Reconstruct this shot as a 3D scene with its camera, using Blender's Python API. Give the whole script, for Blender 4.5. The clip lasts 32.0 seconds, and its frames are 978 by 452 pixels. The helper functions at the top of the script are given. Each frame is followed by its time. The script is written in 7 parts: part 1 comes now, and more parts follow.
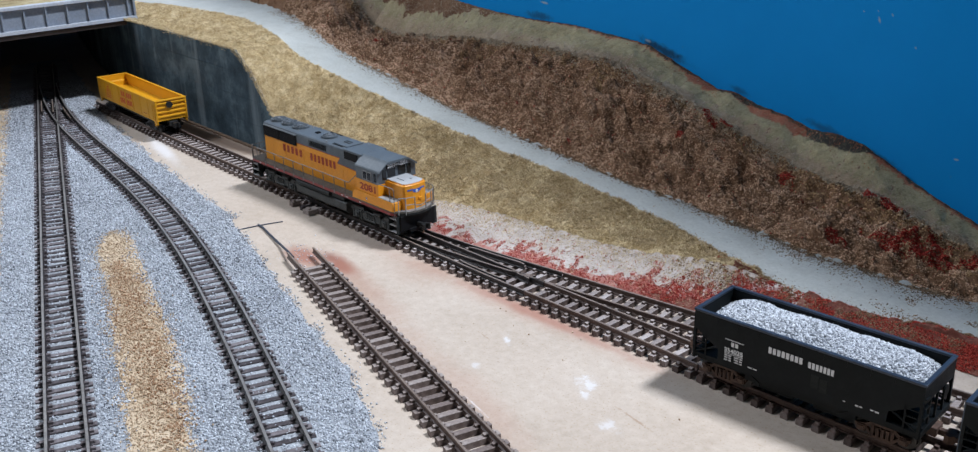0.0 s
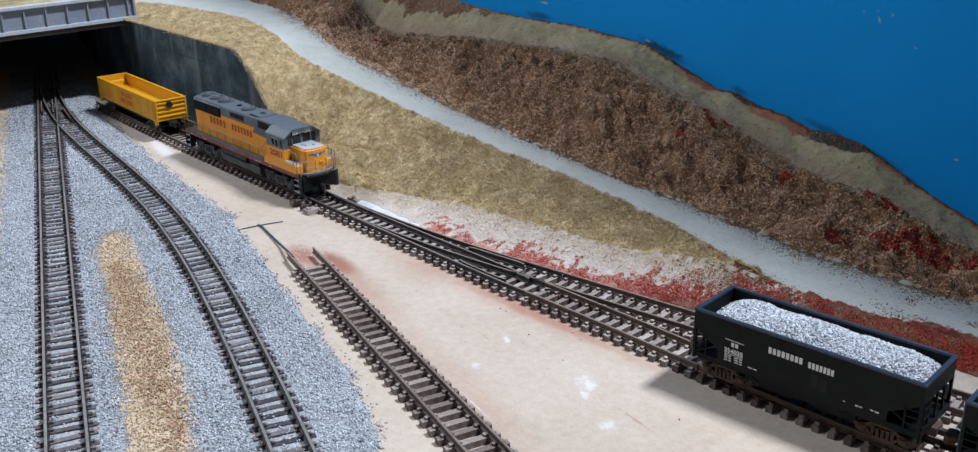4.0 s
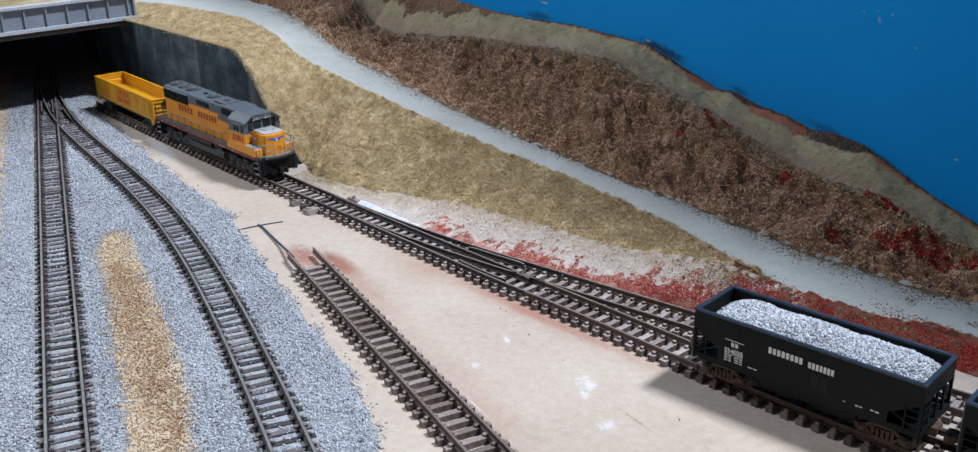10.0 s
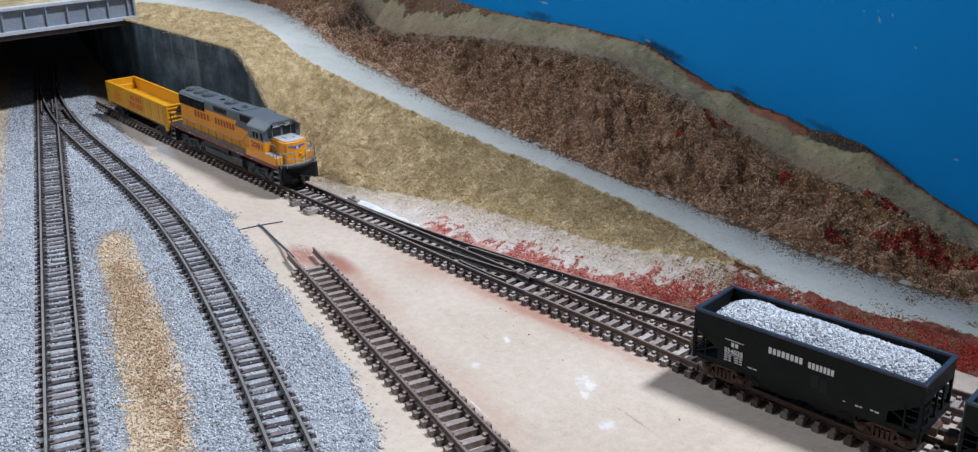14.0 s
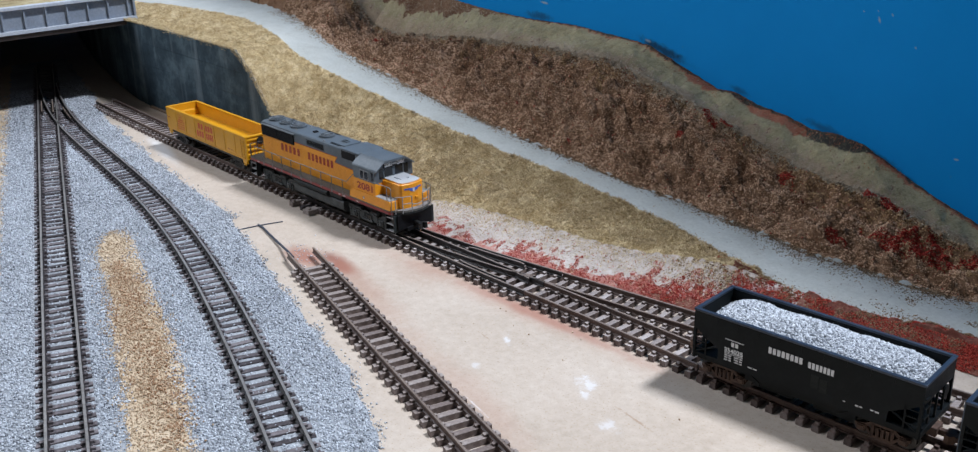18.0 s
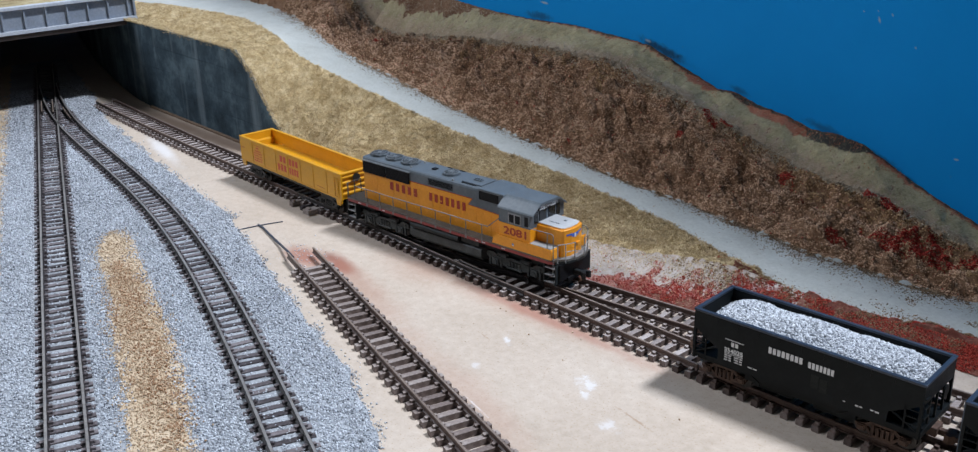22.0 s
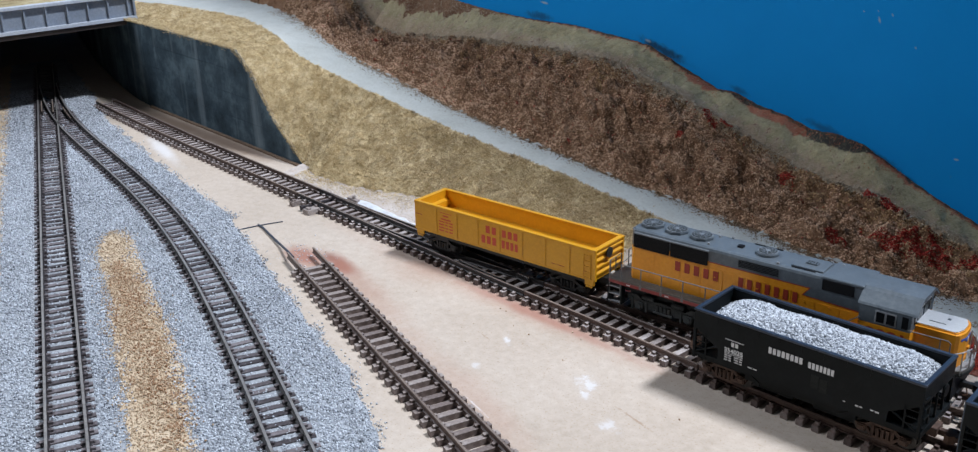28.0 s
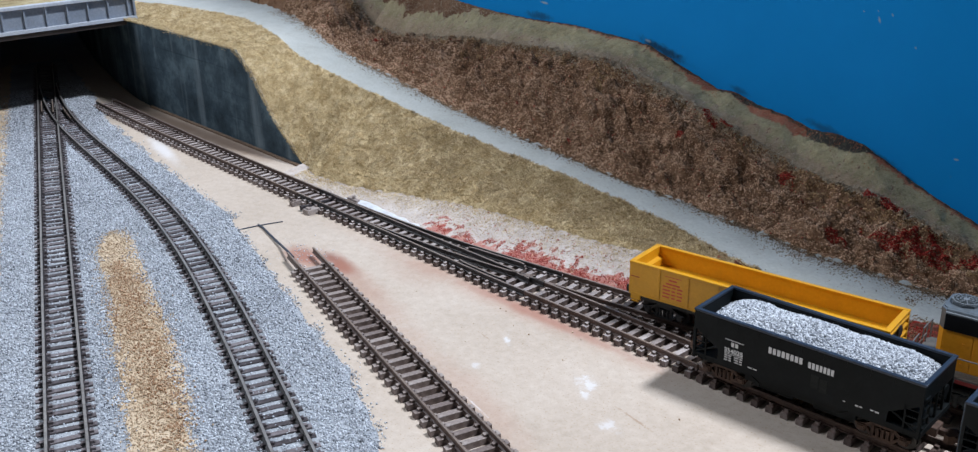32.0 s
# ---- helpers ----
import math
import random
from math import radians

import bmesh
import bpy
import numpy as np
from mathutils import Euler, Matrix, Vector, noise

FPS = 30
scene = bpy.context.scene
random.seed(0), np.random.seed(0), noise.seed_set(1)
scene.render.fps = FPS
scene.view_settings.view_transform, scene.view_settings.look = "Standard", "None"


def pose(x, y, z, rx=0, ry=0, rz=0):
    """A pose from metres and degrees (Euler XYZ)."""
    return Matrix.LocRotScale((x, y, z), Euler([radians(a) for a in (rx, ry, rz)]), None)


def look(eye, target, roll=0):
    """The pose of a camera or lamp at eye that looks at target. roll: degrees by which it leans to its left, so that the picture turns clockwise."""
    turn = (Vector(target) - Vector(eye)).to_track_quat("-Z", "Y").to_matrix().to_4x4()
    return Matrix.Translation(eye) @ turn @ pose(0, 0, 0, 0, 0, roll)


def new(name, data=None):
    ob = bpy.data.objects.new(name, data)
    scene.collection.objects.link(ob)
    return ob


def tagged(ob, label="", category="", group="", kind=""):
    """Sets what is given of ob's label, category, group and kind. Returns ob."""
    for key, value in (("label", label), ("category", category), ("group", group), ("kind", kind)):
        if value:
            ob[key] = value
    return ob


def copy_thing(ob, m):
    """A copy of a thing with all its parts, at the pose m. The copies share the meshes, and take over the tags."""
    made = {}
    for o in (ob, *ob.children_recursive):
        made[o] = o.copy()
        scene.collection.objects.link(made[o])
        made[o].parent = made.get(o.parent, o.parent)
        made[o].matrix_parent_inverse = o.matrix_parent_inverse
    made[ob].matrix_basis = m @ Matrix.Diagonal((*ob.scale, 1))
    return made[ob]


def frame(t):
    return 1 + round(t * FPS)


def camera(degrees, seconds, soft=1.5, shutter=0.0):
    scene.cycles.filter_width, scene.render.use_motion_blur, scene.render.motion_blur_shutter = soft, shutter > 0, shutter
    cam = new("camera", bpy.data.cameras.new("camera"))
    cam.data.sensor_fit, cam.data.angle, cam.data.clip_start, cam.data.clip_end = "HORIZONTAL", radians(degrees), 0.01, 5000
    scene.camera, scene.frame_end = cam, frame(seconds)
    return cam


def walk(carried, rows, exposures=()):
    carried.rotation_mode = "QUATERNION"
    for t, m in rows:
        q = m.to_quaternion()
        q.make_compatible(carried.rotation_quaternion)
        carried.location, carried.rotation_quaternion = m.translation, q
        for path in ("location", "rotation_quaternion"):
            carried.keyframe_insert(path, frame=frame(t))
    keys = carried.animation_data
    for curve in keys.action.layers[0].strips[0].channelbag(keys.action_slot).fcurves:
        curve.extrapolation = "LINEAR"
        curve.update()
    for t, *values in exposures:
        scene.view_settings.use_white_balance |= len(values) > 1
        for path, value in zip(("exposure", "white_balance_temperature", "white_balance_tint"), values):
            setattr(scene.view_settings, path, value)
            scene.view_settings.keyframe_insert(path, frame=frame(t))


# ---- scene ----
MM = 0.001
HALF_GAUGE = 0.0049       # middle of railhead from the middle of the track

# ---------------------------------------------------------------- camera
cam = camera(52.05, 32.0, soft=1.28)
EYE = look((0.3, -0.21544, 0.14558), (0.02213, 0.03300, 0.00043), -1.05)
walk(cam, [(0.0, EYE), (32.0, EYE)])

# ---------------------------------------------------------------- light
world = bpy.data.worlds.new("room_air")
world.use_nodes = True
world.node_tree.nodes["Background"].inputs[0].default_value = (0.5, 0.55, 0.6, 1)
world.node_tree.nodes["Background"].inputs[1].default_value = 0.05
scene.world = world
scene.view_settings.exposure = 0.0


def area_lamp(name, place, target, size_x, size_y, watts, colour):
    data = bpy.data.lights.new(name, "AREA")
    data.shape, data.size, data.size_y, data.energy, data.color = "RECTANGLE", size_x, size_y, watts, colour
    ob = new(name, data)
    ob.matrix_world = look(place, target)
    return ob


LAMP_A = (1.02, 0.77, 2.18)
# place of an added fill lamp, not a known fixture
FILL_LAMP = (-1.2, -0.75, 1.45)
area_lamp("area_lamp", LAMP_A, (LAMP_A[0], LAMP_A[1], 0), 0.26, 0.48, 101.0, (0.822, 0.886, 1.0))
# fill light added to brighten the sides turned to the camera
area_lamp("area_lamp", FILL_LAMP, (FILL_LAMP[0], FILL_LAMP[1], 0), 0.9, 0.3, 33.0, (0.80, 0.875, 1.0))


# ---------------------------------------------------------------- materials
def nodes_of(name):
    m = bpy.data.materials.new(name)
    m.use_nodes = True
    nt = m.node_tree
    return m, nt, nt.nodes["Principled BSDF"]


def node(nt, kind, **values):
    n = nt.nodes.new(kind)
    for k, v in values.items():
        n.inputs[k].default_value = v
    return n


def coords(nt):
    return nt.nodes.new("ShaderNodeTexCoord").outputs["Object"]


def noise_of(nt, vec, scale, detail=4.0, rough=0.6):
    n = node(nt, "ShaderNodeTexNoise", Scale=scale, Detail=detail, Roughness=rough)
    nt.links.new(vec, n.inputs["Vector"])
    return n.outputs["Fac"]


def ramp(nt, fac, stops):
    r = nt.nodes.new("ShaderNodeValToRGB")
    el = r.color_ramp.elements
    while len(el) < len(stops):
        el.new(0.5)
    for e, (p, c) in zip(el, stops):
        e.position, e.color = p, (*c, 1)
    nt.links.new(fac, r.inputs[0])
    return r.outputs[0]


def mix(nt, fac, a, b, how="MIX"):
    m = nt.nodes.new("ShaderNodeMix")
    m.data_type, m.blend_type = "RGBA", how
    if isinstance(fac, float):
        m.inputs[0].default_value = fac
    else:
        nt.links.new(fac, m.inputs[0])
    for socket, c in ((m.inputs[6], a), (m.inputs[7], b)):
        if isinstance(c, tuple):
            socket.default_value = (*c, 1)
        else:
            nt.links.new(c, socket)
    return m.outputs[2]


def bump(nt, bsdf, height, strength, distance):
    b = node(nt, "ShaderNodeBump", Strength=strength, Distance=distance)
    nt.links.new(height, b.inputs["Height"])
    nt.links.new(b.outputs[0], bsdf.inputs["Normal"])


def math_node(nt, op, a, b=0.0):
    m = nt.nodes.new("ShaderNodeMath")
    m.operation = op
    for i, v in enumerate((a, b)):
        if isinstance(v, (int, float)):
            m.inputs[i].default_value = v
        else:
            nt.links.new(v, m.inputs[i])
    return m.outputs[0]


def surface(name, dark, mid, light, big=60.0, fine=900.0, rough=0.7, metal=0.0, relief=0.2, depth=0.0003,
            grime=None, grime_amount=0.35, island=0.0, piece=0.0, spread=(0.3, 0.5, 0.7), gloss_var=0.12, spec=0.5, w_big=0.5):
    """A two-scale procedural surface; island / piece add a tone of its own to each joined grain or each object."""
    m, nt, p = nodes_of(name)
    vec = coords(nt)
    f = noise_of(nt, vec, fine, 3.0)
    b = noise_of(nt, vec, big, 5.0)
    fac = math_node(nt, "ADD", math_node(nt, "MULTIPLY", f, 1 - w_big), math_node(nt, "MULTIPLY", b, w_big))
    if island:
        g = nt.nodes.new("ShaderNodeNewGeometry").outputs["Random Per Island"]
        fac = math_node(nt, "ADD", fac, math_node(nt, "MULTIPLY", math_node(nt, "SUBTRACT", g, 0.5), island))
    if piece:
        g = nt.nodes.new("ShaderNodeObjectInfo").outputs["Random"]
        fac = math_node(nt, "ADD", fac, math_node(nt, "MULTIPLY", math_node(nt, "SUBTRACT", g, 0.5), piece))
    col = ramp(nt, fac, list(zip(spread, (dark, mid, light))))
    if grime:
        gn = noise_of(nt, vec, big * 2.7, 6.0, 0.7)
        gf = node(nt, "ShaderNodeMapRange")
        gf.inputs[1].default_value, gf.inputs[2].default_value = 0.5, 0.75
        gf.inputs[4].default_value = grime_amount
        nt.links.new(gn, gf.inputs[0])
        col = mix(nt, gf.outputs[0], col, grime)
    nt.links.new(col, p.inputs["Base Color"])
    r = math_node(nt, "ADD", math_node(nt, "MULTIPLY", math_node(nt, "SUBTRACT", f, 0.5), gloss_var * 2), rough)
    nt.links.new(r, p.inputs["Roughness"])
    p.inputs["Metallic"].default_value = metal
    p.inputs["Specular IOR Level"].default_value = spec
    if relief:
        bump(nt, p, f, relief, depth)
    return m


M_GRASS = surface("straw_turf", (0.31, 0.215, 0.1), (0.50, 0.38, 0.205), (0.69, 0.565, 0.36), 150, 1400, 0.95, relief=0.6, island=0.34, spec=0.15, w_big=0.65, spread=(0.33, 0.5, 0.67))
M_GRASS_DARK = surface("olive_brown_turf", (0.245, 0.17, 0.088), (0.375, 0.275, 0.152), (0.49, 0.38, 0.23), 90, 1400, 0.95, relief=0.6, island=0.25, spec=0.15, w_big=0.7)
M_EARTH = surface("brown_turf", (0.185, 0.1, 0.056), (0.52, 0.325, 0.205), (0.74, 0.51, 0.36), 75, 900, 0.95, relief=0.6, island=0.33, w_big=0.6, spread=(0.33, 0.5, 0.67), grime=(0.085, 0.042, 0.024), grime_amount=0.3, spec=0.15)
M_EARTH_OCHRE = surface("ochre_brown_turf", (0.15, 0.081, 0.037), (0.43, 0.267, 0.14), (0.60, 0.41, 0.24), 75, 900, 0.95, relief=0.6, island=0.33, w_big=0.6, spread=(0.33, 0.5, 0.67), grime=(0.085, 0.042, 0.024), grime_amount=0.3, spec=0.15)
M_EARTH_BASE = surface("brown_slope_paint", (0.085, 0.042, 0.023), (0.195, 0.109, 0.064), (0.32, 0.197, 0.125), 75, 900, 0.95, relief=0.6, w_big=0.6, grime=(0.06, 0.03, 0.018), grime_amount=0.3, spec=0.12)
M_TURF_DARK = surface("dark_brown_turf", (0.1, 0.062, 0.036), (0.2, 0.128, 0.078), (0.34, 0.235, 0.15), 75, 900, 0.95, relief=0.6, island=0.5, spec=0.12)
M_RED = surface("red_flock", (0.13, 0.011, 0.008), (0.30, 0.025, 0.017), (0.46, 0.07, 0.048), 60, 1200, 0.9, relief=0.4, island=0.6, spec=0.2)
M_RED_POWDER = surface("salmon_red_powder", (0.24, 0.03, 0.025), (0.45, 0.1, 0.08), (0.62, 0.27, 0.225), 60, 1200, 0.9, relief=0.4, island=0.7, spec=0.15)
M_ROAD = surface("grey_road_paint", (0.345, 0.35, 0.322), (0.418, 0.424, 0.394), (0.49, 0.496, 0.464), 60, 900, 0.85, relief=0.25, grime=(0.28, 0.25, 0.2), grime_amount=0.25, spec=0.25)
M_OLIVE = surface("olive_plaster_paint", (0.17, 0.12, 0.06), (0.34, 0.28, 0.152), (0.47, 0.405, 0.255), 55, 1000, 0.85, relief=0.7, depth=0.0006, grime=(0.2, 0.125, 0.07), grime_amount=0.85, spec=0.2, spread=(0.38, 0.5, 0.62), w_big=0.65)
M_PALE = surface("pale_tan_dust", (0.27, 0.2, 0.135), (0.42, 0.34, 0.245), (0.55, 0.47, 0.365), 60, 900, 0.9, relief=0.3, island=0.4, spec=0.15)
M_STAIN_DARK = surface("dark_red_stain", (0.08, 0.024, 0.017), (0.18, 0.06, 0.043), (0.34, 0.18, 0.14), 140, 1100, 0.85, relief=0.35, grime=(0.16, 0.09, 0.06), grime_amount=0.6, spec=0.2)
M_STAIN = surface("red_stained_plaster", (0.32, 0.07, 0.055), (0.46, 0.2, 0.165), (0.56, 0.40, 0.35), 140, 1100, 0.85, relief=0.35, grime=(0.5, 0.42, 0.36), grime_amount=0.6, spec=0.2)
M_WHITE_PLASTER = surface("bright_white_plaster", (0.5, 0.52, 0.55), (0.62, 0.64, 0.68), (0.70, 0.72, 0.76), 90, 900, 0.7, relief=0.3, grime=(0.48, 0.42, 0.37), grime_amount=0.75)
M_EDGE_RUST = surface("rusty_hill_edge", (0.15, 0.052, 0.03), (0.34, 0.115, 0.06), (0.42, 0.24, 0.15), 120, 900, 0.9, relief=0.5, spec=0.2)
M_PLASTER = surface("white_plaster", (0.38, 0.32, 0.285), (0.53, 0.47, 0.43), (0.66, 0.605, 0.57), 120, 1100, 0.85, relief=0.35, grime=(0.45, 0.33, 0.24), grime_amount=0.5, spec=0.2)
M_BALLAST = surface("grey_ballast", (0.13, 0.138, 0.153), (0.425, 0.452, 0.495), (0.648, 0.683, 0.732), 25, 800, 0.85, relief=0.3, island=0.73, spread=(0.12, 0.45, 0.8), spec=0.25)
M_BALLAST_BED = surface("ballast_bed", (0.16, 0.17, 0.185), (0.33, 0.35, 0.375), (0.48, 0.505, 0.54), 60, 1300, 0.9, relief=0.8, depth=0.0006, spec=0.2)
M_SAND = surface("tan_grit", (0.3, 0.205, 0.125), (0.49, 0.372, 0.25), (0.66, 0.545, 0.405), 60, 900, 0.9, relief=0.5, island=0.5, spread=(0.2, 0.5, 0.8), spec=0.2)
M_SAND_BROWN = surface("brown_grit", (0.28, 0.155, 0.085), (0.44, 0.28, 0.17), (0.58, 0.43, 0.29), 80, 900, 0.9, relief=0.3, island=0.6, spec=0.2)
M_STEEL = surface("worn_rail_steel", (0.3, 0.282, 0.27), (0.46, 0.437, 0.42), (0.6, 0.575, 0.555), 80, 900, 0.36, metal=0.65, relief=0.1)
M_RAIL = surface("brown_painted_rail", (0.048, 0.029, 0.022), (0.085, 0.051, 0.039), (0.14, 0.09, 0.07), 90, 1200, 0.55, relief=0.15)
# paler brown on the top face of the rail head
M_RAIL_TOP = surface("paler_rail_top", (0.13, 0.095, 0.075), (0.20, 0.155, 0.128), (0.30, 0.245, 0.21), 90, 1200, 0.42, relief=0.1)
# dusted tops and dark sides; light and shade are partly in these colours
M_TIE = surface("dusty_lit_sleeper_top", (0.17, 0.138, 0.128), (0.315, 0.27, 0.255), (0.48, 0.43, 0.41), 120, 1500, 0.7, relief=0.35, piece=0.3, spec=0.35)
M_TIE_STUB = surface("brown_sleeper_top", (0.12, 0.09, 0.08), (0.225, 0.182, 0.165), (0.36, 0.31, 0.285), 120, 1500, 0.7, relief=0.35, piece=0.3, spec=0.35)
# rusty brown, darkened further for the shade of the hopper cars
M_TIE_RUSTY_SHADED = surface("rusty_shaded_sleeper_top", (0.055, 0.033, 0.026), (0.12, 0.078, 0.063), (0.22, 0.16, 0.138), 120, 1500, 0.7, relief=0.35, piece=0.3, spec=0.35)
M_TIE_SIDE = surface("brown_shaded_sleeper", (0.055, 0.038, 0.033), (0.115, 0.084, 0.074), (0.2, 0.16, 0.145), 120, 1500, 0.72, relief=0.35, piece=0.25, spec=0.3)
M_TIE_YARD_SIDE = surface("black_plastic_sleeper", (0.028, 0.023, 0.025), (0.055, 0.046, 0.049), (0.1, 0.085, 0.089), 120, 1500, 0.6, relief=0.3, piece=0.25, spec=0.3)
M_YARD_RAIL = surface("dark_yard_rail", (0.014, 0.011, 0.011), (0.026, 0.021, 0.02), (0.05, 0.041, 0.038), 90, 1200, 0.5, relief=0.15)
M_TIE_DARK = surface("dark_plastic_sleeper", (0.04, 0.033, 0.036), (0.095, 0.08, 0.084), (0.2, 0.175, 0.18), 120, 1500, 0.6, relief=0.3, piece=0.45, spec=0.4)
M_BRIDGE = surface("grey_girder_paint", (0.165, 0.195, 0.24), (0.225, 0.26, 0.315), (0.3, 0.335, 0.39), 40, 900, 0.55, relief=0.1, grime=(0.16, 0.16, 0.165), grime_amount=0.45)
M_BRIDGE_FLANGE = surface("light_flange_paint", (0.34, 0.37, 0.42), (0.46, 0.495, 0.55), (0.57, 0.6, 0.65), 40, 900, 0.55, relief=0.1)
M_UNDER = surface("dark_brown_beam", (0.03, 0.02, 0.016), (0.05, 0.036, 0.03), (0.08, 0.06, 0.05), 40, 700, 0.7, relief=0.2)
M_STRIP = surface("brown_strip_wood", (0.09, 0.055, 0.033), (0.16, 0.1, 0.062), (0.24, 0.16, 0.105), 60, 900, 0.75, relief=0.25)
# black that stands in for the shade deep under the bridge
M_UNDERPASS_SHADE = surface("underpass_shade_black", (0.008, 0.008, 0.009), (0.013, 0.013, 0.014), (0.02, 0.02, 0.02), 30, 300, 0.9, relief=0.2, spec=0.1)
M_ROOM = surface("room_wall_paint", (0.26, 0.26, 0.255), (0.31, 0.31, 0.305), (0.35, 0.35, 0.345), 2, 60, 0.8, relief=0.1)
M_ROOM_FLOOR = surface("room_floor_carpet", (0.1, 0.1, 0.1), (0.15, 0.145, 0.14), (0.2, 0.19, 0.18), 3, 300, 0.95, relief=0.3)


def wall_paint():
    """Slate paint with horizontal plank seams and pale vertical streaks."""
    m, nt, p = nodes_of("slate_wall_paint")
    vec = coords(nt)
    mp = node(nt, "ShaderNodeMapping")
    mp.inputs["Scale"].default_value = (1, 1, 0.09)
    nt.links.new(vec, mp.inputs["Vector"])
    streak = noise_of(nt, mp.outputs[0], 75, 4.0, 0.6)
    cloud = noise_of(nt, vec, 45, 6.0, 0.7)
    base = ramp(nt, cloud, [(0.3, (0.014, 0.026, 0.036)), (0.48, (0.042, 0.068, 0.086)), (0.66, (0.11, 0.158, 0.185))])
    sf = node(nt, "ShaderNodeMapRange")
    sf.inputs[1].default_value, sf.inputs[2].default_value, sf.inputs[4].default_value = 0.54, 0.76, 0.6
    nt.links.new(streak, sf.inputs[0])
    col = mix(nt, sf.outputs[0], base, (0.27, 0.33, 0.36))
    nt.links.new(col, p.inputs["Base Color"])
    p.inputs["Roughness"].default_value = 0.75
    p.inputs["Specular IOR Level"].default_value = 0.2
    bump(nt, p, noise_of(nt, vec, 500, 3.0), 0.2, 0.0003)
    return m


RIDGE_BOARD = 0.136


def backdrop_paint():
    m, nt, p = nodes_of("blue_backdrop_paint")
    vec = coords(nt)
    a = noise_of(nt, vec, 9, 4.0)
    b = noise_of(nt, vec, 160, 3.0)
    col = ramp(nt, a, [(0.3, (0.006, 0.262, 0.68)), (0.7, (0.01, 0.30, 0.77))])
    sp = node(nt, "ShaderNodeMapRange")
    sp.inputs[1].default_value, sp.inputs[2].default_value = 0.73, 0.78
    sp.inputs[4].default_value = 0.35
    nt.links.new(b, sp.inputs[0])
    col = mix(nt, sp.outputs[0], col, (0.06, 0.22, 0.42))
    wob = noise_of(nt, vec, 260, 4.0, 0.7)

    def smudge(x0, z0, x1, z1, radius, amount, tint):
        # soft dark overspray or a pale chip round a short line
        nonlocal col
        mp = node(nt, "ShaderNodeMapping")
        mp.vector_type = "TEXTURE"
        mp.inputs["Location"].default_value = ((x0 + x1) / 2 * MM, RIDGE_BOARD, (z0 + z1) / 2 * MM)
        mp.inputs["Rotation"].default_value = (0, -math.atan2(z1 - z0, x1 - x0), 0)
        mp.inputs["Scale"].default_value = ((math.hypot(x1 - x0, z1 - z0) / 2 + radius) * MM, 1, radius * MM)
        nt.links.new(vec, mp.inputs["Vector"])
        d = nt.nodes.new("ShaderNodeVectorMath")
        d.operation = "LENGTH"
        nt.links.new(mp.outputs[0], d.inputs[0])
        e = math_node(nt, "ADD", d.outputs["Value"], math_node(nt, "MULTIPLY", math_node(nt, "SUBTRACT", wob, 0.5), 1.4))
        r = node(nt, "ShaderNodeMapRange")
        r.interpolation_type = "SMOOTHSTEP"
        r.inputs[1].default_value, r.inputs[2].default_value = 1.05, 0.2
        r.inputs[4].default_value = amount
        nt.links.new(e, r.inputs[0])
        col = mix(nt, r.outputs[0], col, tint)

    shade = (0.02, 0.03, 0.035)
    smudge(8, 60.5, 38, 52.5, 3.2, 0.8, shade)
    smudge(-62, 62.5, -44, 62.5, 2.6, 0.6, shade)
    smudge(98, 38, 112, 35, 2.4, 0.5, shade)
    smudge(117, 33.5, 146, 21.5, 3.0, 0.75, shade)
    smudge(60, 46, 70, 43.5, 2.0, 0.5, shade)
    chip = (0.4, 0.47, 0.5)
    for x0, z0, x1, z1, radius in ((121.5, 84, 121.9, 83.6, 0.35), (122.2, 81.6, 123, 79.6, 0.55), (116, 83.2, 116.3, 83, 0.3), (127, 83.4, 127.6, 82.4, 0.35),
                                   (137.2, 72.6, 137.6, 72.2, 0.35), (-52, 69.6, -47, 69, 0.7), (14, 59.5, 17, 59, 0.9), (157, 35.1, 158.4, 35.1, 0.5)):
        smudge(x0, z0, x1, z1, radius, 0.8, chip)
    nt.links.new(col, p.inputs["Base Color"])
    p.inputs["Specular IOR Level"].default_value = 0.06
    p.inputs["Roughness"].default_value = 0.7
    bump(nt, p, noise_of(nt, vec, 300, 3.0), 0.08, 0.0003)
    return m


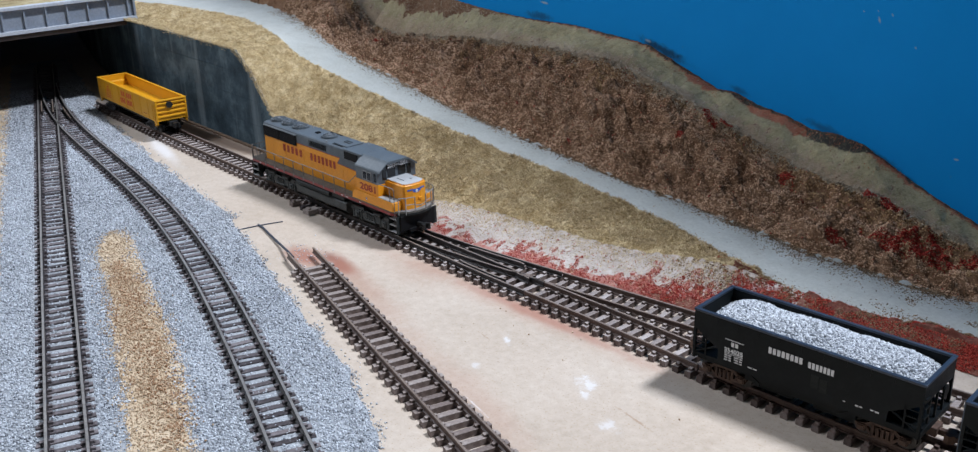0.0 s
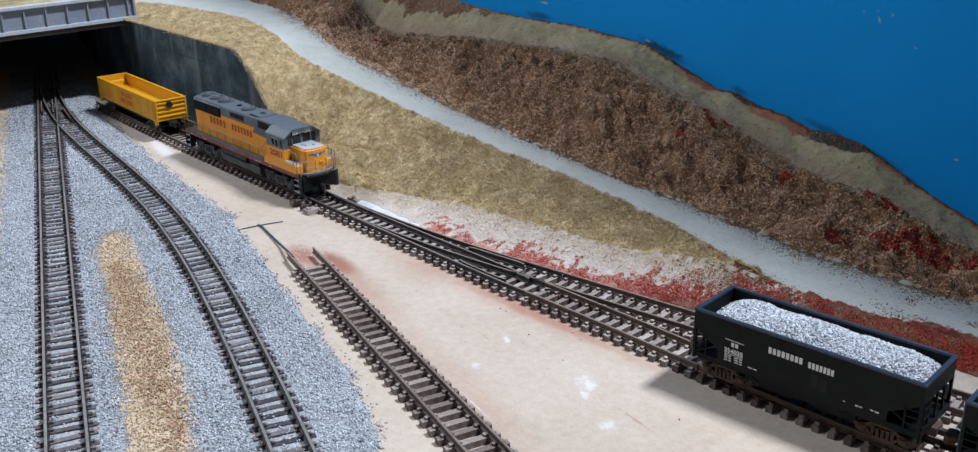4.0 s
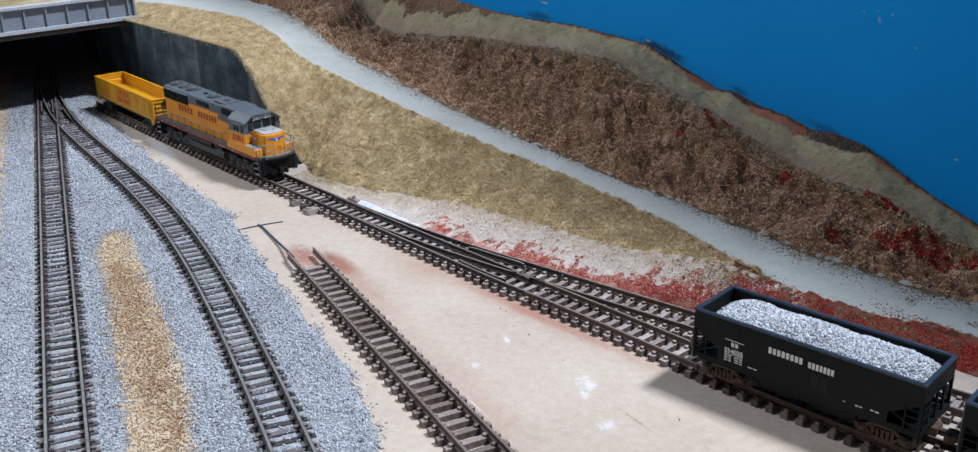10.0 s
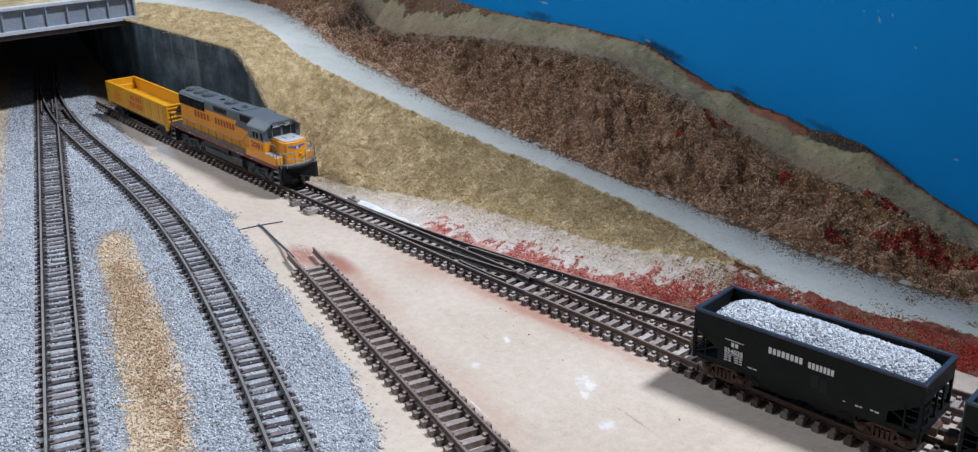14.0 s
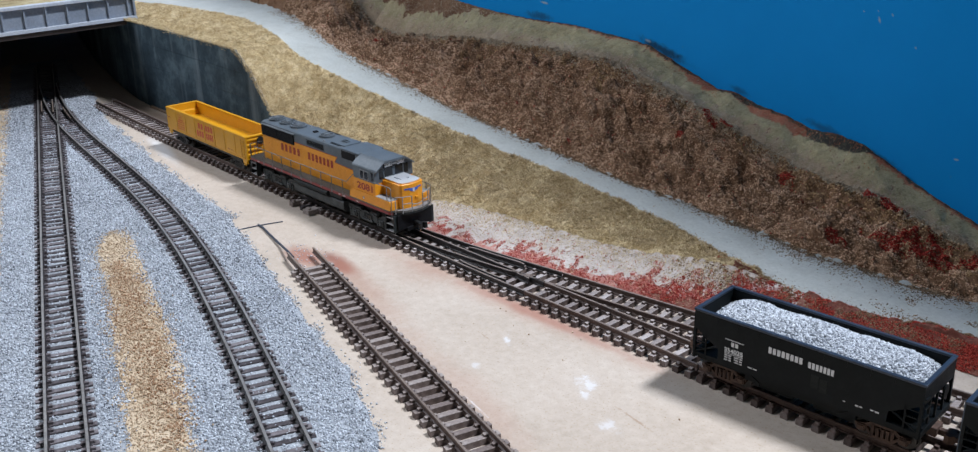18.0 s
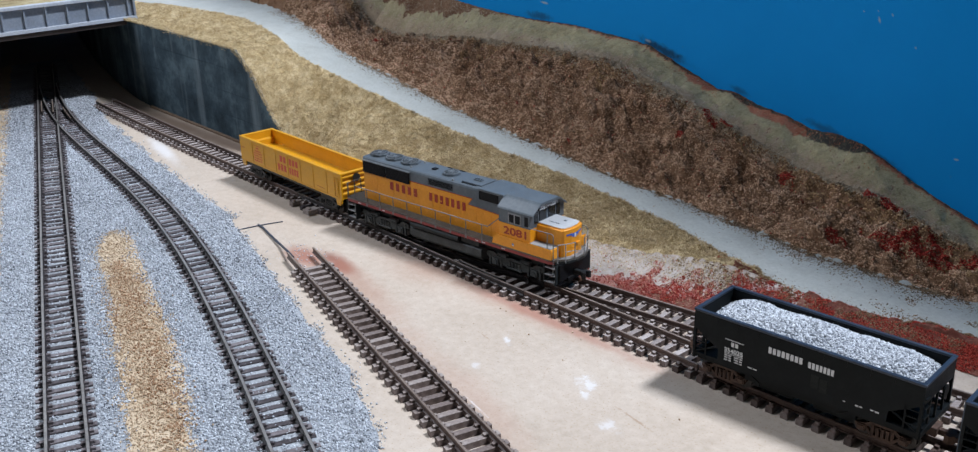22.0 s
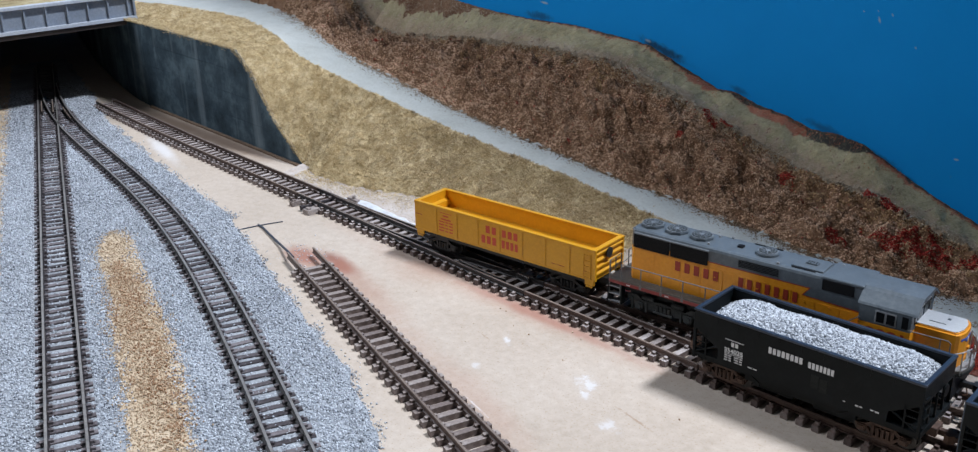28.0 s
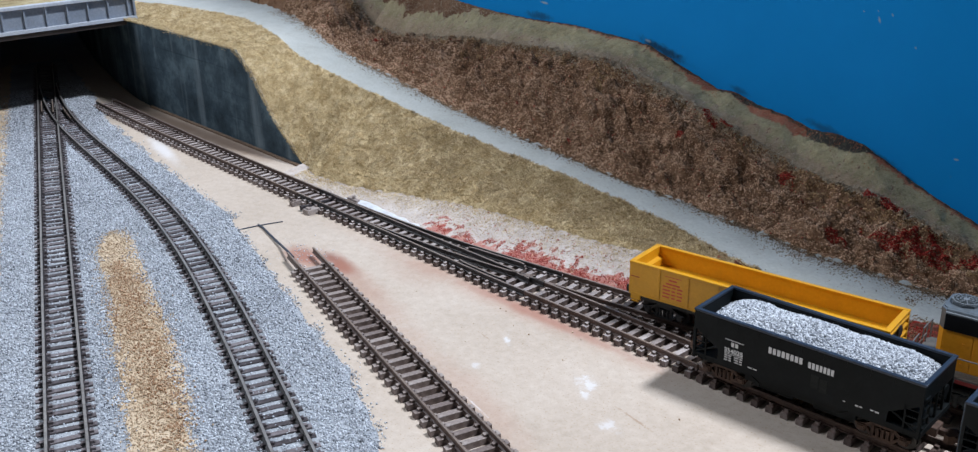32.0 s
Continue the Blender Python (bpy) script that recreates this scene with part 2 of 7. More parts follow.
def crest_paint():
    """Olive brushed paint that turns tan towards the slope, rusty and then black towards the edge (the mesh's crest_paint weights)."""
    m, nt, p = nodes_of("brushed_crest_paint")
    vec = coords(nt)
    mp = node(nt, "ShaderNodeMapping")
    mp.inputs["Scale"].default_value = (1, 0.35, 0.5)
    nt.links.new(vec, mp.inputs["Vector"])
    big, mid, fine = noise_of(nt, vec, 45, 5.0), noise_of(nt, mp.outputs[0], 420, 5.0, 0.75), noise_of(nt, vec, 1100, 3.0)
    tone = math_node(nt, "ADD", math_node(nt, "MULTIPLY", big, 0.45), math_node(nt, "MULTIPLY", mid, 0.55))
    tone = math_node(nt, "ADD", math_node(nt, "MULTIPLY", tone, 0.75), math_node(nt, "MULTIPLY", fine, 0.25))
    olive = ramp(nt, tone, [(0.36, (0.2, 0.158, 0.085)), (0.5, (0.38, 0.322, 0.185)), (0.64, (0.53, 0.46, 0.285))])
    tan = ramp(nt, tone, [(0.36, (0.2, 0.13, 0.08)), (0.5, (0.36, 0.262, 0.172)), (0.64, (0.52, 0.415, 0.3))])
    rust = ramp(nt, tone, [(0.34, (0.16, 0.05, 0.03)), (0.5, (0.36, 0.13, 0.075)), (0.66, (0.46, 0.24, 0.15))])
    black = ramp(nt, tone, [(0.34, (0.016, 0.013, 0.012)), (0.5, (0.045, 0.04, 0.032)), (0.68, (0.15, 0.14, 0.1))])
    at = nt.nodes.new("ShaderNodeAttribute")
    at.attribute_name = "crest_paint"
    sep = nt.nodes.new("ShaderNodeSeparateColor")
    nt.links.new(at.outputs["Color"], sep.inputs[0])
    col = olive
    for k, tint in ((2, tan), (0, rust), (1, black)):
        e = math_node(nt, "ADD", sep.outputs[k], math_node(nt, "MULTIPLY", math_node(nt, "SUBTRACT", mid, 0.5), 3.2))
        r = node(nt, "ShaderNodeMapRange")
        r.interpolation_type = "SMOOTHSTEP"
        r.inputs[1].default_value, r.inputs[2].default_value = 0.25, 0.75
        nt.links.new(e, r.inputs[0])
        col = mix(nt, r.outputs[0], col, tint)
    nt.links.new(col, p.inputs["Base Color"])
    p.inputs["Roughness"].default_value = 0.88
    p.inputs["Specular IOR Level"].default_value = 0.2
    bump(nt, p, fine, 0.6, 0.0005)
    return m


def board_surface():
    """Bare fibreboard: fine fibre mottling, rusty overspray where track parts were painted, dust and scuffs; the wall's
    shade is tinted in too.
    """
    m, nt, p = nodes_of("bare_fibreboard")
    vec = coords(nt)
    fine = noise_of(nt, vec, 1500, 2.0)
    fibre = noise_of(nt, vec, 330, 5.0, 0.7)
    big = noise_of(nt, vec, 22, 4.0)
    fac = math_node(nt, "ADD", math_node(nt, "MULTIPLY", fibre, 0.55), math_node(nt, "MULTIPLY", big, 0.45))
    col = ramp(nt, fac, [(0.3, (0.41, 0.338, 0.27)), (0.5, (0.505, 0.424, 0.35)), (0.7, (0.585, 0.507, 0.432))])
    speck = node(nt, "ShaderNodeMapRange")
    speck.inputs[1].default_value, speck.inputs[2].default_value, speck.inputs[4].default_value = 0.59, 0.69, 0.62
    nt.links.new(fine, speck.inputs[0])
    col = mix(nt, speck.outputs[0], col, (0.38, 0.27, 0.18))
    wob = noise_of(nt, vec, 55, 4.0, 0.7)

    def soft_tint(x0, y0, x1, y1, radius, amount, tint, ragged=1.1):
        # soft-edged tint round the line from one point to the other
        nonlocal col
        ax, ay = x1 - x0, y1 - y0
        length = max(math.hypot(ax, ay), 1e-6)
        mp = node(nt, "ShaderNodeMapping")
        mp.vector_type = "TEXTURE"
        mp.inputs["Location"].default_value = ((x0 + x1) / 2, (y0 + y1) / 2, 0)
        mp.inputs["Rotation"].default_value = (0, 0, math.atan2(ay, ax))
        mp.inputs["Scale"].default_value = (length / 2 + radius, radius, 1)
        nt.links.new(vec, mp.inputs["Vector"])
        d = nt.nodes.new("ShaderNodeVectorMath")
        d.operation = "LENGTH"
        nt.links.new(mp.outputs[0], d.inputs[0])
        e = math_node(nt, "ADD", d.outputs["Value"], math_node(nt, "MULTIPLY", math_node(nt, "SUBTRACT", wob if ragged < 2 else fibre, 0.5), ragged))
        r = node(nt, "ShaderNodeMapRange")
        r.interpolation_type = "SMOOTHSTEP"
        r.inputs[1].default_value, r.inputs[2].default_value = 1.05, 0.1
        r.inputs[4].default_value = amount
        nt.links.new(e, r.inputs[0])
        col = mix(nt, r.outputs[0], col, tint)

    rust = (0.36, 0.165, 0.105)
    soft_tint(-0.013, -0.0355, 0.009, -0.0375, 0.0085, 0.8, (0.33, 0.12, 0.08), 0.9)
    soft_tint(0.001, -0.0285, 0.024, -0.0345, 0.0062, 0.85, (0.29, 0.1, 0.065), 0.8)
    soft_tint(-0.001, -0.0295, 0.006, -0.031, 0.0035, 0.5, (0.2, 0.06, 0.04), 0.8)
    soft_tint(0.014, -0.030, 0.045, -0.040, 0.008, 0.2, rust)
    soft_tint(0.02, -0.034, 0.07, -0.047, 0.011, 0.3, rust)
    soft_tint(0.07, -0.047, 0.16, -0.070, 0.010, 0.28, rust)
    soft_tint(-0.03, -0.010, 0.16, -0.010, 0.008, 0.34, rust)
    soft_tint(0.02, -0.014, 0.05, -0.018, 0.012, 0.2, rust)
    soft_tint(0.035, -0.0092, 0.15, -0.0080, 0.0042, 0.6, (0.34, 0.13, 0.09), 0.9)
    soft_tint(0.10, 0.0085, 0.185, 0.0135, 0.0055, 0.85, (0.17, 0.062, 0.042), 0.7)
    # brown dirt along the wall's foot, darkened for the shade the wall casts
    soft_tint(-0.31, 0.0155, -0.118, 0.0155, 0.0095, 0.95, (0.2, 0.135, 0.095), 0.6)
    soft_tint(-0.2, 0.0165, -0.108, 0.0172, 0.0085, 0.85, (0.24, 0.165, 0.12), 0.6)
    white = (0.78, 0.80, 0.84)
    soft_tint(0.131, -0.0275, 0.134, -0.031, 0.0034, 0.5, white, 4.0)
    soft_tint(0.136, -0.034, 0.1365, -0.0345, 0.0024, 0.4, white, 4.0)
    soft_tint(0.150, -0.041, 0.152, -0.042, 0.003, 0.4, white, 4.0)
    soft_tint(0.102, -0.045, 0.103, -0.0452, 0.002, 0.35, white, 4.0)
    soft_tint(0.094, -0.0255, 0.099, -0.029, 0.0013, 0.5, white, 4.0)
    soft_tint(-0.212, -0.005, -0.140, -0.0195, 0.0052, 0.5, white, 0.9)
    dirt = (0.36, 0.25, 0.17)
    soft_tint(0.1455, -0.0326, 0.162, -0.0354, 0.0005, 0.75, dirt, 4.0)
    soft_tint(0.118, -0.030, 0.121, -0.036, 0.0003, 0.5, dirt, 4.0)
    soft_tint(0.086, -0.030, 0.094, -0.0315, 0.0004, 0.5, dirt, 4.0)
    soft_tint(0.160, -0.050, 0.175, -0.047, 0.0004, 0.45, white, 4.0)
    soft_tint(0.110, -0.058, 0.128, -0.062, 0.0003, 0.4, white, 4.0)
    nt.links.new(col, p.inputs["Base Color"])
    p.inputs["Roughness"].default_value = 0.75
    p.inputs["Specular IOR Level"].default_value = 0.3
    bump(nt, p, fibre, 0.25, 0.0002)
    return m


M_WALL, M_BACKDROP, M_BOARD, M_CREST = wall_paint(), backdrop_paint(), board_surface(), crest_paint()


# ---------------------------------------------------------------- mesh helpers
def finish(bm, name, material, parent=None, label="", smooth=False):
    me = bpy.data.meshes.new(name)
    bmesh.ops.recalc_face_normals(bm, faces=bm.faces)
    bm.to_mesh(me)
    bm.free()
    for m in material if isinstance(material, (list, tuple)) else [material]:
        me.materials.append(m)
    if smooth:
        me.polygons.foreach_set("use_smooth", [True] * len(me.polygons))
    ob = new(name, me)
    ob.parent = parent
    if label:
        ob["label"] = label
    return ob


def part(name, bm, material, parent, label="", smooth=False):
    return finish(bm, name, material, parent, label, smooth)


def thing(name, label, category, m=Matrix.Identity(4), group="", kind=""):
    ob = new(name)
    ob.empty_display_size = 0.01
    ob.matrix_basis = m
    return tagged(ob, label, category, group, kind)


def box(bm, x0, x1, y0, y1, z0, z1, bevel=0.0, m=None):
    made = bmesh.ops.create_cube(bm, size=1.0, matrix=Matrix.Translation(((x0 + x1) / 2, (y0 + y1) / 2, (z0 + z1) / 2))
                                 @ Matrix.Diagonal((x1 - x0, y1 - y0, z1 - z0, 1)))
    vs = made["verts"]
    if bevel:
        es = list({e for v in vs for e in v.link_edges})
        r = bmesh.ops.bevel(bm, geom=es, offset=bevel, segments=2, affect="EDGES", profile=0.5)
        vs = list({v for f in r["faces"] for v in f.verts} | {v for v in vs if v.is_valid})
    if m is not None:
        bmesh.ops.transform(bm, matrix=m, verts=vs)
    return vs


def one_box(*a, **k):
    bm = bmesh.new()
    box(bm, *a, **k)
    return bm


def tube(bm, pts, radius, sides=6):
    """A round bar through pts."""
    pts = [Vector(p) for p in pts]
    rings = []
    for i, p in enumerate(pts):
        d = (pts[min(i + 1, len(pts) - 1)] - pts[max(i - 1, 0)]).normalized()
        a = d.orthogonal().normalized() if not rings else (rings[-1][1] - d * rings[-1][1].dot(d)).normalized()
        b = d.cross(a)
        ring = [bm.verts.new(p + radius * (math.cos(2 * math.pi * k / sides) * a + math.sin(2 * math.pi * k / sides) * b)) for k in range(sides)]
        rings.append((ring, a))
    for (r0, _), (r1, _) in zip(rings, rings[1:]):
        for k in range(sides):
            bm.faces.new((r0[k], r0[(k + 1) % sides], r1[(k + 1) % sides], r1[k]))
    bm.faces.new(rings[0][0][::-1])
    bm.faces.new(rings[-1][0])


def cyl(bm, p, axis, radius, length, sides=20, radius2=None):
    q = Vector((0, 0, 1)).rotation_difference(Vector(axis)).to_matrix().to_4x4()
    r = bmesh.ops.create_cone(bm, cap_ends=True, segments=sides, radius1=radius, radius2=radius if radius2 is None else radius2,
                              depth=length, matrix=Matrix.Translation(p) @ q)
    return r["verts"]


def prism(bm, outline, y0, y1, axis="y"):
    """A closed outline in x and z, drawn out along y (axis x: outline in y and z, drawn out along x)."""
    def at(a, b, s):
        return (a, s, b) if axis == "y" else ((s, a, b) if axis == "x" else (a, b, s))
    v0 = [bm.verts.new(at(a, b, y0)) for a, b in outline]
    v1 = [bm.verts.new(at(a, b, y1)) for a, b in outline]
    n = len(outline)
    for i in range(n):
        bm.faces.new((v0[i], v0[(i + 1) % n], v1[(i + 1) % n], v1[i]))
    bm.faces.new(v0[::-1])
    bm.faces.new(v1)
    return v0 + v1


def grains(name, pts, sizes, material, shape="chunk", seed=3):
    """One joined mesh of small grains, or of fibres, at the points."""
    rng = np.random.default_rng(seed)
    n = len(pts)
    if shape == "chunk":
        base = np.array([(1, 0, 0), (0, 1, 0), (-1, 0, 0), (0, -1, 0), (0, 0, 1), (0, 0, -1)], float)
        tri = np.array([(0, 1, 4), (1, 2, 4), (2, 3, 4), (3, 0, 4), (1, 0, 5), (2, 1, 5), (3, 2, 5), (0, 3, 5)])
        v = base[None] * (1 + 0.45 * (rng.random((n, 6, 1)) - 0.5)) * np.array([1, 0.75, 0.65])
        a = rng.normal(size=(n, 4))
        a /= np.linalg.norm(a, axis=1)[:, None]
        w, x, y, z = a.T
        rot = np.stack([1 - 2 * (y * y + z * z), 2 * (x * y - z * w), 2 * (x * z + y * w), 2 * (x * y + z * w), 1 - 2 * (x * x + z * z),
                        2 * (y * z - x * w), 2 * (x * z - y * w), 2 * (y * z + x * w), 1 - 2 * (x * x + y * y)], -1).reshape(n, 3, 3)
        v = np.einsum("nij,nkj->nki", rot, v) * sizes[:, None, None] + pts[:, None, :]
    elif shape == "crumb":
        base = np.array([(1, 1, 1), (-1, -1, 1), (-1, 1, -1), (1, -1, -1)], float) * 0.72
        tri = np.array([(0, 2, 1), (0, 1, 3), (0, 3, 2), (1, 2, 3)])
        v = base[None] * (1 + 0.6 * (rng.random((n, 4, 1)) - 0.5))
        a = rng.normal(size=(n, 3, 3))
        v = np.einsum("nij,nkj->nki", np.linalg.qr(a)[0], v) * sizes[:, None, None] + pts[:, None, :]
    else:
        az = rng.random(n) * 2 * np.pi
        tilt = 0.45 + rng.random(n) * 1.05
        d = np.stack([np.cos(az) * np.sin(tilt), np.sin(az) * np.sin(tilt), np.cos(tilt)], -1)
        side = np.stack([-np.sin(az), np.cos(az), 0 * az], -1)
        up = np.cross(d, side)
        w = (sizes * 0.10)[:, None]
        v = np.stack([pts + side * w, pts - side * w * 0.5 + up * w, pts - side * w * 0.5 - up * w, pts + d * sizes[:, None]], 1)
        tri = np.array([(0, 1, 3), (1, 2, 3), (2, 0, 3)])
    k = v.shape[1]
    faces = (tri[None] + (np.arange(n) * k)[:, None, None]).reshape(-1, 3)
    me = bpy.data.meshes.new(name)
    me.vertices.add(n * k)
    me.vertices.foreach_set("co", v.reshape(-1).astype(np.float32))
    me.loops.add(len(faces) * 3)
    me.loops.foreach_set("vertex_index", faces.reshape(-1).astype(np.int32))
    me.polygons.add(len(faces))
    me.polygons.foreach_set("loop_start", np.arange(0, len(faces) * 3, 3, dtype=np.int32))
    me.update(calc_edges=True)
    me.materials.append(material)
    return new(name, me)


# ---------------------------------------------------------------- room round the layout
def room():
    lo, hi, floor_z, top = (-2.2, -2.4), (2.6, 2.0), -0.95, 2.28
    t = 0.1
    for name, b, m in (
        ("floor", (lo[0] - t, hi[0] + t, lo[1] - t, hi[1] + t, floor_z - t, floor_z), M_ROOM_FLOOR),
        ("ceiling", (lo[0] - t, hi[0] + t, lo[1] - t, hi[1] + t, top, top + t), M_ROOM),
        ("wall_west", (lo[0] - t, lo[0], lo[1], hi[1], floor_z, top), M_ROOM),
        ("wall_east", (hi[0], hi[0] + t, lo[1], hi[1], floor_z, top), M_ROOM),
        ("wall_south", (lo[0] - t, hi[0] + t, lo[1] - t, lo[1], floor_z, top), M_ROOM),
        ("wall_north", (lo[0] - t, hi[0] + t, hi[1], hi[1] + t, floor_z, top), M_ROOM),
    ):
        ob = finish(one_box(*b), name, m)
        tagged(ob, "plain painted room surface round the layout", name.split("_")[0], kind="structure")
    lamp = thing("ceiling_light", "white ceiling light fixture with a flat housing", "ceiling light", pose(LAMP_A[0], LAMP_A[1], top))
    part("housing", one_box(-0.28, 0.28, -0.15, 0.15, -0.06, 0.0, bevel=0.006), M_ROOM, lamp)
    # housing and rods made up to carry the added fill lamp
    lamp = thing("pendant_light", "unseen white housing added for the fill lamp, hung on two rods", "pendant light", pose(*FILL_LAMP))
    part("housing", one_box(-0.48, 0.48, -0.18, 0.18, 0.02, 0.08, bevel=0.006), M_ROOM, lamp)
    for x in (-0.35, 0.35):
        bm = bmesh.new()
        tube(bm, [(x, 0, 0.08), (x, 0, top - FILL_LAMP[2])], 0.004, 8)
        part("rod", bm, M_ROOM, lamp)


room()

# ---------------------------------------------------------------- board
board = finish(one_box(-0.75, 0.75, -0.42, 0.145, -0.012, 0.0), "ground", M_BOARD)
tagged(board, "bare beige fibreboard baseboard with rusty overspray and paint spots", "baseboard", kind="structure")


# ---------------------------------------------------------------- the line of the rails
CURVE_X, CURVE_R, CURVE_A = -0.0425, 0.706, 0.152


def spline_y(x, xs, ys):
    """Natural cubic spline."""
    n = len(xs)
    h = np.diff(xs)
    A = np.eye(n)
    r = np.zeros(n)
    for i in range(1, n - 1):
        A[i, i - 1:i + 2] = h[i - 1], 2 * (h[i - 1] + h[i]), h[i]
        r[i] = 6 * ((ys[i + 1] - ys[i]) / h[i] - (ys[i] - ys[i - 1]) / h[i - 1])
    k = np.linalg.solve(A, r)
    i = np.clip(np.searchsorted(xs, x) - 1, 0, n - 2)
    a, b = xs[i + 1] - x, x - xs[i]
    return (k[i] * a ** 3 + k[i + 1] * b ** 3) / (6 * h[i]) + (ys[i] / h[i] - k[i] * h[i] / 6) * a + (ys[i + 1] / h[i] - k[i + 1] * h[i] / 6) * b


BEND_X = np.array([0.05, 0.062, 0.08, 0.105, 0.125, 0.145, 0.160, 0.175, 0.190, 0.207, 0.260, 0.430])
BEND_Y = np.array([0.0, 0.0, 0.0004, 0.0010, 0.0012, 0.0013, 0.0014, 0.0018, 0.0024, 0.0033, 0.0067, 0.0175])


def main_line(s):
    """Point and heading on the main line, s metres along it; it bends a little under the bridge and again beyond the turnout."""
    if s < -0.13:
        return Vector((s, (s + 0.13) ** 2 * 0.149, 0)), math.atan(2 * (s + 0.13) * 0.149)
    if s > 0.06:
        near, far = (float(spline_y(np.array([s + d]), BEND_X, BEND_Y)[0]) for d in (-0.002, 0.002))
        return Vector((s, (near + far) / 2, 0)), math.atan2(far - near, 0.004)
    return Vector((s, 0, 0)), 0.0


def siding(s):
    """Point and heading on the line that branches off at the turnout."""
    if s < CURVE_X:
        return main_line(s)
    if s < CURVE_X + CURVE_R * CURVE_A:
        b = (s - CURVE_X) / CURVE_R
        return Vector((CURVE_X + CURVE_R * math.sin(b), CURVE_R * (1 - math.cos(b)), 0)), b
    d = s - CURVE_X - CURVE_R * CURVE_A
    return Vector((CURVE_X + CURVE_R * math.sin(CURVE_A) + d * math.cos(CURVE_A),
                   CURVE_R * (1 - math.cos(CURVE_A)) + d * math.sin(CURVE_A), 0)), CURVE_A


def siding_y(x):
    lo, hi = x - 0.05, x + 0.05
    for _ in range(30):
        m = (lo + hi) / 2
        lo, hi = (m, hi) if siding(m)[0].x < x else (lo, m)
    return siding(lo)[0].y


def straight(x0, y0, x1, y1):
    a, b = Vector((x0, y0, 0)), Vector((x1, y1, 0))
    h = math.atan2(y1 - y0, x1 - x0)
    return (lambda s: (a + (b - a).normalized() * s, h)), (b - a).length


YARD_A, YARD_A_LEN = straight(-0.42, 0.0169, 0.13, -0.1733)
STUB, STUB_LEN = straight(-0.0023, -0.0390, 0.2, -0.0906)
# the second yard line swings out of the first and back to run beside it
_bx = np.array([-0.400, -0.335, -0.262, -0.175, -0.070, 0.024, 0.107, 0.19])
_by = np.array([0.0100, -0.0105, -0.0292, -0.0424, -0.0590, -0.0836, -0.1105, -0.139])


_sx = np.linspace(-0.40, 0.17, 240)
_sy = spline_y(_sx, _bx, _by)
_ss = np.concatenate([[0], np.cumsum(np.hypot(np.diff(_sx), np.diff(_sy)))])


def yard_b(s):
    x = float(np.interp(s, _ss, _sx))
    y = float(spline_y(np.array([x]), _bx, _by)[0])
    y2 = float(spline_y(np.array([x + 0.001]), _bx, _by)[0])
    return Vector((x, y, 0)), math.atan2(y2 - y, 0.001)


YARD_B_LEN = float(_ss[-1])

# ---------------------------------------------------------------- rails and sleepers
RAIL_H, TIE_TOP = 0.0021, 0.0019
PROFILE = [(-0.62, 0), (0.62, 0), (0.62, 0.22), (0.19, 0.45), (0.19, 1.4), (0.4, 1.62), (0.4, 2.0), (0.3, 2.1), (-0.3, 2.1), (-0.4, 2.0), (-0.4, 1.62), (-0.19, 1.4), (-0.19, 0.45), (-0.62, 0.22)]


def rail(line, s0, s1, offset, parent, step=0.006, taper=None, name="rail", bright=True):
    """A rail with foot, web and head beside the line; offset may change along it (a function of s)."""
    n = max(2, int((s1 - s0) / step) + 1)
    bm = bmesh.new()
    rings = []
    for i in range(n):
        s = s0 + (s1 - s0) * i / (n - 1)
        p, h = line(s)
        o = offset(s) if callable(offset) else offset
        nx, ny = -math.sin(h), math.cos(h)
        w = taper(s) if taper else 1.0
        rings.append([bm.verts.new((p.x + nx * (o + a * w * MM), p.y + ny * (o + a * w * MM), TIE_TOP + b * MM)) for a, b in PROFILE])
    k = len(PROFILE)
    for r0, r1 in zip(rings, rings[1:]):
        for j in range(k):
            f = bm.faces.new((r0[j], r0[(j + 1) % k], r1[(j + 1) % k], r1[j]))
            if j == 7:
                f.material_index = 1
    bm.faces.new(rings[0][::-1])
    bm.faces.new(rings[-1])
    return part(name, bm, [M_YARD_RAIL, M_STEEL] if bright else [M_YARD_RAIL, M_RAIL_TOP] if bright is None else [M_RAIL, M_RAIL_TOP], parent)


def sleeper_mesh(name, y0, y1, rails, material, width=0.0019, chairs=True):
    bm = bmesh.new()
    w = width / 2
    prism(bm, [(-w * 1.08, 0.0), (w * 1.08, 0.0), (w, TIE_TOP - 0.0001), (w * 0.88, TIE_TOP), (-w * 0.88, TIE_TOP), (-w, TIE_TOP - 0.0001)], y0, y1)
    if chairs:
        for r in rails:
            for a, b in ((r - 0.0017, r - 0.0005), (r + 0.0005, r + 0.0017)):
                box(bm, -0.00055, 0.00055, a, b, TIE_TOP - 0.0002, TIE_TOP + 0.00075)
    me = bpy.data.meshes.new(name)
    bmesh.ops.recalc_face_normals(bm, faces=bm.faces)
    bm.to_mesh(me)
    bm.free()
    for mt in material:
        me.materials.append(mt)
    # upward faces take the paler colour, with the light partly painted in
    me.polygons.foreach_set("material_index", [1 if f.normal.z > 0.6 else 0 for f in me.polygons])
    return me


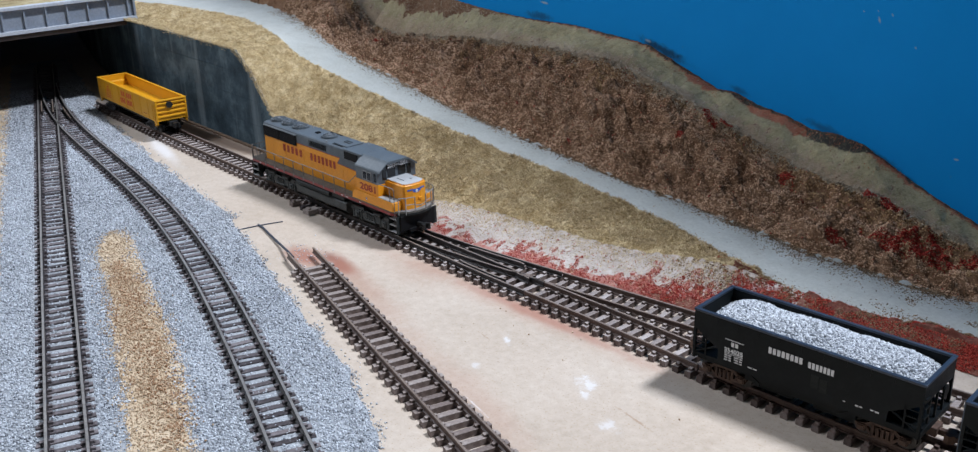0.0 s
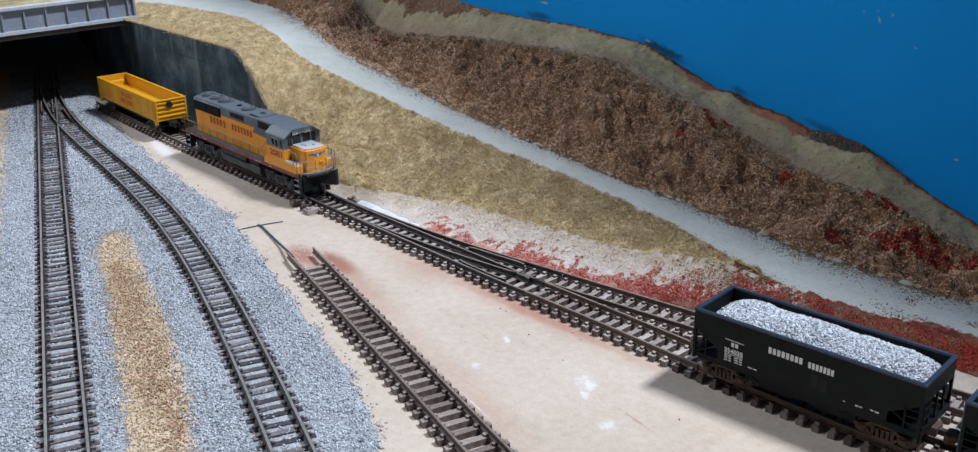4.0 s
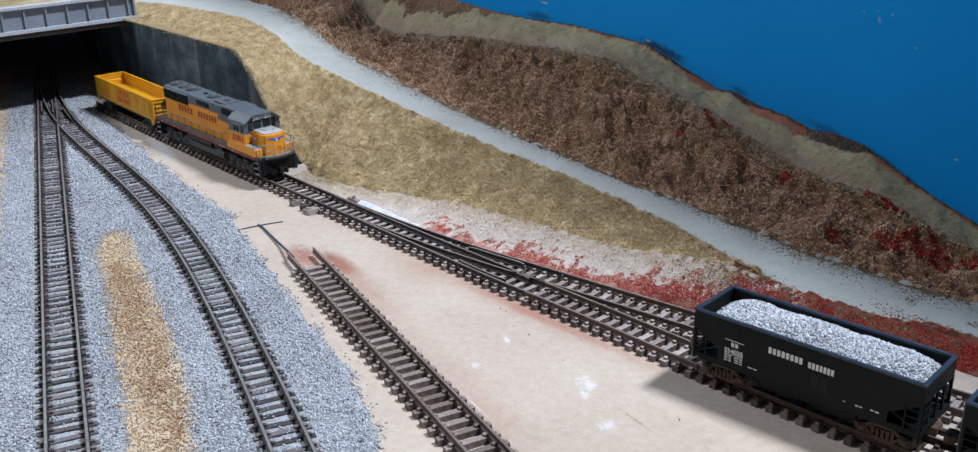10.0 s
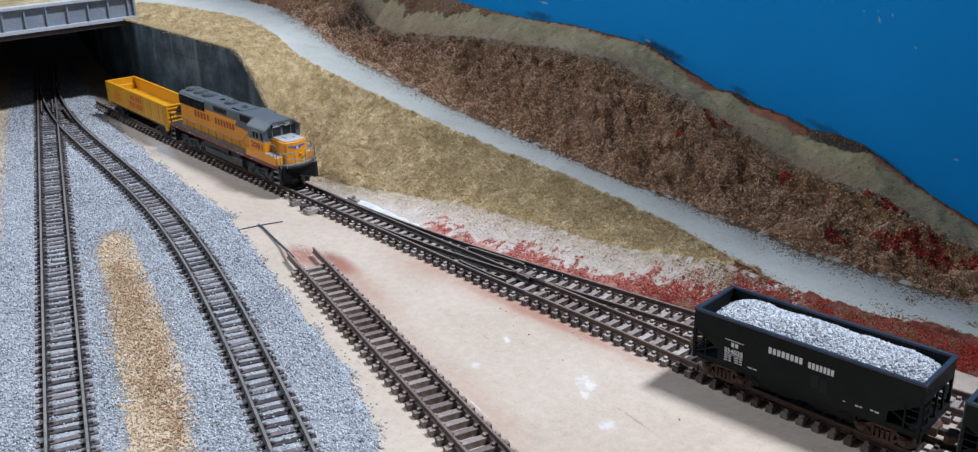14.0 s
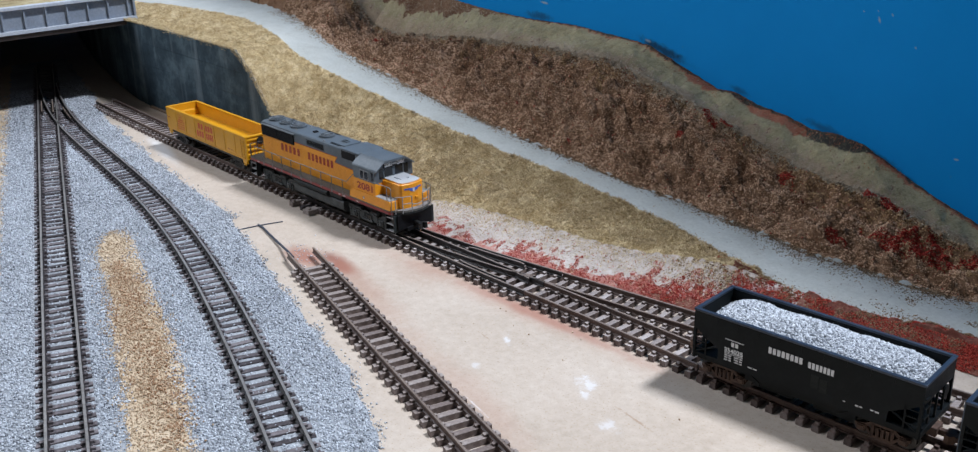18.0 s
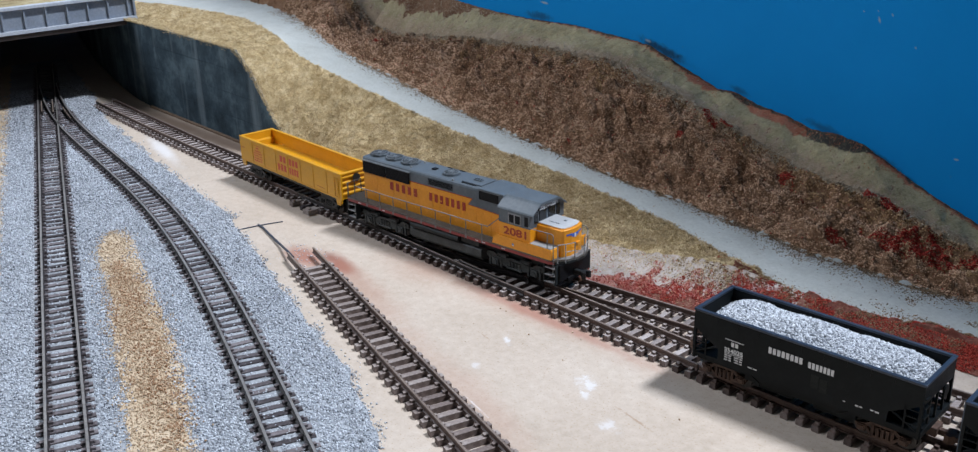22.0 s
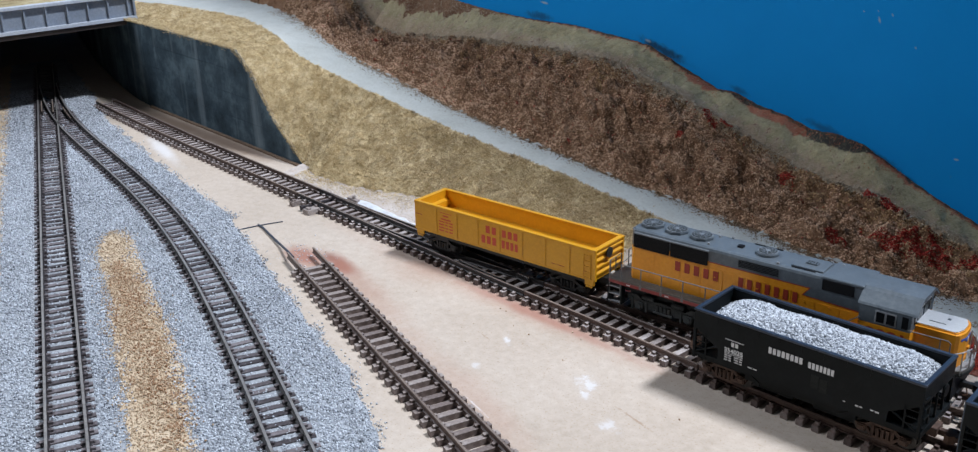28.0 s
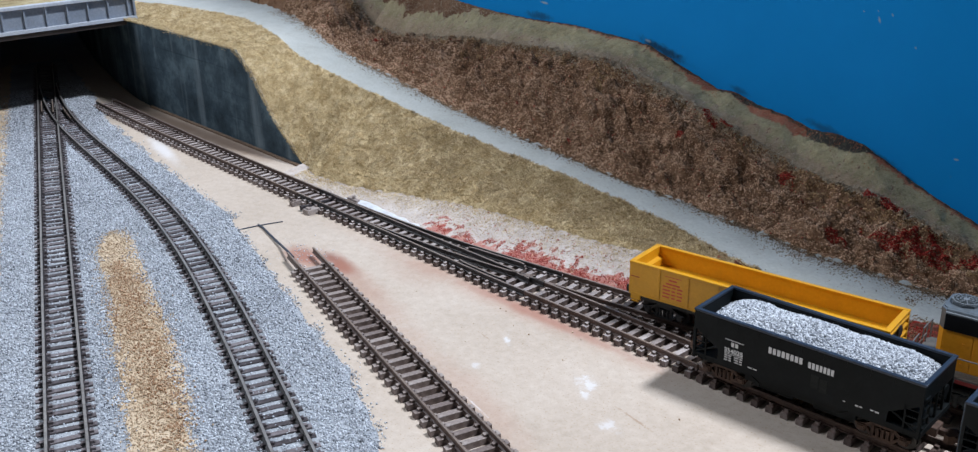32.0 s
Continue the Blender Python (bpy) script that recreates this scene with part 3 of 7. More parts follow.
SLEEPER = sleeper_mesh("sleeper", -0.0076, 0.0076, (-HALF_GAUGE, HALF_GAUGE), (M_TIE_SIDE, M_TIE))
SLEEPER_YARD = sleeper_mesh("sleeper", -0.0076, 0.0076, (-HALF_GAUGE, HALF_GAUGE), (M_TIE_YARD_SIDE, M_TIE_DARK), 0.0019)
SLEEPER_RUSTY_SHADED = sleeper_mesh("sleeper", -0.0076, 0.0076, (-HALF_GAUGE, HALF_GAUGE), (M_TIE_SIDE, M_TIE_RUSTY_SHADED))
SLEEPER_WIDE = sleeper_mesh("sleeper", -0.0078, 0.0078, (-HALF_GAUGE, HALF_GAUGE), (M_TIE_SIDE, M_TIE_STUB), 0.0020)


def lay_sleepers(line, s0, s1, pitch, mesh, parent, wobble=0.0):
    n = int((s1 - s0) / pitch) + 1
    for i in range(n):
        p, h = line(s0 + i * pitch + random.uniform(-1, 1) * wobble)
        ob = new("sleeper", mesh)
        ob.parent = parent
        ob.matrix_basis = Matrix.Translation(p + Vector((0, 0, random.uniform(-0.4, 0.4) * wobble))) @ pose(0, 0, 0, 0, 0, math.degrees(h) + random.uniform(-1, 1) * 9000 * wobble)


def track(name, label, line, s0, s1, pitch, mesh, sleepers_from=None, bright=False, wobble=0.0):
    t = thing(name, label, "railway track")
    for o in (-HALF_GAUGE, HALF_GAUGE):
        rail(line, s0, s1, o, t, bright=bright, taper=(lambda s: 1.22) if bright else None)
    lay_sleepers(line, s0 + 0.002 if sleepers_from is None else sleepers_from, s1 - 0.001, pitch, mesh, t, wobble=wobble)
    return t


track("railway_track", "unballasted brown model railway track leading under the bridge", main_line, -0.285, -0.0583, 0.00445, SLEEPER)
track("railway_track", "unballasted brown model railway track beyond the turnout", main_line, 0.0812, 0.1515, 0.00445, SLEEPER)
track("railway_track", "rusty brown model railway track, its sleepers darkened for the hopper cars' shade", main_line, 0.1520, 0.42, 0.00445, SLEEPER_RUSTY_SHADED)
track("railway_track", "unballasted brown siding track curving away from the turnout", siding, 0.0812, 0.46, 0.00445, SLEEPER)
track("railway_track", "straight ballasted yard track with worn bright rails", YARD_A, 0.0, YARD_A_LEN, 0.0046, SLEEPER_YARD, bright=True, wobble=0.0004)
track("railway_track", "curved ballasted yard track with worn rails", yard_b, 0.05, YARD_B_LEN, 0.0046, SLEEPER_YARD, sleepers_from=0.125, bright=True, wobble=0.0004)
def yard_frog():
    """Frog and check rails where the second yard line leaves the first."""
    t = thing("railway_crossing", "worn dark frog and check rails of the yard turnout", "railway turnout")
    rail(YARD_A, 0.117, 0.150, HALF_GAUGE - 0.0019, t, name="wing_rail", bright=None)
    rail(YARD_A, 0.118, 0.146, -HALF_GAUGE + 0.0019, t, name="check_rail", bright=None)
    rail(yard_b, 0.118, 0.150, HALF_GAUGE - 0.0019, t, name="check_rail", bright=None)
    bm = bmesh.new()
    p, h = YARD_A(0.132)
    prism(bm, [(-0.006, -0.0008), (0.004, -0.0014), (0.007, 0), (0.004, 0.0012), (-0.006, 0.0008)], 0.0017, 0.0036, axis="z")
    part("frog_casting", bm, M_STEEL, t, "bright worn frog point").matrix_basis = Matrix.Translation((p.x, p.y, 0)) @ pose(0, 0, 0, 0, 0, math.degrees(h)) @ pose(0, HALF_GAUGE, 0)


yard_frog()
stub = track("railway_track", "short loose stub of brown track with bare rail ends", STUB, 0.0, STUB_LEN, 0.00487, SLEEPER_WIDE, sleepers_from=0.0135)


def turnout():
    t = thing("turnout", "unballasted brown model railway turnout with dark point blades", "railway turnout")
    x0, x1 = -0.0580, 0.0808
    rail(main_line, x0, x1, -HALF_GAUGE, t, name="stock_rail", bright=None)
    rail(siding, x0, x1, HALF_GAUGE, t, name="stock_rail", bright=None)
    tip, frog, open_gap = -0.046, 0.0722, 0.0010

    def thin(s):
        return 0.35 + 0.65 * min(1.0, max(0.0, (s - tip) / 0.03))

    def swung(s):
        # the straight blade stands off its stock rail
        return HALF_GAUGE - open_gap * min(1.0, max(0.0, (frog - 0.02 - s) / (frog - 0.02 - tip)))
    # the blades run on as closure rails and bend out into the wing rails at the frog
    rail(main_line, tip, frog - 0.0065, swung, t, name="point_blade", taper=thin, bright=None)
    rail(siding, tip, frog - 0.0065, -HALF_GAUGE, t, name="point_blade", taper=thin, bright=None)
    wing = frog - 0.0064

    def flare(s):
        return 0.0012 * min(1.0, (s - wing) / 0.004) + 0.0005 * max(0.0, s - wing - 0.0075) / 0.002
    rail(siding, wing, wing + 0.0095, lambda s: -HALF_GAUGE + flare(s), t, name="wing_rail", step=0.0012, bright=None)
    rail(main_line, wing, wing + 0.0095, lambda s: HALF_GAUGE - flare(s), t, name="wing_rail", step=0.0012, bright=None)
    rail(main_line, frog - 0.002, x1, HALF_GAUGE, t, name="frog_rail", bright=None)
    rail(siding, frog - 0.002, x1, -HALF_GAUGE, t, name="frog_rail", bright=None)

    def check(a, b, sign):
        return lambda s: sign * (HALF_GAUGE - 0.0017 - 0.0005 * (max(0.0, a + 0.003 - s) + max(0.0, s - b + 0.003)) / 0.003)
    rail(main_line, 0.046, 0.070, check(0.046, 0.070, -1), t, name="check_rail", step=0.0012, bright=None)
    rail(siding, 0.040, 0.066, check(0.040, 0.066, 1), t, name="check_rail", step=0.0012, bright=None)
    # two long head blocks carry the throw bar's ends
    for x, a, b in ((-0.0550, 0.0108, 0.0013), (-0.0420, 0.0118, 0.0022)):
        bm = bmesh.new()
        prism(bm, [(-b, 0), (b, 0), (b * 0.92, 0.0019), (-b * 0.92, 0.0019)], -a, -0.0056)
        box(bm, -b * 0.5, b * 0.5, -a + 0.0008, -a + 0.0022, 0.0018, 0.0026)
        part("head_block", bm, M_TIE_STUB, t, "dusty plastic head block").matrix_basis = pose(x, 0, 0.0001)
    bm = bmesh.new()
    box(bm, -0.0006, 0.0006, -0.0104, 0.0062, 0.0006, 0.0019)
    box(bm, -0.0010, 0.0010, -0.0112, -0.0096, 0.0006, 0.0023)
    part("throw_bar", bm, M_TIE_YARD_SIDE, t, "black plastic throw bar").matrix_basis = pose(-0.0465, 0, 0.0001)
    bm = bmesh.new()
    box(bm, -0.0035, 0.0035, 0.0084, 0.0104, 0.0002, 0.0022, bevel=0.0003)
    cyl(bm, (0.0005, 0.0094, 0.0028), (0, 0, 1), 0.0007, 0.0014, 10)
    part("ground_throw", bm, M_TIE_STUB, t, "small grey plaster-caked ground throw").matrix_basis = pose(-0.0395, 0.0012, 0)
    # sleepers grow longer towards the frog
    n = int((x1 - x0) / 0.00445)
    for i in range(n):
        x = x0 + 0.002 + i * 0.00445
        y = siding_y(x)
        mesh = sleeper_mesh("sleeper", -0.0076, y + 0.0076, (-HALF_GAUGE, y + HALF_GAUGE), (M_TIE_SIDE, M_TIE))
        ob = new("sleeper", mesh)
        ob.parent = t
        ob.matrix_basis = pose(x, 0, 0)


turnout()

# ---------------------------------------------------------------- wall, bridge and dark underpass
WALL_Y = 0.0226


def retaining_wall():
    t = thing("retaining_wall", "slate-painted retaining wall of planks with pale streaks, stepped down at its end", "retaining wall", kind="structure")
    # main face, cut down at its end; four courses
    courses = [(0.0, 0.0125), (0.0125, 0.0250), (0.0250, 0.0375), (0.0375, 0.0487)]
    def end_x(z):
        return float(np.interp(z, [0.0, 0.0018, 0.0178, 0.0393, 0.0487], [-0.0975, -0.0978, -0.1216, -0.1414, -0.1545]))
    for i, (z0, z1) in enumerate(courses):
        bm = bmesh.new()
        g = 0.00007
        prism(bm, [(-0.262, z0 + g), (end_x(z0 + g), z0 + g), (end_x((z0 + z1) / 2), (z0 + z1) / 2), (end_x(z1 - g), z1 - g), (-0.262, z1 - g)], WALL_Y, WALL_Y + 0.0012)
        part("plank", bm, M_WALL, t)
    # curved return under the bridge
    bm = bmesh.new()
    pts = [(-0.262, WALL_Y), (-0.286, WALL_Y + 0.002), (-0.313, WALL_Y + 0.0065), (-0.345, WALL_Y + 0.013), (-0.42, WALL_Y + 0.03), (-0.60, WALL_Y + 0.08)]
    for (xa, ya), (xb, yb) in zip(pts, pts[1:]):
        vs = [(xa, ya, 0), (xb, yb, 0), (xb, yb, 0.0487), (xa, ya, 0.0487), (xa, ya + 0.004, 0), (xb, yb + 0.004, 0), (xb, yb + 0.004, 0.0487), (xa, ya + 0.004, 0.0487)]
        v = [bm.verts.new(c) for c in vs]
        for f in ((0, 1, 2, 3), (5, 4, 7, 6), (3, 2, 6, 7), (0, 4, 5, 1), (0, 3, 7, 4), (1, 5, 6, 2)):
            bm.faces.new([v[j] for j in f])
    part("curved_return", bm, M_WALL, t)
    bm = bmesh.new()
    box(bm, -0.262, -0.0965, WALL_Y - 0.0018, WALL_Y - 0.0002, 0.0, 0.0011, bevel=0.0002)
    part("footing_strip", bm, M_STRIP, t, "thin brown wooden strip along the foot")


retaining_wall()


def bridge():
    t = thing("girder_bridge", "light grey plate girder road bridge over the yard tracks", "bridge")
    x, y0, y1, z0, z1 = -0.288, -0.26, 0.0305, 0.0482, 0.0622
    part("web", one_box(x - 0.0012, x, y0, y1, z0, z1), M_BRIDGE, t, "grey riveted web plate")
    for a, b, w in ((z0 - 0.0004, z0 + 0.0016, 0.0026), (z1 - 0.0012, z1 + 0.0006, 0.0028)):
        part("flange", one_box(x - 0.002, x + w, y0, y1 + 0.0006, a, b, bevel=0.0002), M_BRIDGE_FLANGE, t, "pale grey flange")
    me = None
    y = 0.0268
    while y > y0:
        if me is None:
            ob = part("stiffener", one_box(0.0001, 0.0016, -0.0005, 0.0005, z0 + 0.0017, z1 - 0.0013, bevel=0.0002), M_BRIDGE, t)
            me = ob.data
        else:
            ob = new("stiffener", me)
            ob.parent = t
        ob.matrix_basis = pose(x, y, 0)
        y -= 0.01185
    part("end_post", one_box(x + 0.0001, x + 0.0018, y1 - 0.0008, y1 + 0.0006, z0 + 0.0017, z1 - 0.0013, bevel=0.0002), M_BRIDGE, t)
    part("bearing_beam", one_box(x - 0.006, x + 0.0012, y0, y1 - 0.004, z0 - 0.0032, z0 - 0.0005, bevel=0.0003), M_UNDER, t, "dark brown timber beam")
    # deck runs far back out of sight, added to block light below
    part("deck", one_box(x - 0.34, x - 0.0062, y0, 0.09, z0 - 0.0045, z0 - 0.0016), M_UNDER, t, "dark deck drawn far back to keep the underpass dark")
    part("deck_top", one_box(x - 0.34, x - 0.0032, y0, 0.0255, z0 + 0.0002, z1 - 0.002), M_OLIVE, t, "mottled earth-coloured deck surface")
    # unseen walls added to close the underpass, their black standing for shade
    ob = finish(one_box(-0.64, -0.63, -0.26, 0.16, 0.0, 0.048), "wall_unseen_end", M_UNDERPASS_SHADE)
    tagged(ob, "unseen black end wall added to keep the underpass dark", "wall", kind="structure")
    ob = finish(one_box(-0.63, -0.29, -0.262, -0.255, 0.0, 0.048), "wall_unseen_side", M_UNDERPASS_SHADE)
    tagged(ob, "unseen black side wall added to keep the underpass dark", "wall", kind="structure")


bridge()

# ---------------------------------------------------------------- hillside
GX0, GX1 = -0.44, 0.36


def interp(xs, ys):
    a, b = np.array(xs) * MM, np.array(ys) * MM
    return lambda x: np.interp(x, a, b)


SID_X = np.linspace(-0.45, 0.42, 120)
SID_Y = np.array([siding_y(v) if v > -0.1 else 0.0 for v in SID_X])
road_z = interp([-170, -110, -50, 0, 50, 100, 150, 200, 360], [49, 38, 28, 21, 15.5, 11, 7.5, 5, 2])
road_near = interp([-440, -333, -295, -262, -224, -174, -139, -117, -81, -40, 0, 32, 65, 98, 130, 153, 173, 200, 360], [56, 58, 68, 72, 71, 57, 50.5, 51, 54, 58, 60.5, 64, 64, 60, 53, 52.5, 56, 65, 92])
road_far = interp([-440, -298, -261, -218, -175, -147, -121, -102, -70, -20, 19, 58, 81, 109, 136, 158, 191, 360], [106, 106, 105, 97, 81, 75, 73, 75, 75.5, 77, 78, 80, 82, 82, 81, 83, 87, 112])
olive_z = interp([-440, -210, -177, -163, -140, -78, -18, 13, 47, 79, 105, 121, 139, 160, 178, 250, 360], [64, 64, 60, 48, 45.5, 51.5, 53.5, 53.5, 45.4, 35.6, 27, 23.5, 22.9, 16.8, 12.6, 8, 6])
ridge_z = interp([-440, -220, -140, -116, -91, -58, -29, -1, 17, 38, 55, 64, 75, 89, 100, 111, 122, 132, 143, 153, 169, 230, 360], [76, 74, 67, 64, 61.7, 60.5, 61, 59.1, 57.5, 50, 43.8, 44, 40.6, 38.6, 35.2, 35.3, 33.8, 29.2, 23.8, 19.5, 13.7, 10, 8])
toe_y_raw = interp([-440, -98, -83, -56, -24, 9, 42, 73, 89, 114, 130, 150, 360], [24, 24, 18, 20, 26.6, 33, 36, 38, 39.6, 45.8, 50, 51, 90])
toe_z_wall = interp([-440, -155, -141, -122, -98, -83], [49.0, 48.8, 39.2, 18.0, 2.0, 1.2])
OLIVE_Y, RIDGE_Y = 0.115, 0.1355


def smooth_noise(x, y, scale, seed):
    """Value noise on a lattice, about -1 to 1."""
    rng = np.random.default_rng(seed)
    tab = rng.random((256, 256)) * 2 - 1
    u, v = x / scale + 31.7, y / scale + 17.3
    i, j = np.floor(u).astype(int), np.floor(v).astype(int)
    fu, fv = u - i, v - j
    fu, fv = fu * fu * (3 - 2 * fu), fv * fv * (3 - 2 * fv)
    g = lambda a, b: tab[a % 256, b % 256]
    return (g(i, j) * (1 - fu) + g(i + 1, j) * fu) * (1 - fv) + (g(i, j + 1) * (1 - fu) + g(i + 1, j + 1) * fu) * fv


def toe(x):
    y = np.minimum(toe_y_raw(x), road_near(x) - 0.001)
    z = np.where(x < -0.083, toe_z_wall(x), np.maximum(0.0012, 0.35 * (y - 0.016)))
    return y, np.minimum(z, road_z(x) + 0.001)


def hill(x, seg, w):
    """Point of the hillside: seg 0 plaster, 1 grass bank, 2 road, 3 brown slope, 4 olive crest; w from 0 to 1 across it."""
    ty, tz = toe(x)
    edge = np.where(x < -0.098, ty - 0.0002, np.minimum(ty - 0.0004, np.interp(x, SID_X, SID_Y) + np.interp(x, [0.15, 0.175, 0.2, 0.36], [0.0105, 0.0125, 0.0235, 0.026]) + 0.0012 * smooth_noise(x, x * 0, 0.012, 5)))
    ez = np.where(x < -0.098, tz, 0.00025)
    yn = np.maximum(road_near(x) + 0.0010 * smooth_noise(x, x * 0, 0.009, 11) + 0.0005 * smooth_noise(x, x * 0, 0.0025, 12), ty + 0.0005)
    yf = road_far(x) + 0.0012 * smooth_noise(x, x * 0, 0.016, 13) + 0.0003 * smooth_noise(x, x * 0, 0.004, 14)
    zr = road_z(x)
    oz, rz = olive_z(x), ridge_z(x)
    ys = np.stack([edge, ty, yn, yf, yf * 0 + OLIVE_Y, yf * 0 + RIDGE_Y])
    zs = np.stack([ez, tz, zr, zr + 0.0006, oz, np.maximum(rz, 0.004)])
    idx = np.arange(len(x))
    a = w
    y = ys[seg, idx] * (1 - a) + ys[seg + 1, idx] * a
    b = np.where(seg == 1, w ** 0.85, np.where(seg == 3, 0.45 * w + 0.55 * np.sin(w * np.pi / 2), w))
    z = zs[seg, idx] * (1 - b) + zs[seg + 1, idx] * b
    inner = np.minimum(1, 6 * np.minimum(w, 1 - w))
    rough = np.choose(seg, [0.3, 1.6, 0.12, 2.8, 0.8]) * MM
    v = y * np.where(seg == 3, 2.3, np.where(seg == 1, 1.3, 1.0))
    z = z + rough * inner * (np.where(seg == 3, 0.6, 1.0) * smooth_noise(x, v, 0.014, 1) + np.where(seg == 3, 0.7, 0.6) * smooth_noise(x, v, 0.006, 2) + np.where(seg == 3, 0.6, 0.5) * smooth_noise(x, v, 0.0033, 4))
    z = z + rough * 0.35 * smooth_noise(x, v, 0.0018, 3)
    return np.stack([x, y, z], -1)


def hillside():
    nx = 1150
    steps = [(0, 10), (1, 26), (2, 14), (3, 44), (4, 26)]
    rows, mats = [], []
    for seg, n in steps:
        for k in range(n + (seg == 4)):
            rows.append((seg, k / n))
            mats.append(seg)
    xs = np.linspace(GX0, GX1, nx)
    co = np.stack([hill(xs, np.full(nx, s), np.full(nx, w)) for s, w in rows])
    nr = len(rows)
    i, j = np.meshgrid(np.arange(nr - 1), np.arange(nx - 1), indexing="ij")
    f = np.stack([i * nx + j, i * nx + j + 1, (i + 1) * nx + j + 1, (i + 1) * nx + j], -1).reshape(-1, 4)
    me = bpy.data.meshes.new("hillside")
    me.from_pydata(co.reshape(-1, 3).tolist(), [], f.tolist())
    for m in (M_PLASTER, M_GRASS, M_ROAD, M_EARTH_BASE, M_CREST, M_STAIN, M_STAIN_DARK):
        me.materials.append(m)
    seg_of = np.array(mats)[i.reshape(-1)]
    fx, fy = co[i, j, 0].reshape(-1), co[i, j, 1].reshape(-1)
    across = np.array([w for s, w in rows])[i.reshape(-1)]
    # ragged borders between the painted areas, black and rusty patches along the crest's edge
    crest = seg_of == 4
    wobble = smooth_noise(fx, fy, 0.006, 9) + 0.7 * smooth_noise(fx, fy, 0.0022, 10)
    seg_of = np.where((seg_of == 3) & (across > 0.92 + 0.045 * wobble), 4, seg_of)
    # red stain beside the siding, reaching over the bank where it runs out
    reach = np.interp(fx, [-0.005, 0.012, 0.03, 0.09, 0.125, 0.15, 0.165], [0.0, 0.04, 0.12, 0.14, 0.34, 0.8, 1.3]) + 0.16 * wobble
    seg_of = np.where((seg_of == 0) & (across < reach) & (fx > -0.005), 5, seg_of)
    seg_of = np.where((seg_of == 1) & (fx + 0.006 * wobble > 0.128), 6, seg_of)
    seg_of = np.where((seg_of == 5) & (fx + 0.008 * wobble > 0.108), 6, seg_of)
    seg_of = np.where((seg_of == 1) & (fx + 0.012 * wobble > 0.118) & (across > 0.4 + 0.15 * wobble), 3, seg_of)
    # bare brown rock on the crest beyond the road's bend
    seg_of = np.where(crest & (across > 0.5 + 0.16 * wobble + np.clip((fx + 0.12) * 12, 0, 1) + np.clip((-0.2 - fx) * 12, 0, 1)), 3, seg_of)
    # how far the rusty and the black band reach down from the edge, along the crest, and the tan up from the slope
    rust_reach = np.interp(xs, np.array([-60, 0, 30, 40, 44, 52, 58, 72, 78, 98, 104, 124, 130, 145, 240]) * MM, [0.05, 0.1, 0.1, 0.15, 0.3, 0.3, 0.14, 0.2, 0.34, 0.34, 0.12, 0.1, 0.18, 0.13, 0.1])
    black_reach = np.interp(xs, np.array([-60, 0, 20, 34, 40, 44, 52, 58, 72, 76, 98, 104, 122, 127, 240]) * MM, [0.04, 0.04, 0.06, 0.1, 0.1, 0.04, 0.05, 0.15, 0.19, 0.09, 0.07, 0.28, 0.28, 0.07, 0.07])
    seg_row, w_row = np.array([q for q, _ in rows])[:, None], np.array([w for _, w in rows])[:, None]
    on_crest = seg_row == 4
    paint = np.zeros((nr, nx, 4), np.float32)
    paint[..., 0] = on_crest * np.clip((w_row - 1 + rust_reach[None]) / 0.14 + 0.5, 0, 1)
    paint[..., 1] = on_crest * np.clip((w_row - 1 + black_reach[None]) / 0.10 + 0.5, 0, 1)
    paint[..., 2] = np.where(on_crest, np.clip(1 - w_row / 0.55, 0, 1), (seg_row == 3) * 1.0)
    me.attributes.new("crest_paint", "FLOAT_COLOR", "POINT").data.foreach_set("color", paint.reshape(-1))
    me.polygons.foreach_set("material_index", seg_of.astype(np.int32))
    me.polygons.foreach_set("use_smooth", [True] * len(me.polygons))
    me.update()
    ob = new("ground_hillside", me)
    tagged(ob, "sculpted plaster hillside with grass bank, grey road and brown slope", "hillside", kind="structure")


hillside()


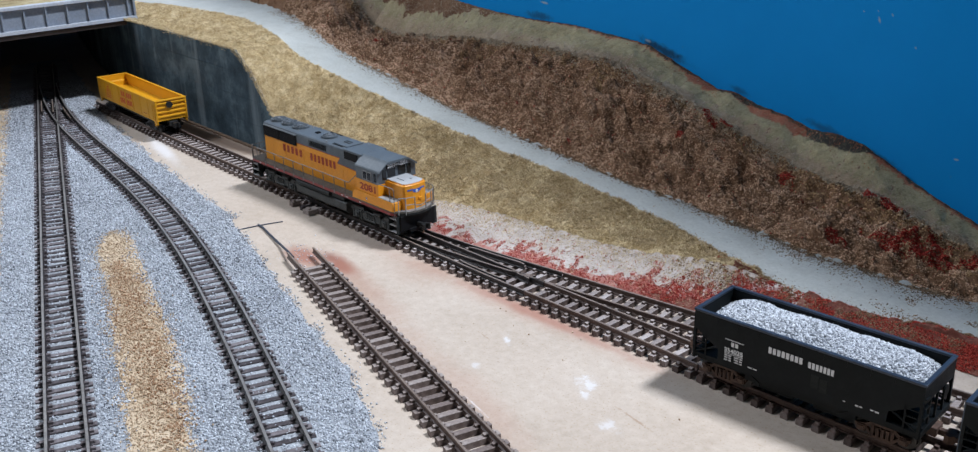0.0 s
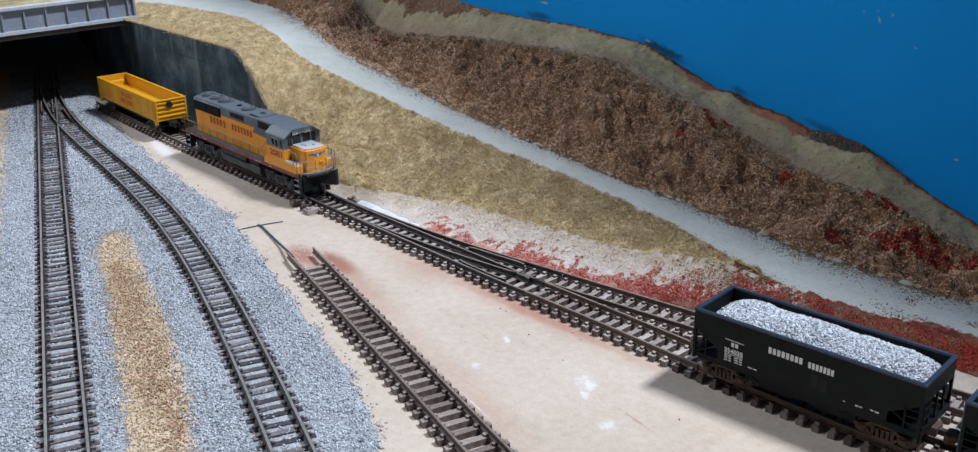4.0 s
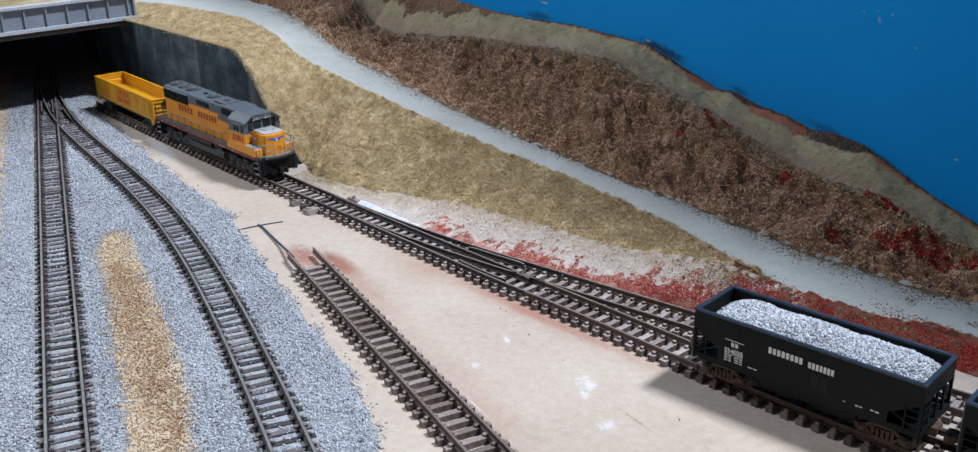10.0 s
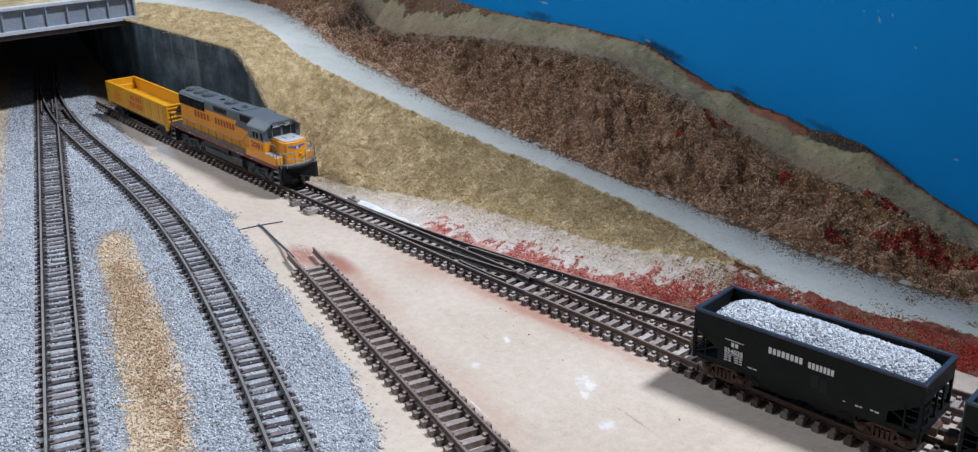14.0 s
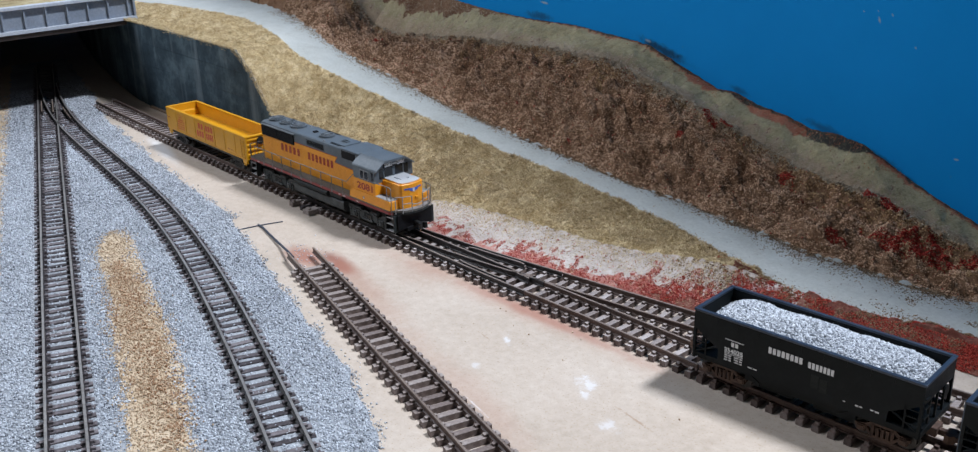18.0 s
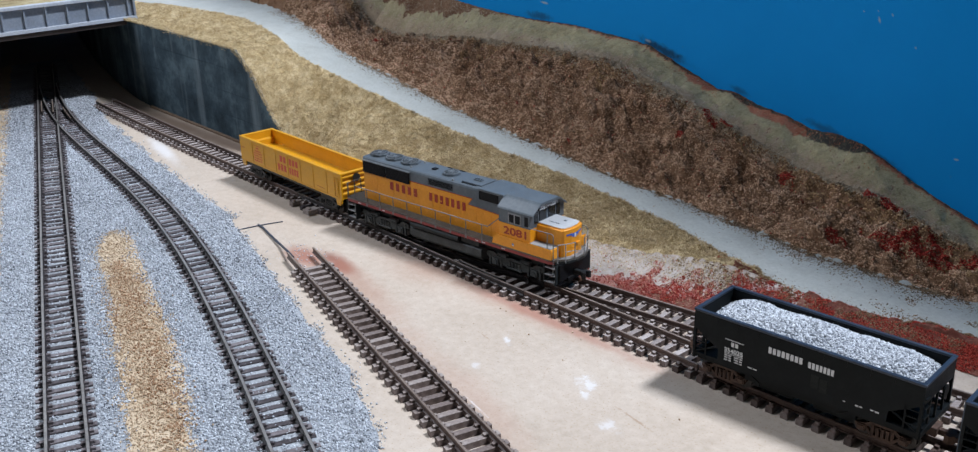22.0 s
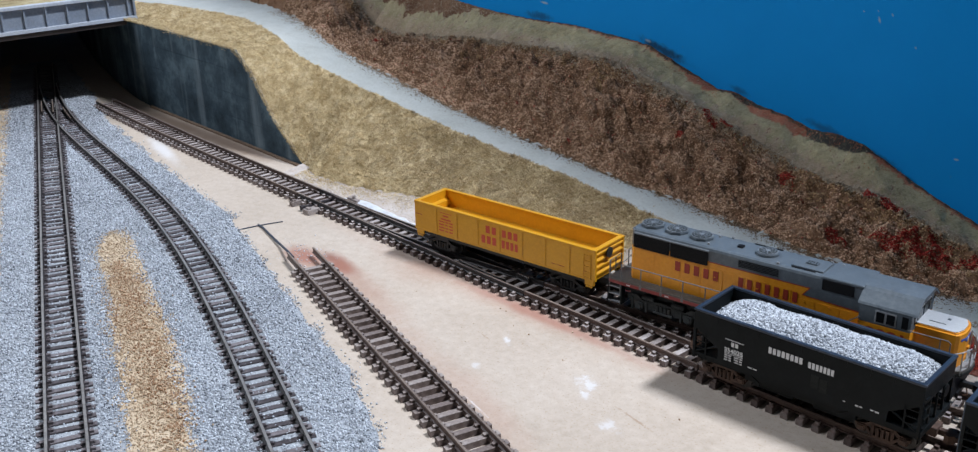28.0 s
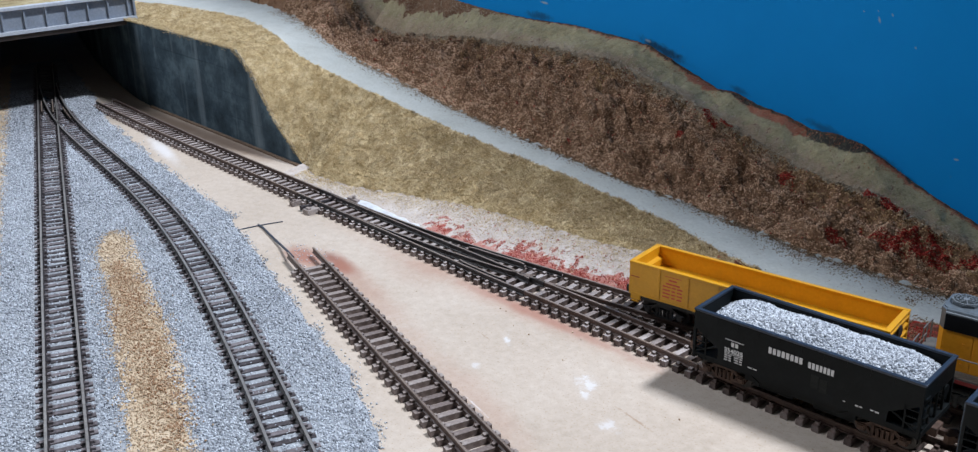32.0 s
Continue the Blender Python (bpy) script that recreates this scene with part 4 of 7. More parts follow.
def plaster_smear():
    """A smear of white plaster between the turnout and the bank, thinning out along the siding."""
    nx, ny = 110, 9
    xs = np.linspace(-0.049, 0.085, nx)
    low = np.interp(xs, SID_X, SID_Y) + 0.0083
    wide = np.interp(xs, [-0.049, -0.044, -0.032, -0.016, 0.0, 0.02, 0.045, 0.085], [0.001, 0.0045, 0.0065, 0.0055, 0.0036, 0.0022, 0.0016, 0.001])
    ty, tz = toe(xs)
    co = []
    for k in range(ny):
        w = k / (ny - 1)
        y = low + (wide + 0.0007 * smooth_noise(xs, xs * 0, 0.004, 71)) * w
        base = np.clip((y - low - 0.0022) / (ty - low - 0.0022), 0, 1) * tz
        z = base + (0.0003 + 0.0006 * (1 + smooth_noise(xs, y, 0.004, 72))) * math.sin(math.pi * w) + 0.0002 - 0.0006 * (w in (0, 1))
        co.append(np.stack([xs, y, z], -1))
    i, j = np.meshgrid(np.arange(ny - 1), np.arange(nx - 1), indexing="ij")
    f = np.stack([i * nx + j, i * nx + j + 1, (i + 1) * nx + j + 1, (i + 1) * nx + j], -1).reshape(-1, 4)
    me = bpy.data.meshes.new("plaster_smear")
    me.from_pydata(np.array(co).reshape(-1, 3).tolist(), [], f.tolist())
    me.materials.append(M_WHITE_PLASTER)
    me.polygons.foreach_set("use_smooth", [True] * len(me.polygons))
    me.update()
    tagged(new("trim_plaster", me), "smear of white plaster along the turnout's edge", "plaster", kind="structure")


plaster_smear()


def strewn(name, label, seg, count, x0, x1, w0, w1, size0, size1, material, shape, seed, sink=0.0, keep=None, category="ground cover"):
    rng = np.random.default_rng(seed)
    x = x0 + (x1 - x0) * rng.random(count)
    w = w0 + (w1 - w0) * rng.random(count)
    # more of them where the strip is wide
    lo, hi = hill(x, np.full(count, seg), w * 0 + w0), hill(x, np.full(count, seg), w * 0 + w1)
    span = np.linalg.norm(hi - lo, axis=1)
    ok = rng.random(count) < span / np.quantile(span, 0.95)
    p = hill(x, np.full(count, seg), w)
    if keep is not None:
        ok &= keep(p, w, rng)
    p = p[ok]
    p[:, 2] -= sink
    s = size0 + (size1 - size0) * rng.random(len(p)) ** 1.6
    ob = grains(name, p, s, material, shape, seed=seed + 1)
    return tagged(ob, label, category, kind="stuff")


# backdrop
# its unseen top is raised to shade road and slope, lower towards the bridge
bm = bmesh.new()
prism(bm, [(-0.75, 0.0), (0.75, 0.0), (0.75, 0.28), (0.22, 0.276), (-0.25, 0.19), (-0.75, 0.17)], RIDGE_Y + 0.0005, RIDGE_Y + 0.0065)
ob = finish(bm, "backdrop", M_BACKDROP)
tagged(ob, "plain blue painted backdrop board behind the hills", "backdrop", kind="structure")
# ---------------------------------------------------------------- ballast and ground cover
ballast_right = interp([-440, -317, -249, -202, -145, -89, -62, -34, 7, 50, 78, 110, 119, 170, 260], [41, 11, -9, -15.5, -24.5, -31, -33.5, -42.8, -54.2, -66, -72, -85.5, -92, -115, -151])
strip_l = interp([-80, -74, -66, -48, -19, 13, 41, 74, 130], [-81, -85.5, -90.5, -97.7, -106, -117.7, -127.5, -140, -161])
strip_r = interp([-80, -76, -68, -37, -3, 26, 53, 86, 130], [-80, -76, -76, -86, -95.5, -104, -114, -127, -143])


def ballast_left(x):
    return -0.342 * x - 0.1503


def bed_height(x, y):
    """Top of the ballast bed over the board."""
    r = np.minimum(1, np.maximum(0, (ballast_right(x) - 0.0026 + 0.0016 * smooth_noise(x, y, 0.006, 21) - y) / 0.003))
    l = np.minimum(1, np.maximum(0, (y - ballast_left(x) + 0.03) / 0.004))
    h = 0.0013 * r * l
    return h + 0.00012 * r * smooth_noise(x, y, 0.003, 22) * np.minimum(1, h / 0.0008)


def ballast_bed():
    nx, ny = 330, 90
    xs = np.linspace(-0.44, 0.24, nx)
    co = []
    for k in range(ny):
        w = k / (ny - 1)
        y0, y1 = ballast_left(xs) - 0.09, ballast_right(xs) - 0.0018 + 0.0016 * smooth_noise(xs, xs * 0, 0.007, 33)
        y = y0 + (y1 - y0) * w
        co.append(np.stack([xs, y, bed_height(xs, y) + 0.00006], -1))
    co = np.array(co)
    i, j = np.meshgrid(np.arange(ny - 1), np.arange(nx - 1), indexing="ij")
    f = np.stack([i * nx + j, i * nx + j + 1, (i + 1) * nx + j + 1, (i + 1) * nx + j], -1).reshape(-1, 4)
    mid = co[i, j].reshape(-1, 3)
    me = bpy.data.meshes.new("ballast_bed")
    me.from_pydata(co.reshape(-1, 3).tolist(), [], f.tolist())
    me.materials.append(M_BALLAST_BED)
    me.materials.append(M_SAND)
    sandy = mid[:, 1] < ballast_left(mid[:, 0])
    sandy |= (mid[:, 0] > -0.075) & (mid[:, 1] > strip_l(mid[:, 0])) & (mid[:, 1] < strip_r(mid[:, 0]))
    me.polygons.foreach_set("material_index", sandy.astype(np.int32))
    me.update()
    tagged(new("ground_ballast_bed", me), "bed of grey ballast glued along the yard tracks", "ballast", kind="structure")


ballast_bed()

LINES = []
for line, s0, s1 in ((YARD_A, 0.0, YARD_A_LEN), (yard_b, 0.115, YARD_B_LEN)):
    n = int((s1 - s0) / 0.001)
    LINES.append(np.array([(*line(s0 + (s1 - s0) * k / n)[0][:2], line(s0 + (s1 - s0) * k / n)[1]) for k in range(n + 1)]))


def track_place(x, y):
    """Distance from the nearest yard track's middle."""
    best = np.full(len(x), 1.0)
    for L in LINES:
        yy = np.interp(x, L[:, 0], L[:, 1])
        h = np.interp(x, L[:, 0], L[:, 2])
        d = np.where((x > L[0, 0]), (y - yy) * np.cos(h), 1.0)
        best = np.where(np.abs(d) < np.abs(best), d, best)
    return best


def in_strip(x, y, wob):
    return (x > -0.078) & (y > strip_l(x) + wob) & (y < strip_r(x) + wob)


def ballast_grains():
    rng = np.random.default_rng(41)
    n = 155000
    t = rng.random(n)
    x = -0.36 + 0.56 * (0.45 * t + 0.55 * np.sqrt(t))
    y = ballast_left(x) - 0.004 + (ballast_right(x) + 0.003 - ballast_left(x) + 0.004) * rng.random(n)
    d = np.abs(track_place(x, y))
    wob = 0.0022 * smooth_noise(x, y, 0.006, 31) + 0.002 * rng.normal(size=n)
    edge = ballast_right(x) + 0.0022 * smooth_noise(x, y, 0.007, 33) - 0.0019 * np.abs(rng.normal(size=n)) * (rng.random(n) < 0.85)
    ok = (np.abs(d - HALF_GAUGE) > 0.00105) & ~(in_strip(x, y, wob)) & (y < edge) & (y > ballast_left(x) + wob)
    # fewer on the sleepers
    ok &= (d > 0.0078) | (rng.random(n) < 0.85)
    # none beyond the board's near corner
    ok &= y > -0.205
    x, y, d = x[ok], y[ok], d[ok]
    s = 0.00024 + 0.00030 * rng.random(len(x)) ** 1.5
    z = bed_height(x, y) + 0.25 * s + np.where(d < 0.0078, 0.0003 * rng.random(len(x)) - 0.00042 + 0.0007 * (rng.random(len(x)) < 0.07), 0.0003 * rng.random(len(x)))
    ob = grains("ballast_grains", np.stack([x, y, z], -1), s, M_BALLAST, seed=42)
    tagged(ob, "loose blue-grey ballast grains round the yard tracks", "ballast", kind="stuff")
    n = 110000
    x = -0.08 + 0.23 * rng.random(n)
    y = -0.20 + 0.13 * rng.random(n)
    wob = 0.0016 * smooth_noise(x, y, 0.005, 36) + 0.0018 * rng.normal(size=n)
    ok = in_strip(x, y, wob)
    k = 9000
    xl = -0.34 + 0.45 * rng.random(k)
    yl = ballast_left(xl) + 0.003 * rng.random(k) - 0.022 * rng.random(k) ** 1.3
    x, y = np.concatenate([x[ok], xl]), np.concatenate([y[ok], yl])
    s = 0.00018 + 0.00026 * rng.random(len(x)) ** 1.6
    z = bed_height(x, y) + 0.3 * s + 0.0003 * rng.random(len(x))
    ob = grains("tan_grit", np.stack([x, y, z], -1), s, M_SAND, seed=43)
    tagged(ob, "strip of tan and brown grit between the yard tracks", "grit", kind="stuff")
    n = 8000
    x = -0.06 + 0.2 * rng.random(n)
    mid = (strip_l(x) + strip_r(x)) / 2
    y = mid + np.interp(x, [-0.05, -0.01, 0.03, 0.07, 0.11], [0.0, -0.001, 0.0015, 0.0045, 0.0075]) + np.interp(x, [-0.05, 0.0, 0.04, 0.1], [0.003, 0.005, 0.004, 0.0025]) * rng.normal(size=n)
    ok = rng.random(n) < np.clip(0.5 + 0.35 * smooth_noise(x, y, 0.011, 44) + 0.3 * smooth_noise(x, y, 0.003, 45) - np.clip(np.abs(x - 0.034) - 0.036, 0, 1) * 9, 0, 1)
    x, y = x[ok], y[ok]
    s = 0.00022 + 0.00028 * rng.random(len(x))
    z = bed_height(x, y) + 0.4 * s + 0.00035
    ob = grains("brown_grit", np.stack([x, y, z], -1), s, M_SAND_BROWN, seed=46)
    tagged(ob, "rusty brown grit strewn over the tan strip", "grit", kind="stuff")


ballast_grains()

strewn("dry_grass", "matted straw-coloured static grass on the bank", 1, 150000, -0.34, 0.135, 0.0, 1.0, 0.0006, 0.0016, M_GRASS, "fibre", 51)


def ochre_turf(p, w):
    """Where the turf is the ochre kind: along the slope's top and towards its end."""
    ramp_w = (w - 0.72) * 2.2 + np.clip((p[:, 0] - 0.095) * 14, 0, 1)
    return ramp_w + 0.5 * smooth_noise(p[:, 0], p[:, 1], 0.012, 101) + 0.35 * smooth_noise(p[:, 0], p[:, 1], 0.003, 102) > 0.25


def turf_top(p, w, rng):
    return w < 0.93 + 0.06 * smooth_noise(p[:, 0], p[:, 1], 0.006, 9) + 0.03 * rng.normal(size=len(p))


strewn("brown_turf", "crumbly brown turf covering the slope", 3, 200000, -0.235, 0.24, -0.03, 1.0, 0.00018, 0.00046, M_EARTH, "crumb", 52, sink=0.00004,
       keep=lambda p, w, rng: turf_top(p, w, rng) & ~ochre_turf(p, w))
strewn("ochre_turf", "crumbly ochre-brown turf along the top and end of the slope", 3, 200000, -0.235, 0.24, -0.03, 1.0, 0.00018, 0.00046, M_EARTH_OCHRE, "crumb", 103, sink=0.00004,
       keep=lambda p, w, rng: turf_top(p, w, rng) & ochre_turf(p, w))
strewn("earth_clods", "larger crumbs of brown turf standing out of the slope", 3, 8000, -0.235, 0.24, 0.02, 0.92, 0.0004, 0.0009, M_EARTH, "chunk", 83, sink=0.0001,
       keep=lambda p, w, rng: rng.random(len(p)) < np.clip(0.45 + 0.6 * smooth_noise(p[:, 0], p[:, 1], 0.012, 84), 0.08, 1))
strewn("turf_spill", "brown turf crumbs spilt over the road edge", 2, 80000, -0.24, 0.24, 0.0, 1.0, 0.0001, 0.0003, M_TURF_DARK, "crumb", 53,
       keep=lambda p, w, rng: rng.random(len(p)) < np.clip((w - 0.5 + 0.12 * smooth_noise(p[:, 0], p[:, 1], 0.01, 85)) / 0.5, 0, 1) ** 2.4 + np.clip((p[:, 0] - 0.02) * 8, 0, 1) * (0.006 + 0.8 * np.clip((w - 0.58) / 0.42 + 0.35 * smooth_noise(p[:, 0], p[:, 1], 0.006, 73), 0, 1) ** 2 + 0.3 * np.clip((0.16 - w) / 0.16, 0, 1)))
strewn("turf_spill", "thick fringe of brown turf crumbs along the road's far edge", 2, 110000, -0.12, 0.24, 0.7, 1.0, 0.00012, 0.00032, M_TURF_DARK, "crumb", 94,
       keep=lambda p, w, rng: rng.random(len(p)) < np.clip((w - 0.86 + 0.07 * smooth_noise(p[:, 0], p[:, 1], 0.007, 95) + 0.04 * smooth_noise(p[:, 0], p[:, 1], 0.0022, 96)) / 0.14, 0, 1) ** 1.3 + 0.004)
strewn("brown_grass", "olive-brown grass fibres towards the end of the bank", 1, 90000, -0.08, 0.15, 0.0, 1.0, 0.0008, 0.0018, M_GRASS_DARK, "fibre", 74, sink=-0.0003,
       keep=lambda p, w, rng: rng.random(len(p)) < np.clip((p[:, 0] + 0.08) * 7.5, 0, 1) * np.clip(0.65 + 0.45 * smooth_noise(p[:, 0], p[:, 1], 0.008, 75), 0.3, 1) * np.clip(w * 4, 0.25, 1))
strewn("brown_tufts", "scattered brown tufts in the straw grass", 1, 90000, -0.33, 0.09, 0.0, 1.0, 0.0006, 0.0015, M_GRASS_DARK, "fibre", 91, sink=-0.0002,
       keep=lambda p, w, rng: rng.random(len(p)) < np.clip(0.55 * smooth_noise(p[:, 0], p[:, 1], 0.0045, 92) + 0.4 * smooth_noise(p[:, 0], p[:, 1], 0.012, 93) - 0.06, 0.02, 0.85))
strewn("grass_spill", "loose straw fibres strewn on the plaster", 0, 60000, -0.09, 0.13, 0.0, 1.0, 0.0004, 0.0010, M_GRASS, "fibre", 54,
       keep=lambda p, w, rng: rng.random(len(p)) < 0.05 + 0.95 * w ** 1.9 + np.clip((-0.02 - p[:, 0]) * 8, 0, 0.4))
strewn("red_flock", "salmon-red powdery flock strewn beside the siding", 0, 150000, 0.0, 0.14, 0.0, 1.0, 0.0001, 0.00034, M_RED_POWDER, "crumb", 55,
       keep=lambda p, w, rng: rng.random(len(p)) < np.clip(0.2 + smooth_noise(p[:, 0], p[:, 1], 0.006, 61) * 0.34 + smooth_noise(p[:, 0], p[:, 1], 0.0018, 62) * 0.4 + np.clip((p[:, 0] - 0.02) * 4, -0.1, 0.14) - np.abs(w - 0.18 - np.clip((p[:, 0] - 0.09) * 5, 0, 0.2)) * 1.15, 0.006, 1))
strewn("red_flock", "dark red flock strewn where the bank runs out", 0, 110000, 0.085, 0.26, 0.0, 1.0, 0.00012, 0.00034, M_RED, "crumb", 86,
       keep=lambda p, w, rng: rng.random(len(p)) < np.clip(0.3 + smooth_noise(p[:, 0], p[:, 1], 0.006, 61) * 0.5 + smooth_noise(p[:, 0], p[:, 1], 0.002, 62) * 0.5 + np.clip((p[:, 0] - 0.115) * 10, -0.5, 0.9) - np.abs(w - 0.14 - np.clip((p[:, 0] - 0.09) * 8, 0, 0.48)) * 1.5, 0, 1))
strewn("brown_spill", "dark crumbs strewn where the road meets the red flock", 2, 30000, 0.14, 0.24, 0.0, 0.75, 0.00014, 0.0004, M_TURF_DARK, "crumb", 97,
       keep=lambda p, w, rng: rng.random(len(p)) < np.clip((p[:, 0] - 0.165) * 14, 0.0, 0.7) * np.clip(0.35 + smooth_noise(p[:, 0], p[:, 1], 0.005, 98) + 0.4 - w, 0, 1))
strewn("red_flock", "dark red flock mixed into the bank's brown end", 1, 40000, 0.105, 0.2, 0.3, 1.0, 0.00012, 0.00034, M_RED, "crumb", 104,
       keep=lambda p, w, rng: rng.random(len(p)) < np.clip((p[:, 0] - 0.112) * 30, 0, 0.8) * np.clip(0.4 + smooth_noise(p[:, 0], p[:, 1], 0.004, 105), 0, 1))
strewn("brown_spill", "dark brown crumbs along the road's lower edge", 1, 40000, 0.095, 0.2, 0.55, 1.0, 0.00014, 0.0004, M_TURF_DARK, "crumb", 106, sink=-0.0001,
       keep=lambda p, w, rng: rng.random(len(p)) < np.clip((p[:, 0] - 0.1) * 30, 0, 0.8) * np.clip(0.4 - smooth_noise(p[:, 0], p[:, 1], 0.004, 105), 0, 1))
# middle, half length along and half width across of each red patch
RED_PATCHES = [(0.066, 0.1138, 0.002, 0.001), (0.0705, 0.1108, 0.0034, 0.0016), (0.0755, 0.1135, 0.003, 0.0009), (0.0635, 0.0995, 0.0014, 0.001), (0.1087, 0.105, 0.003, 0.002), (0.139, 0.1132, 0.003, 0.0016),
               (0.1455, 0.1125, 0.005, 0.002), (0.151, 0.0965, 0.005, 0.0022), (0.1565, 0.0955, 0.004, 0.0025), (0.161, 0.1005, 0.0035, 0.0045), (0.1665, 0.1065, 0.0045, 0.0035), (0.166, 0.101, 0.004, 0.0025),
               (0.1405, 0.0888, 0.0035, 0.0015), (0.171, 0.0958, 0.0045, 0.0016), (0.1755, 0.1005, 0.004, 0.0022), (0.1805, 0.1035, 0.003, 0.0025), (-0.135, 0.0965, 0.004, 0.0015), (-0.0176, 0.087, 0.001, 0.0007), (0.019, 0.082, 0.0015, 0.0007)]


def on_red_patch(p, w, rng):
    best = np.full(len(p), 9.0)
    for x, y, a, b in RED_PATCHES:
        best = np.minimum(best, np.hypot((p[:, 0] - x) / a, (p[:, 1] - y) / b))
    ragged = 0.6 * smooth_noise(p[:, 0], p[:, 1], 0.0035, 67) + 0.35 * smooth_noise(p[:, 0], p[:, 1], 0.0015, 68)
    return (best + ragged + 0.2 * rng.normal(size=len(p)) < 1.0) | (rng.random(len(p)) < 0.004)


strewn("red_flock", "patches of dark red flock on the brown slope", 3, 330000, -0.2, 0.22, 0.0, 1.0, 0.00018, 0.0004, M_RED, "crumb", 56, sink=-0.0003, keep=on_red_patch)
strewn("crest_scatter", "tan crumbs thinning out over the olive crest", 4, 60000, -0.2, 0.24, 0.0, 1.0, 0.00012, 0.0003, M_PALE, "crumb", 57,
       keep=lambda p, w, rng: rng.random(len(p)) < 0.01 + (0.5 + 0.5 * smooth_noise(p[:, 0], p[:, 1], 0.007, 69)) * (1 - w) ** 2.5 + np.clip((-0.06 - p[:, 0]) * 12, 0, 0.5) * w)
strewn("brown_spill", "brown turf crumbs where the bank runs out", 0, 40000, 0.1, 0.2, 0.5, 1.0, 0.00014, 0.00034, M_TURF_DARK, "crumb", 58,
       keep=lambda p, w, rng: rng.random(len(p)) < np.clip((p[:, 0] - 0.105) * 12, 0, 0.45) * np.clip(0.6 + smooth_noise(p[:, 0], p[:, 1], 0.005, 63), 0, 1))
strewn("crest_scatter", "pale fibres caught on the olive crest", 4, 9000, -0.2, 0.24, 0.0, 0.9, 0.0003, 0.0007, M_OLIVE, "fibre", 59)
strewn("olive_dust", "olive and tan crumbs where the brown slope meets the crest", 3, 40000, -0.2, 0.22, 0.8, 1.0, 0.00014, 0.00034, M_PALE, "crumb", 87, sink=-0.0002,
       keep=lambda p, w, rng: rng.random(len(p)) < np.clip((w - 0.8) * 4.5 + 0.3 * smooth_noise(p[:, 0], p[:, 1], 0.006, 88), 0, 0.9))


strewn("pale_dust", "pale dusty crumbs along the top of the brown slope", 3, 22000, -0.2, 0.22, 0.74, 1.0, 0.00016, 0.0004, M_SAND, "crumb", 81, sink=-0.0002,
       keep=lambda p, w, rng: rng.random(len(p)) < np.clip((w - 0.74) * 3, 0, 0.6) * np.clip(0.3 + smooth_noise(p[:, 0], p[:, 1], 0.009, 82), 0, 1))


strewn("rust_dust", "rusty crumbs and paint flecks along the crest's edge", 4, 60000, -0.05, 0.2, 0.45, 1.0, 0.00012, 0.00034, M_EDGE_RUST, "crumb", 89, sink=0.0001,
       keep=lambda p, w, rng: rng.random(len(p)) < np.clip(np.interp(p[:, 0], [-0.05, 0.04, 0.055, 0.08, 0.1, 0.13, 0.2], [0.15, 0.35, 0.55, 0.4, 0.6, 0.4, 0.2]) * (w - 0.5) * 2.4 + 0.25 * smooth_noise(p[:, 0], p[:, 1], 0.004, 90) - 0.25, 0.003, 0.8))


def wall_fringe():
    """Grass that hangs over the top edge of the retaining wall."""
    rng = np.random.default_rng(64)
    n = 6500
    x = np.concatenate([-0.29 + 0.135 * rng.random(n // 2), -0.157 + 0.062 * rng.random(n - n // 2)])
    z = np.interp(x, [-0.155, -0.1414, -0.1216, -0.0978], [0.0487, 0.0393, 0.0178, 0.0018])
    depth = rng.random(n) ** 2.0 * (0.0010 + 0.0012 * (smooth_noise(x, x * 0, 0.006, 65) > 0.1))
    p = np.stack([x, np.full(n, WALL_Y) - 0.0002 + 0.0014 * rng.random(n), z + 0.0002 - depth], -1)
    ob = grains("grass_fringe", p, 0.0006 + 0.0008 * rng.random(n), M_GRASS, "fibre", seed=66)
    tagged(ob, "straw grass hanging over the wall top", "grass", kind="stuff")


wall_fringe()
# ---------------------------------------------------------------- paints of the trains
M_YELLOW = surface("armour_yellow_paint", (0.66, 0.245, 0.009), (0.77, 0.3, 0.013), (0.82, 0.345, 0.025), 70, 1100, 0.4, relief=0.05, grime=(0.36, 0.17, 0.03), grime_amount=0.2)
M_GOND = surface("gondola_yellow_paint", (0.57, 0.262, 0.007), (0.64, 0.305, 0.009), (0.70, 0.345, 0.018), 70, 1100, 0.38, relief=0.05, grime=(0.40, 0.19, 0.02), grime_amount=0.2)
M_GREY = surface("loco_grey_paint", (0.068, 0.083, 0.096), (0.095, 0.114, 0.13), (0.14, 0.16, 0.176), 60, 900, 0.45, relief=0.05, grime=(0.055, 0.06, 0.065), grime_amount=0.4)
# paler than the roof grey, for fan rings, guards and radiator frame
M_FAN = surface("pale_fan_grey", (0.10, 0.115, 0.125), (0.15, 0.167, 0.182), (0.24, 0.26, 0.275), 120, 1300, 0.45, relief=0.1)
M_DECK = surface("worn_deck_grey", (0.20, 0.205, 0.21), (0.27, 0.275, 0.28), (0.40, 0.40, 0.40), 120, 1300, 0.6, relief=0.1, grime=(0.12, 0.12, 0.12), grime_amount=0.5)
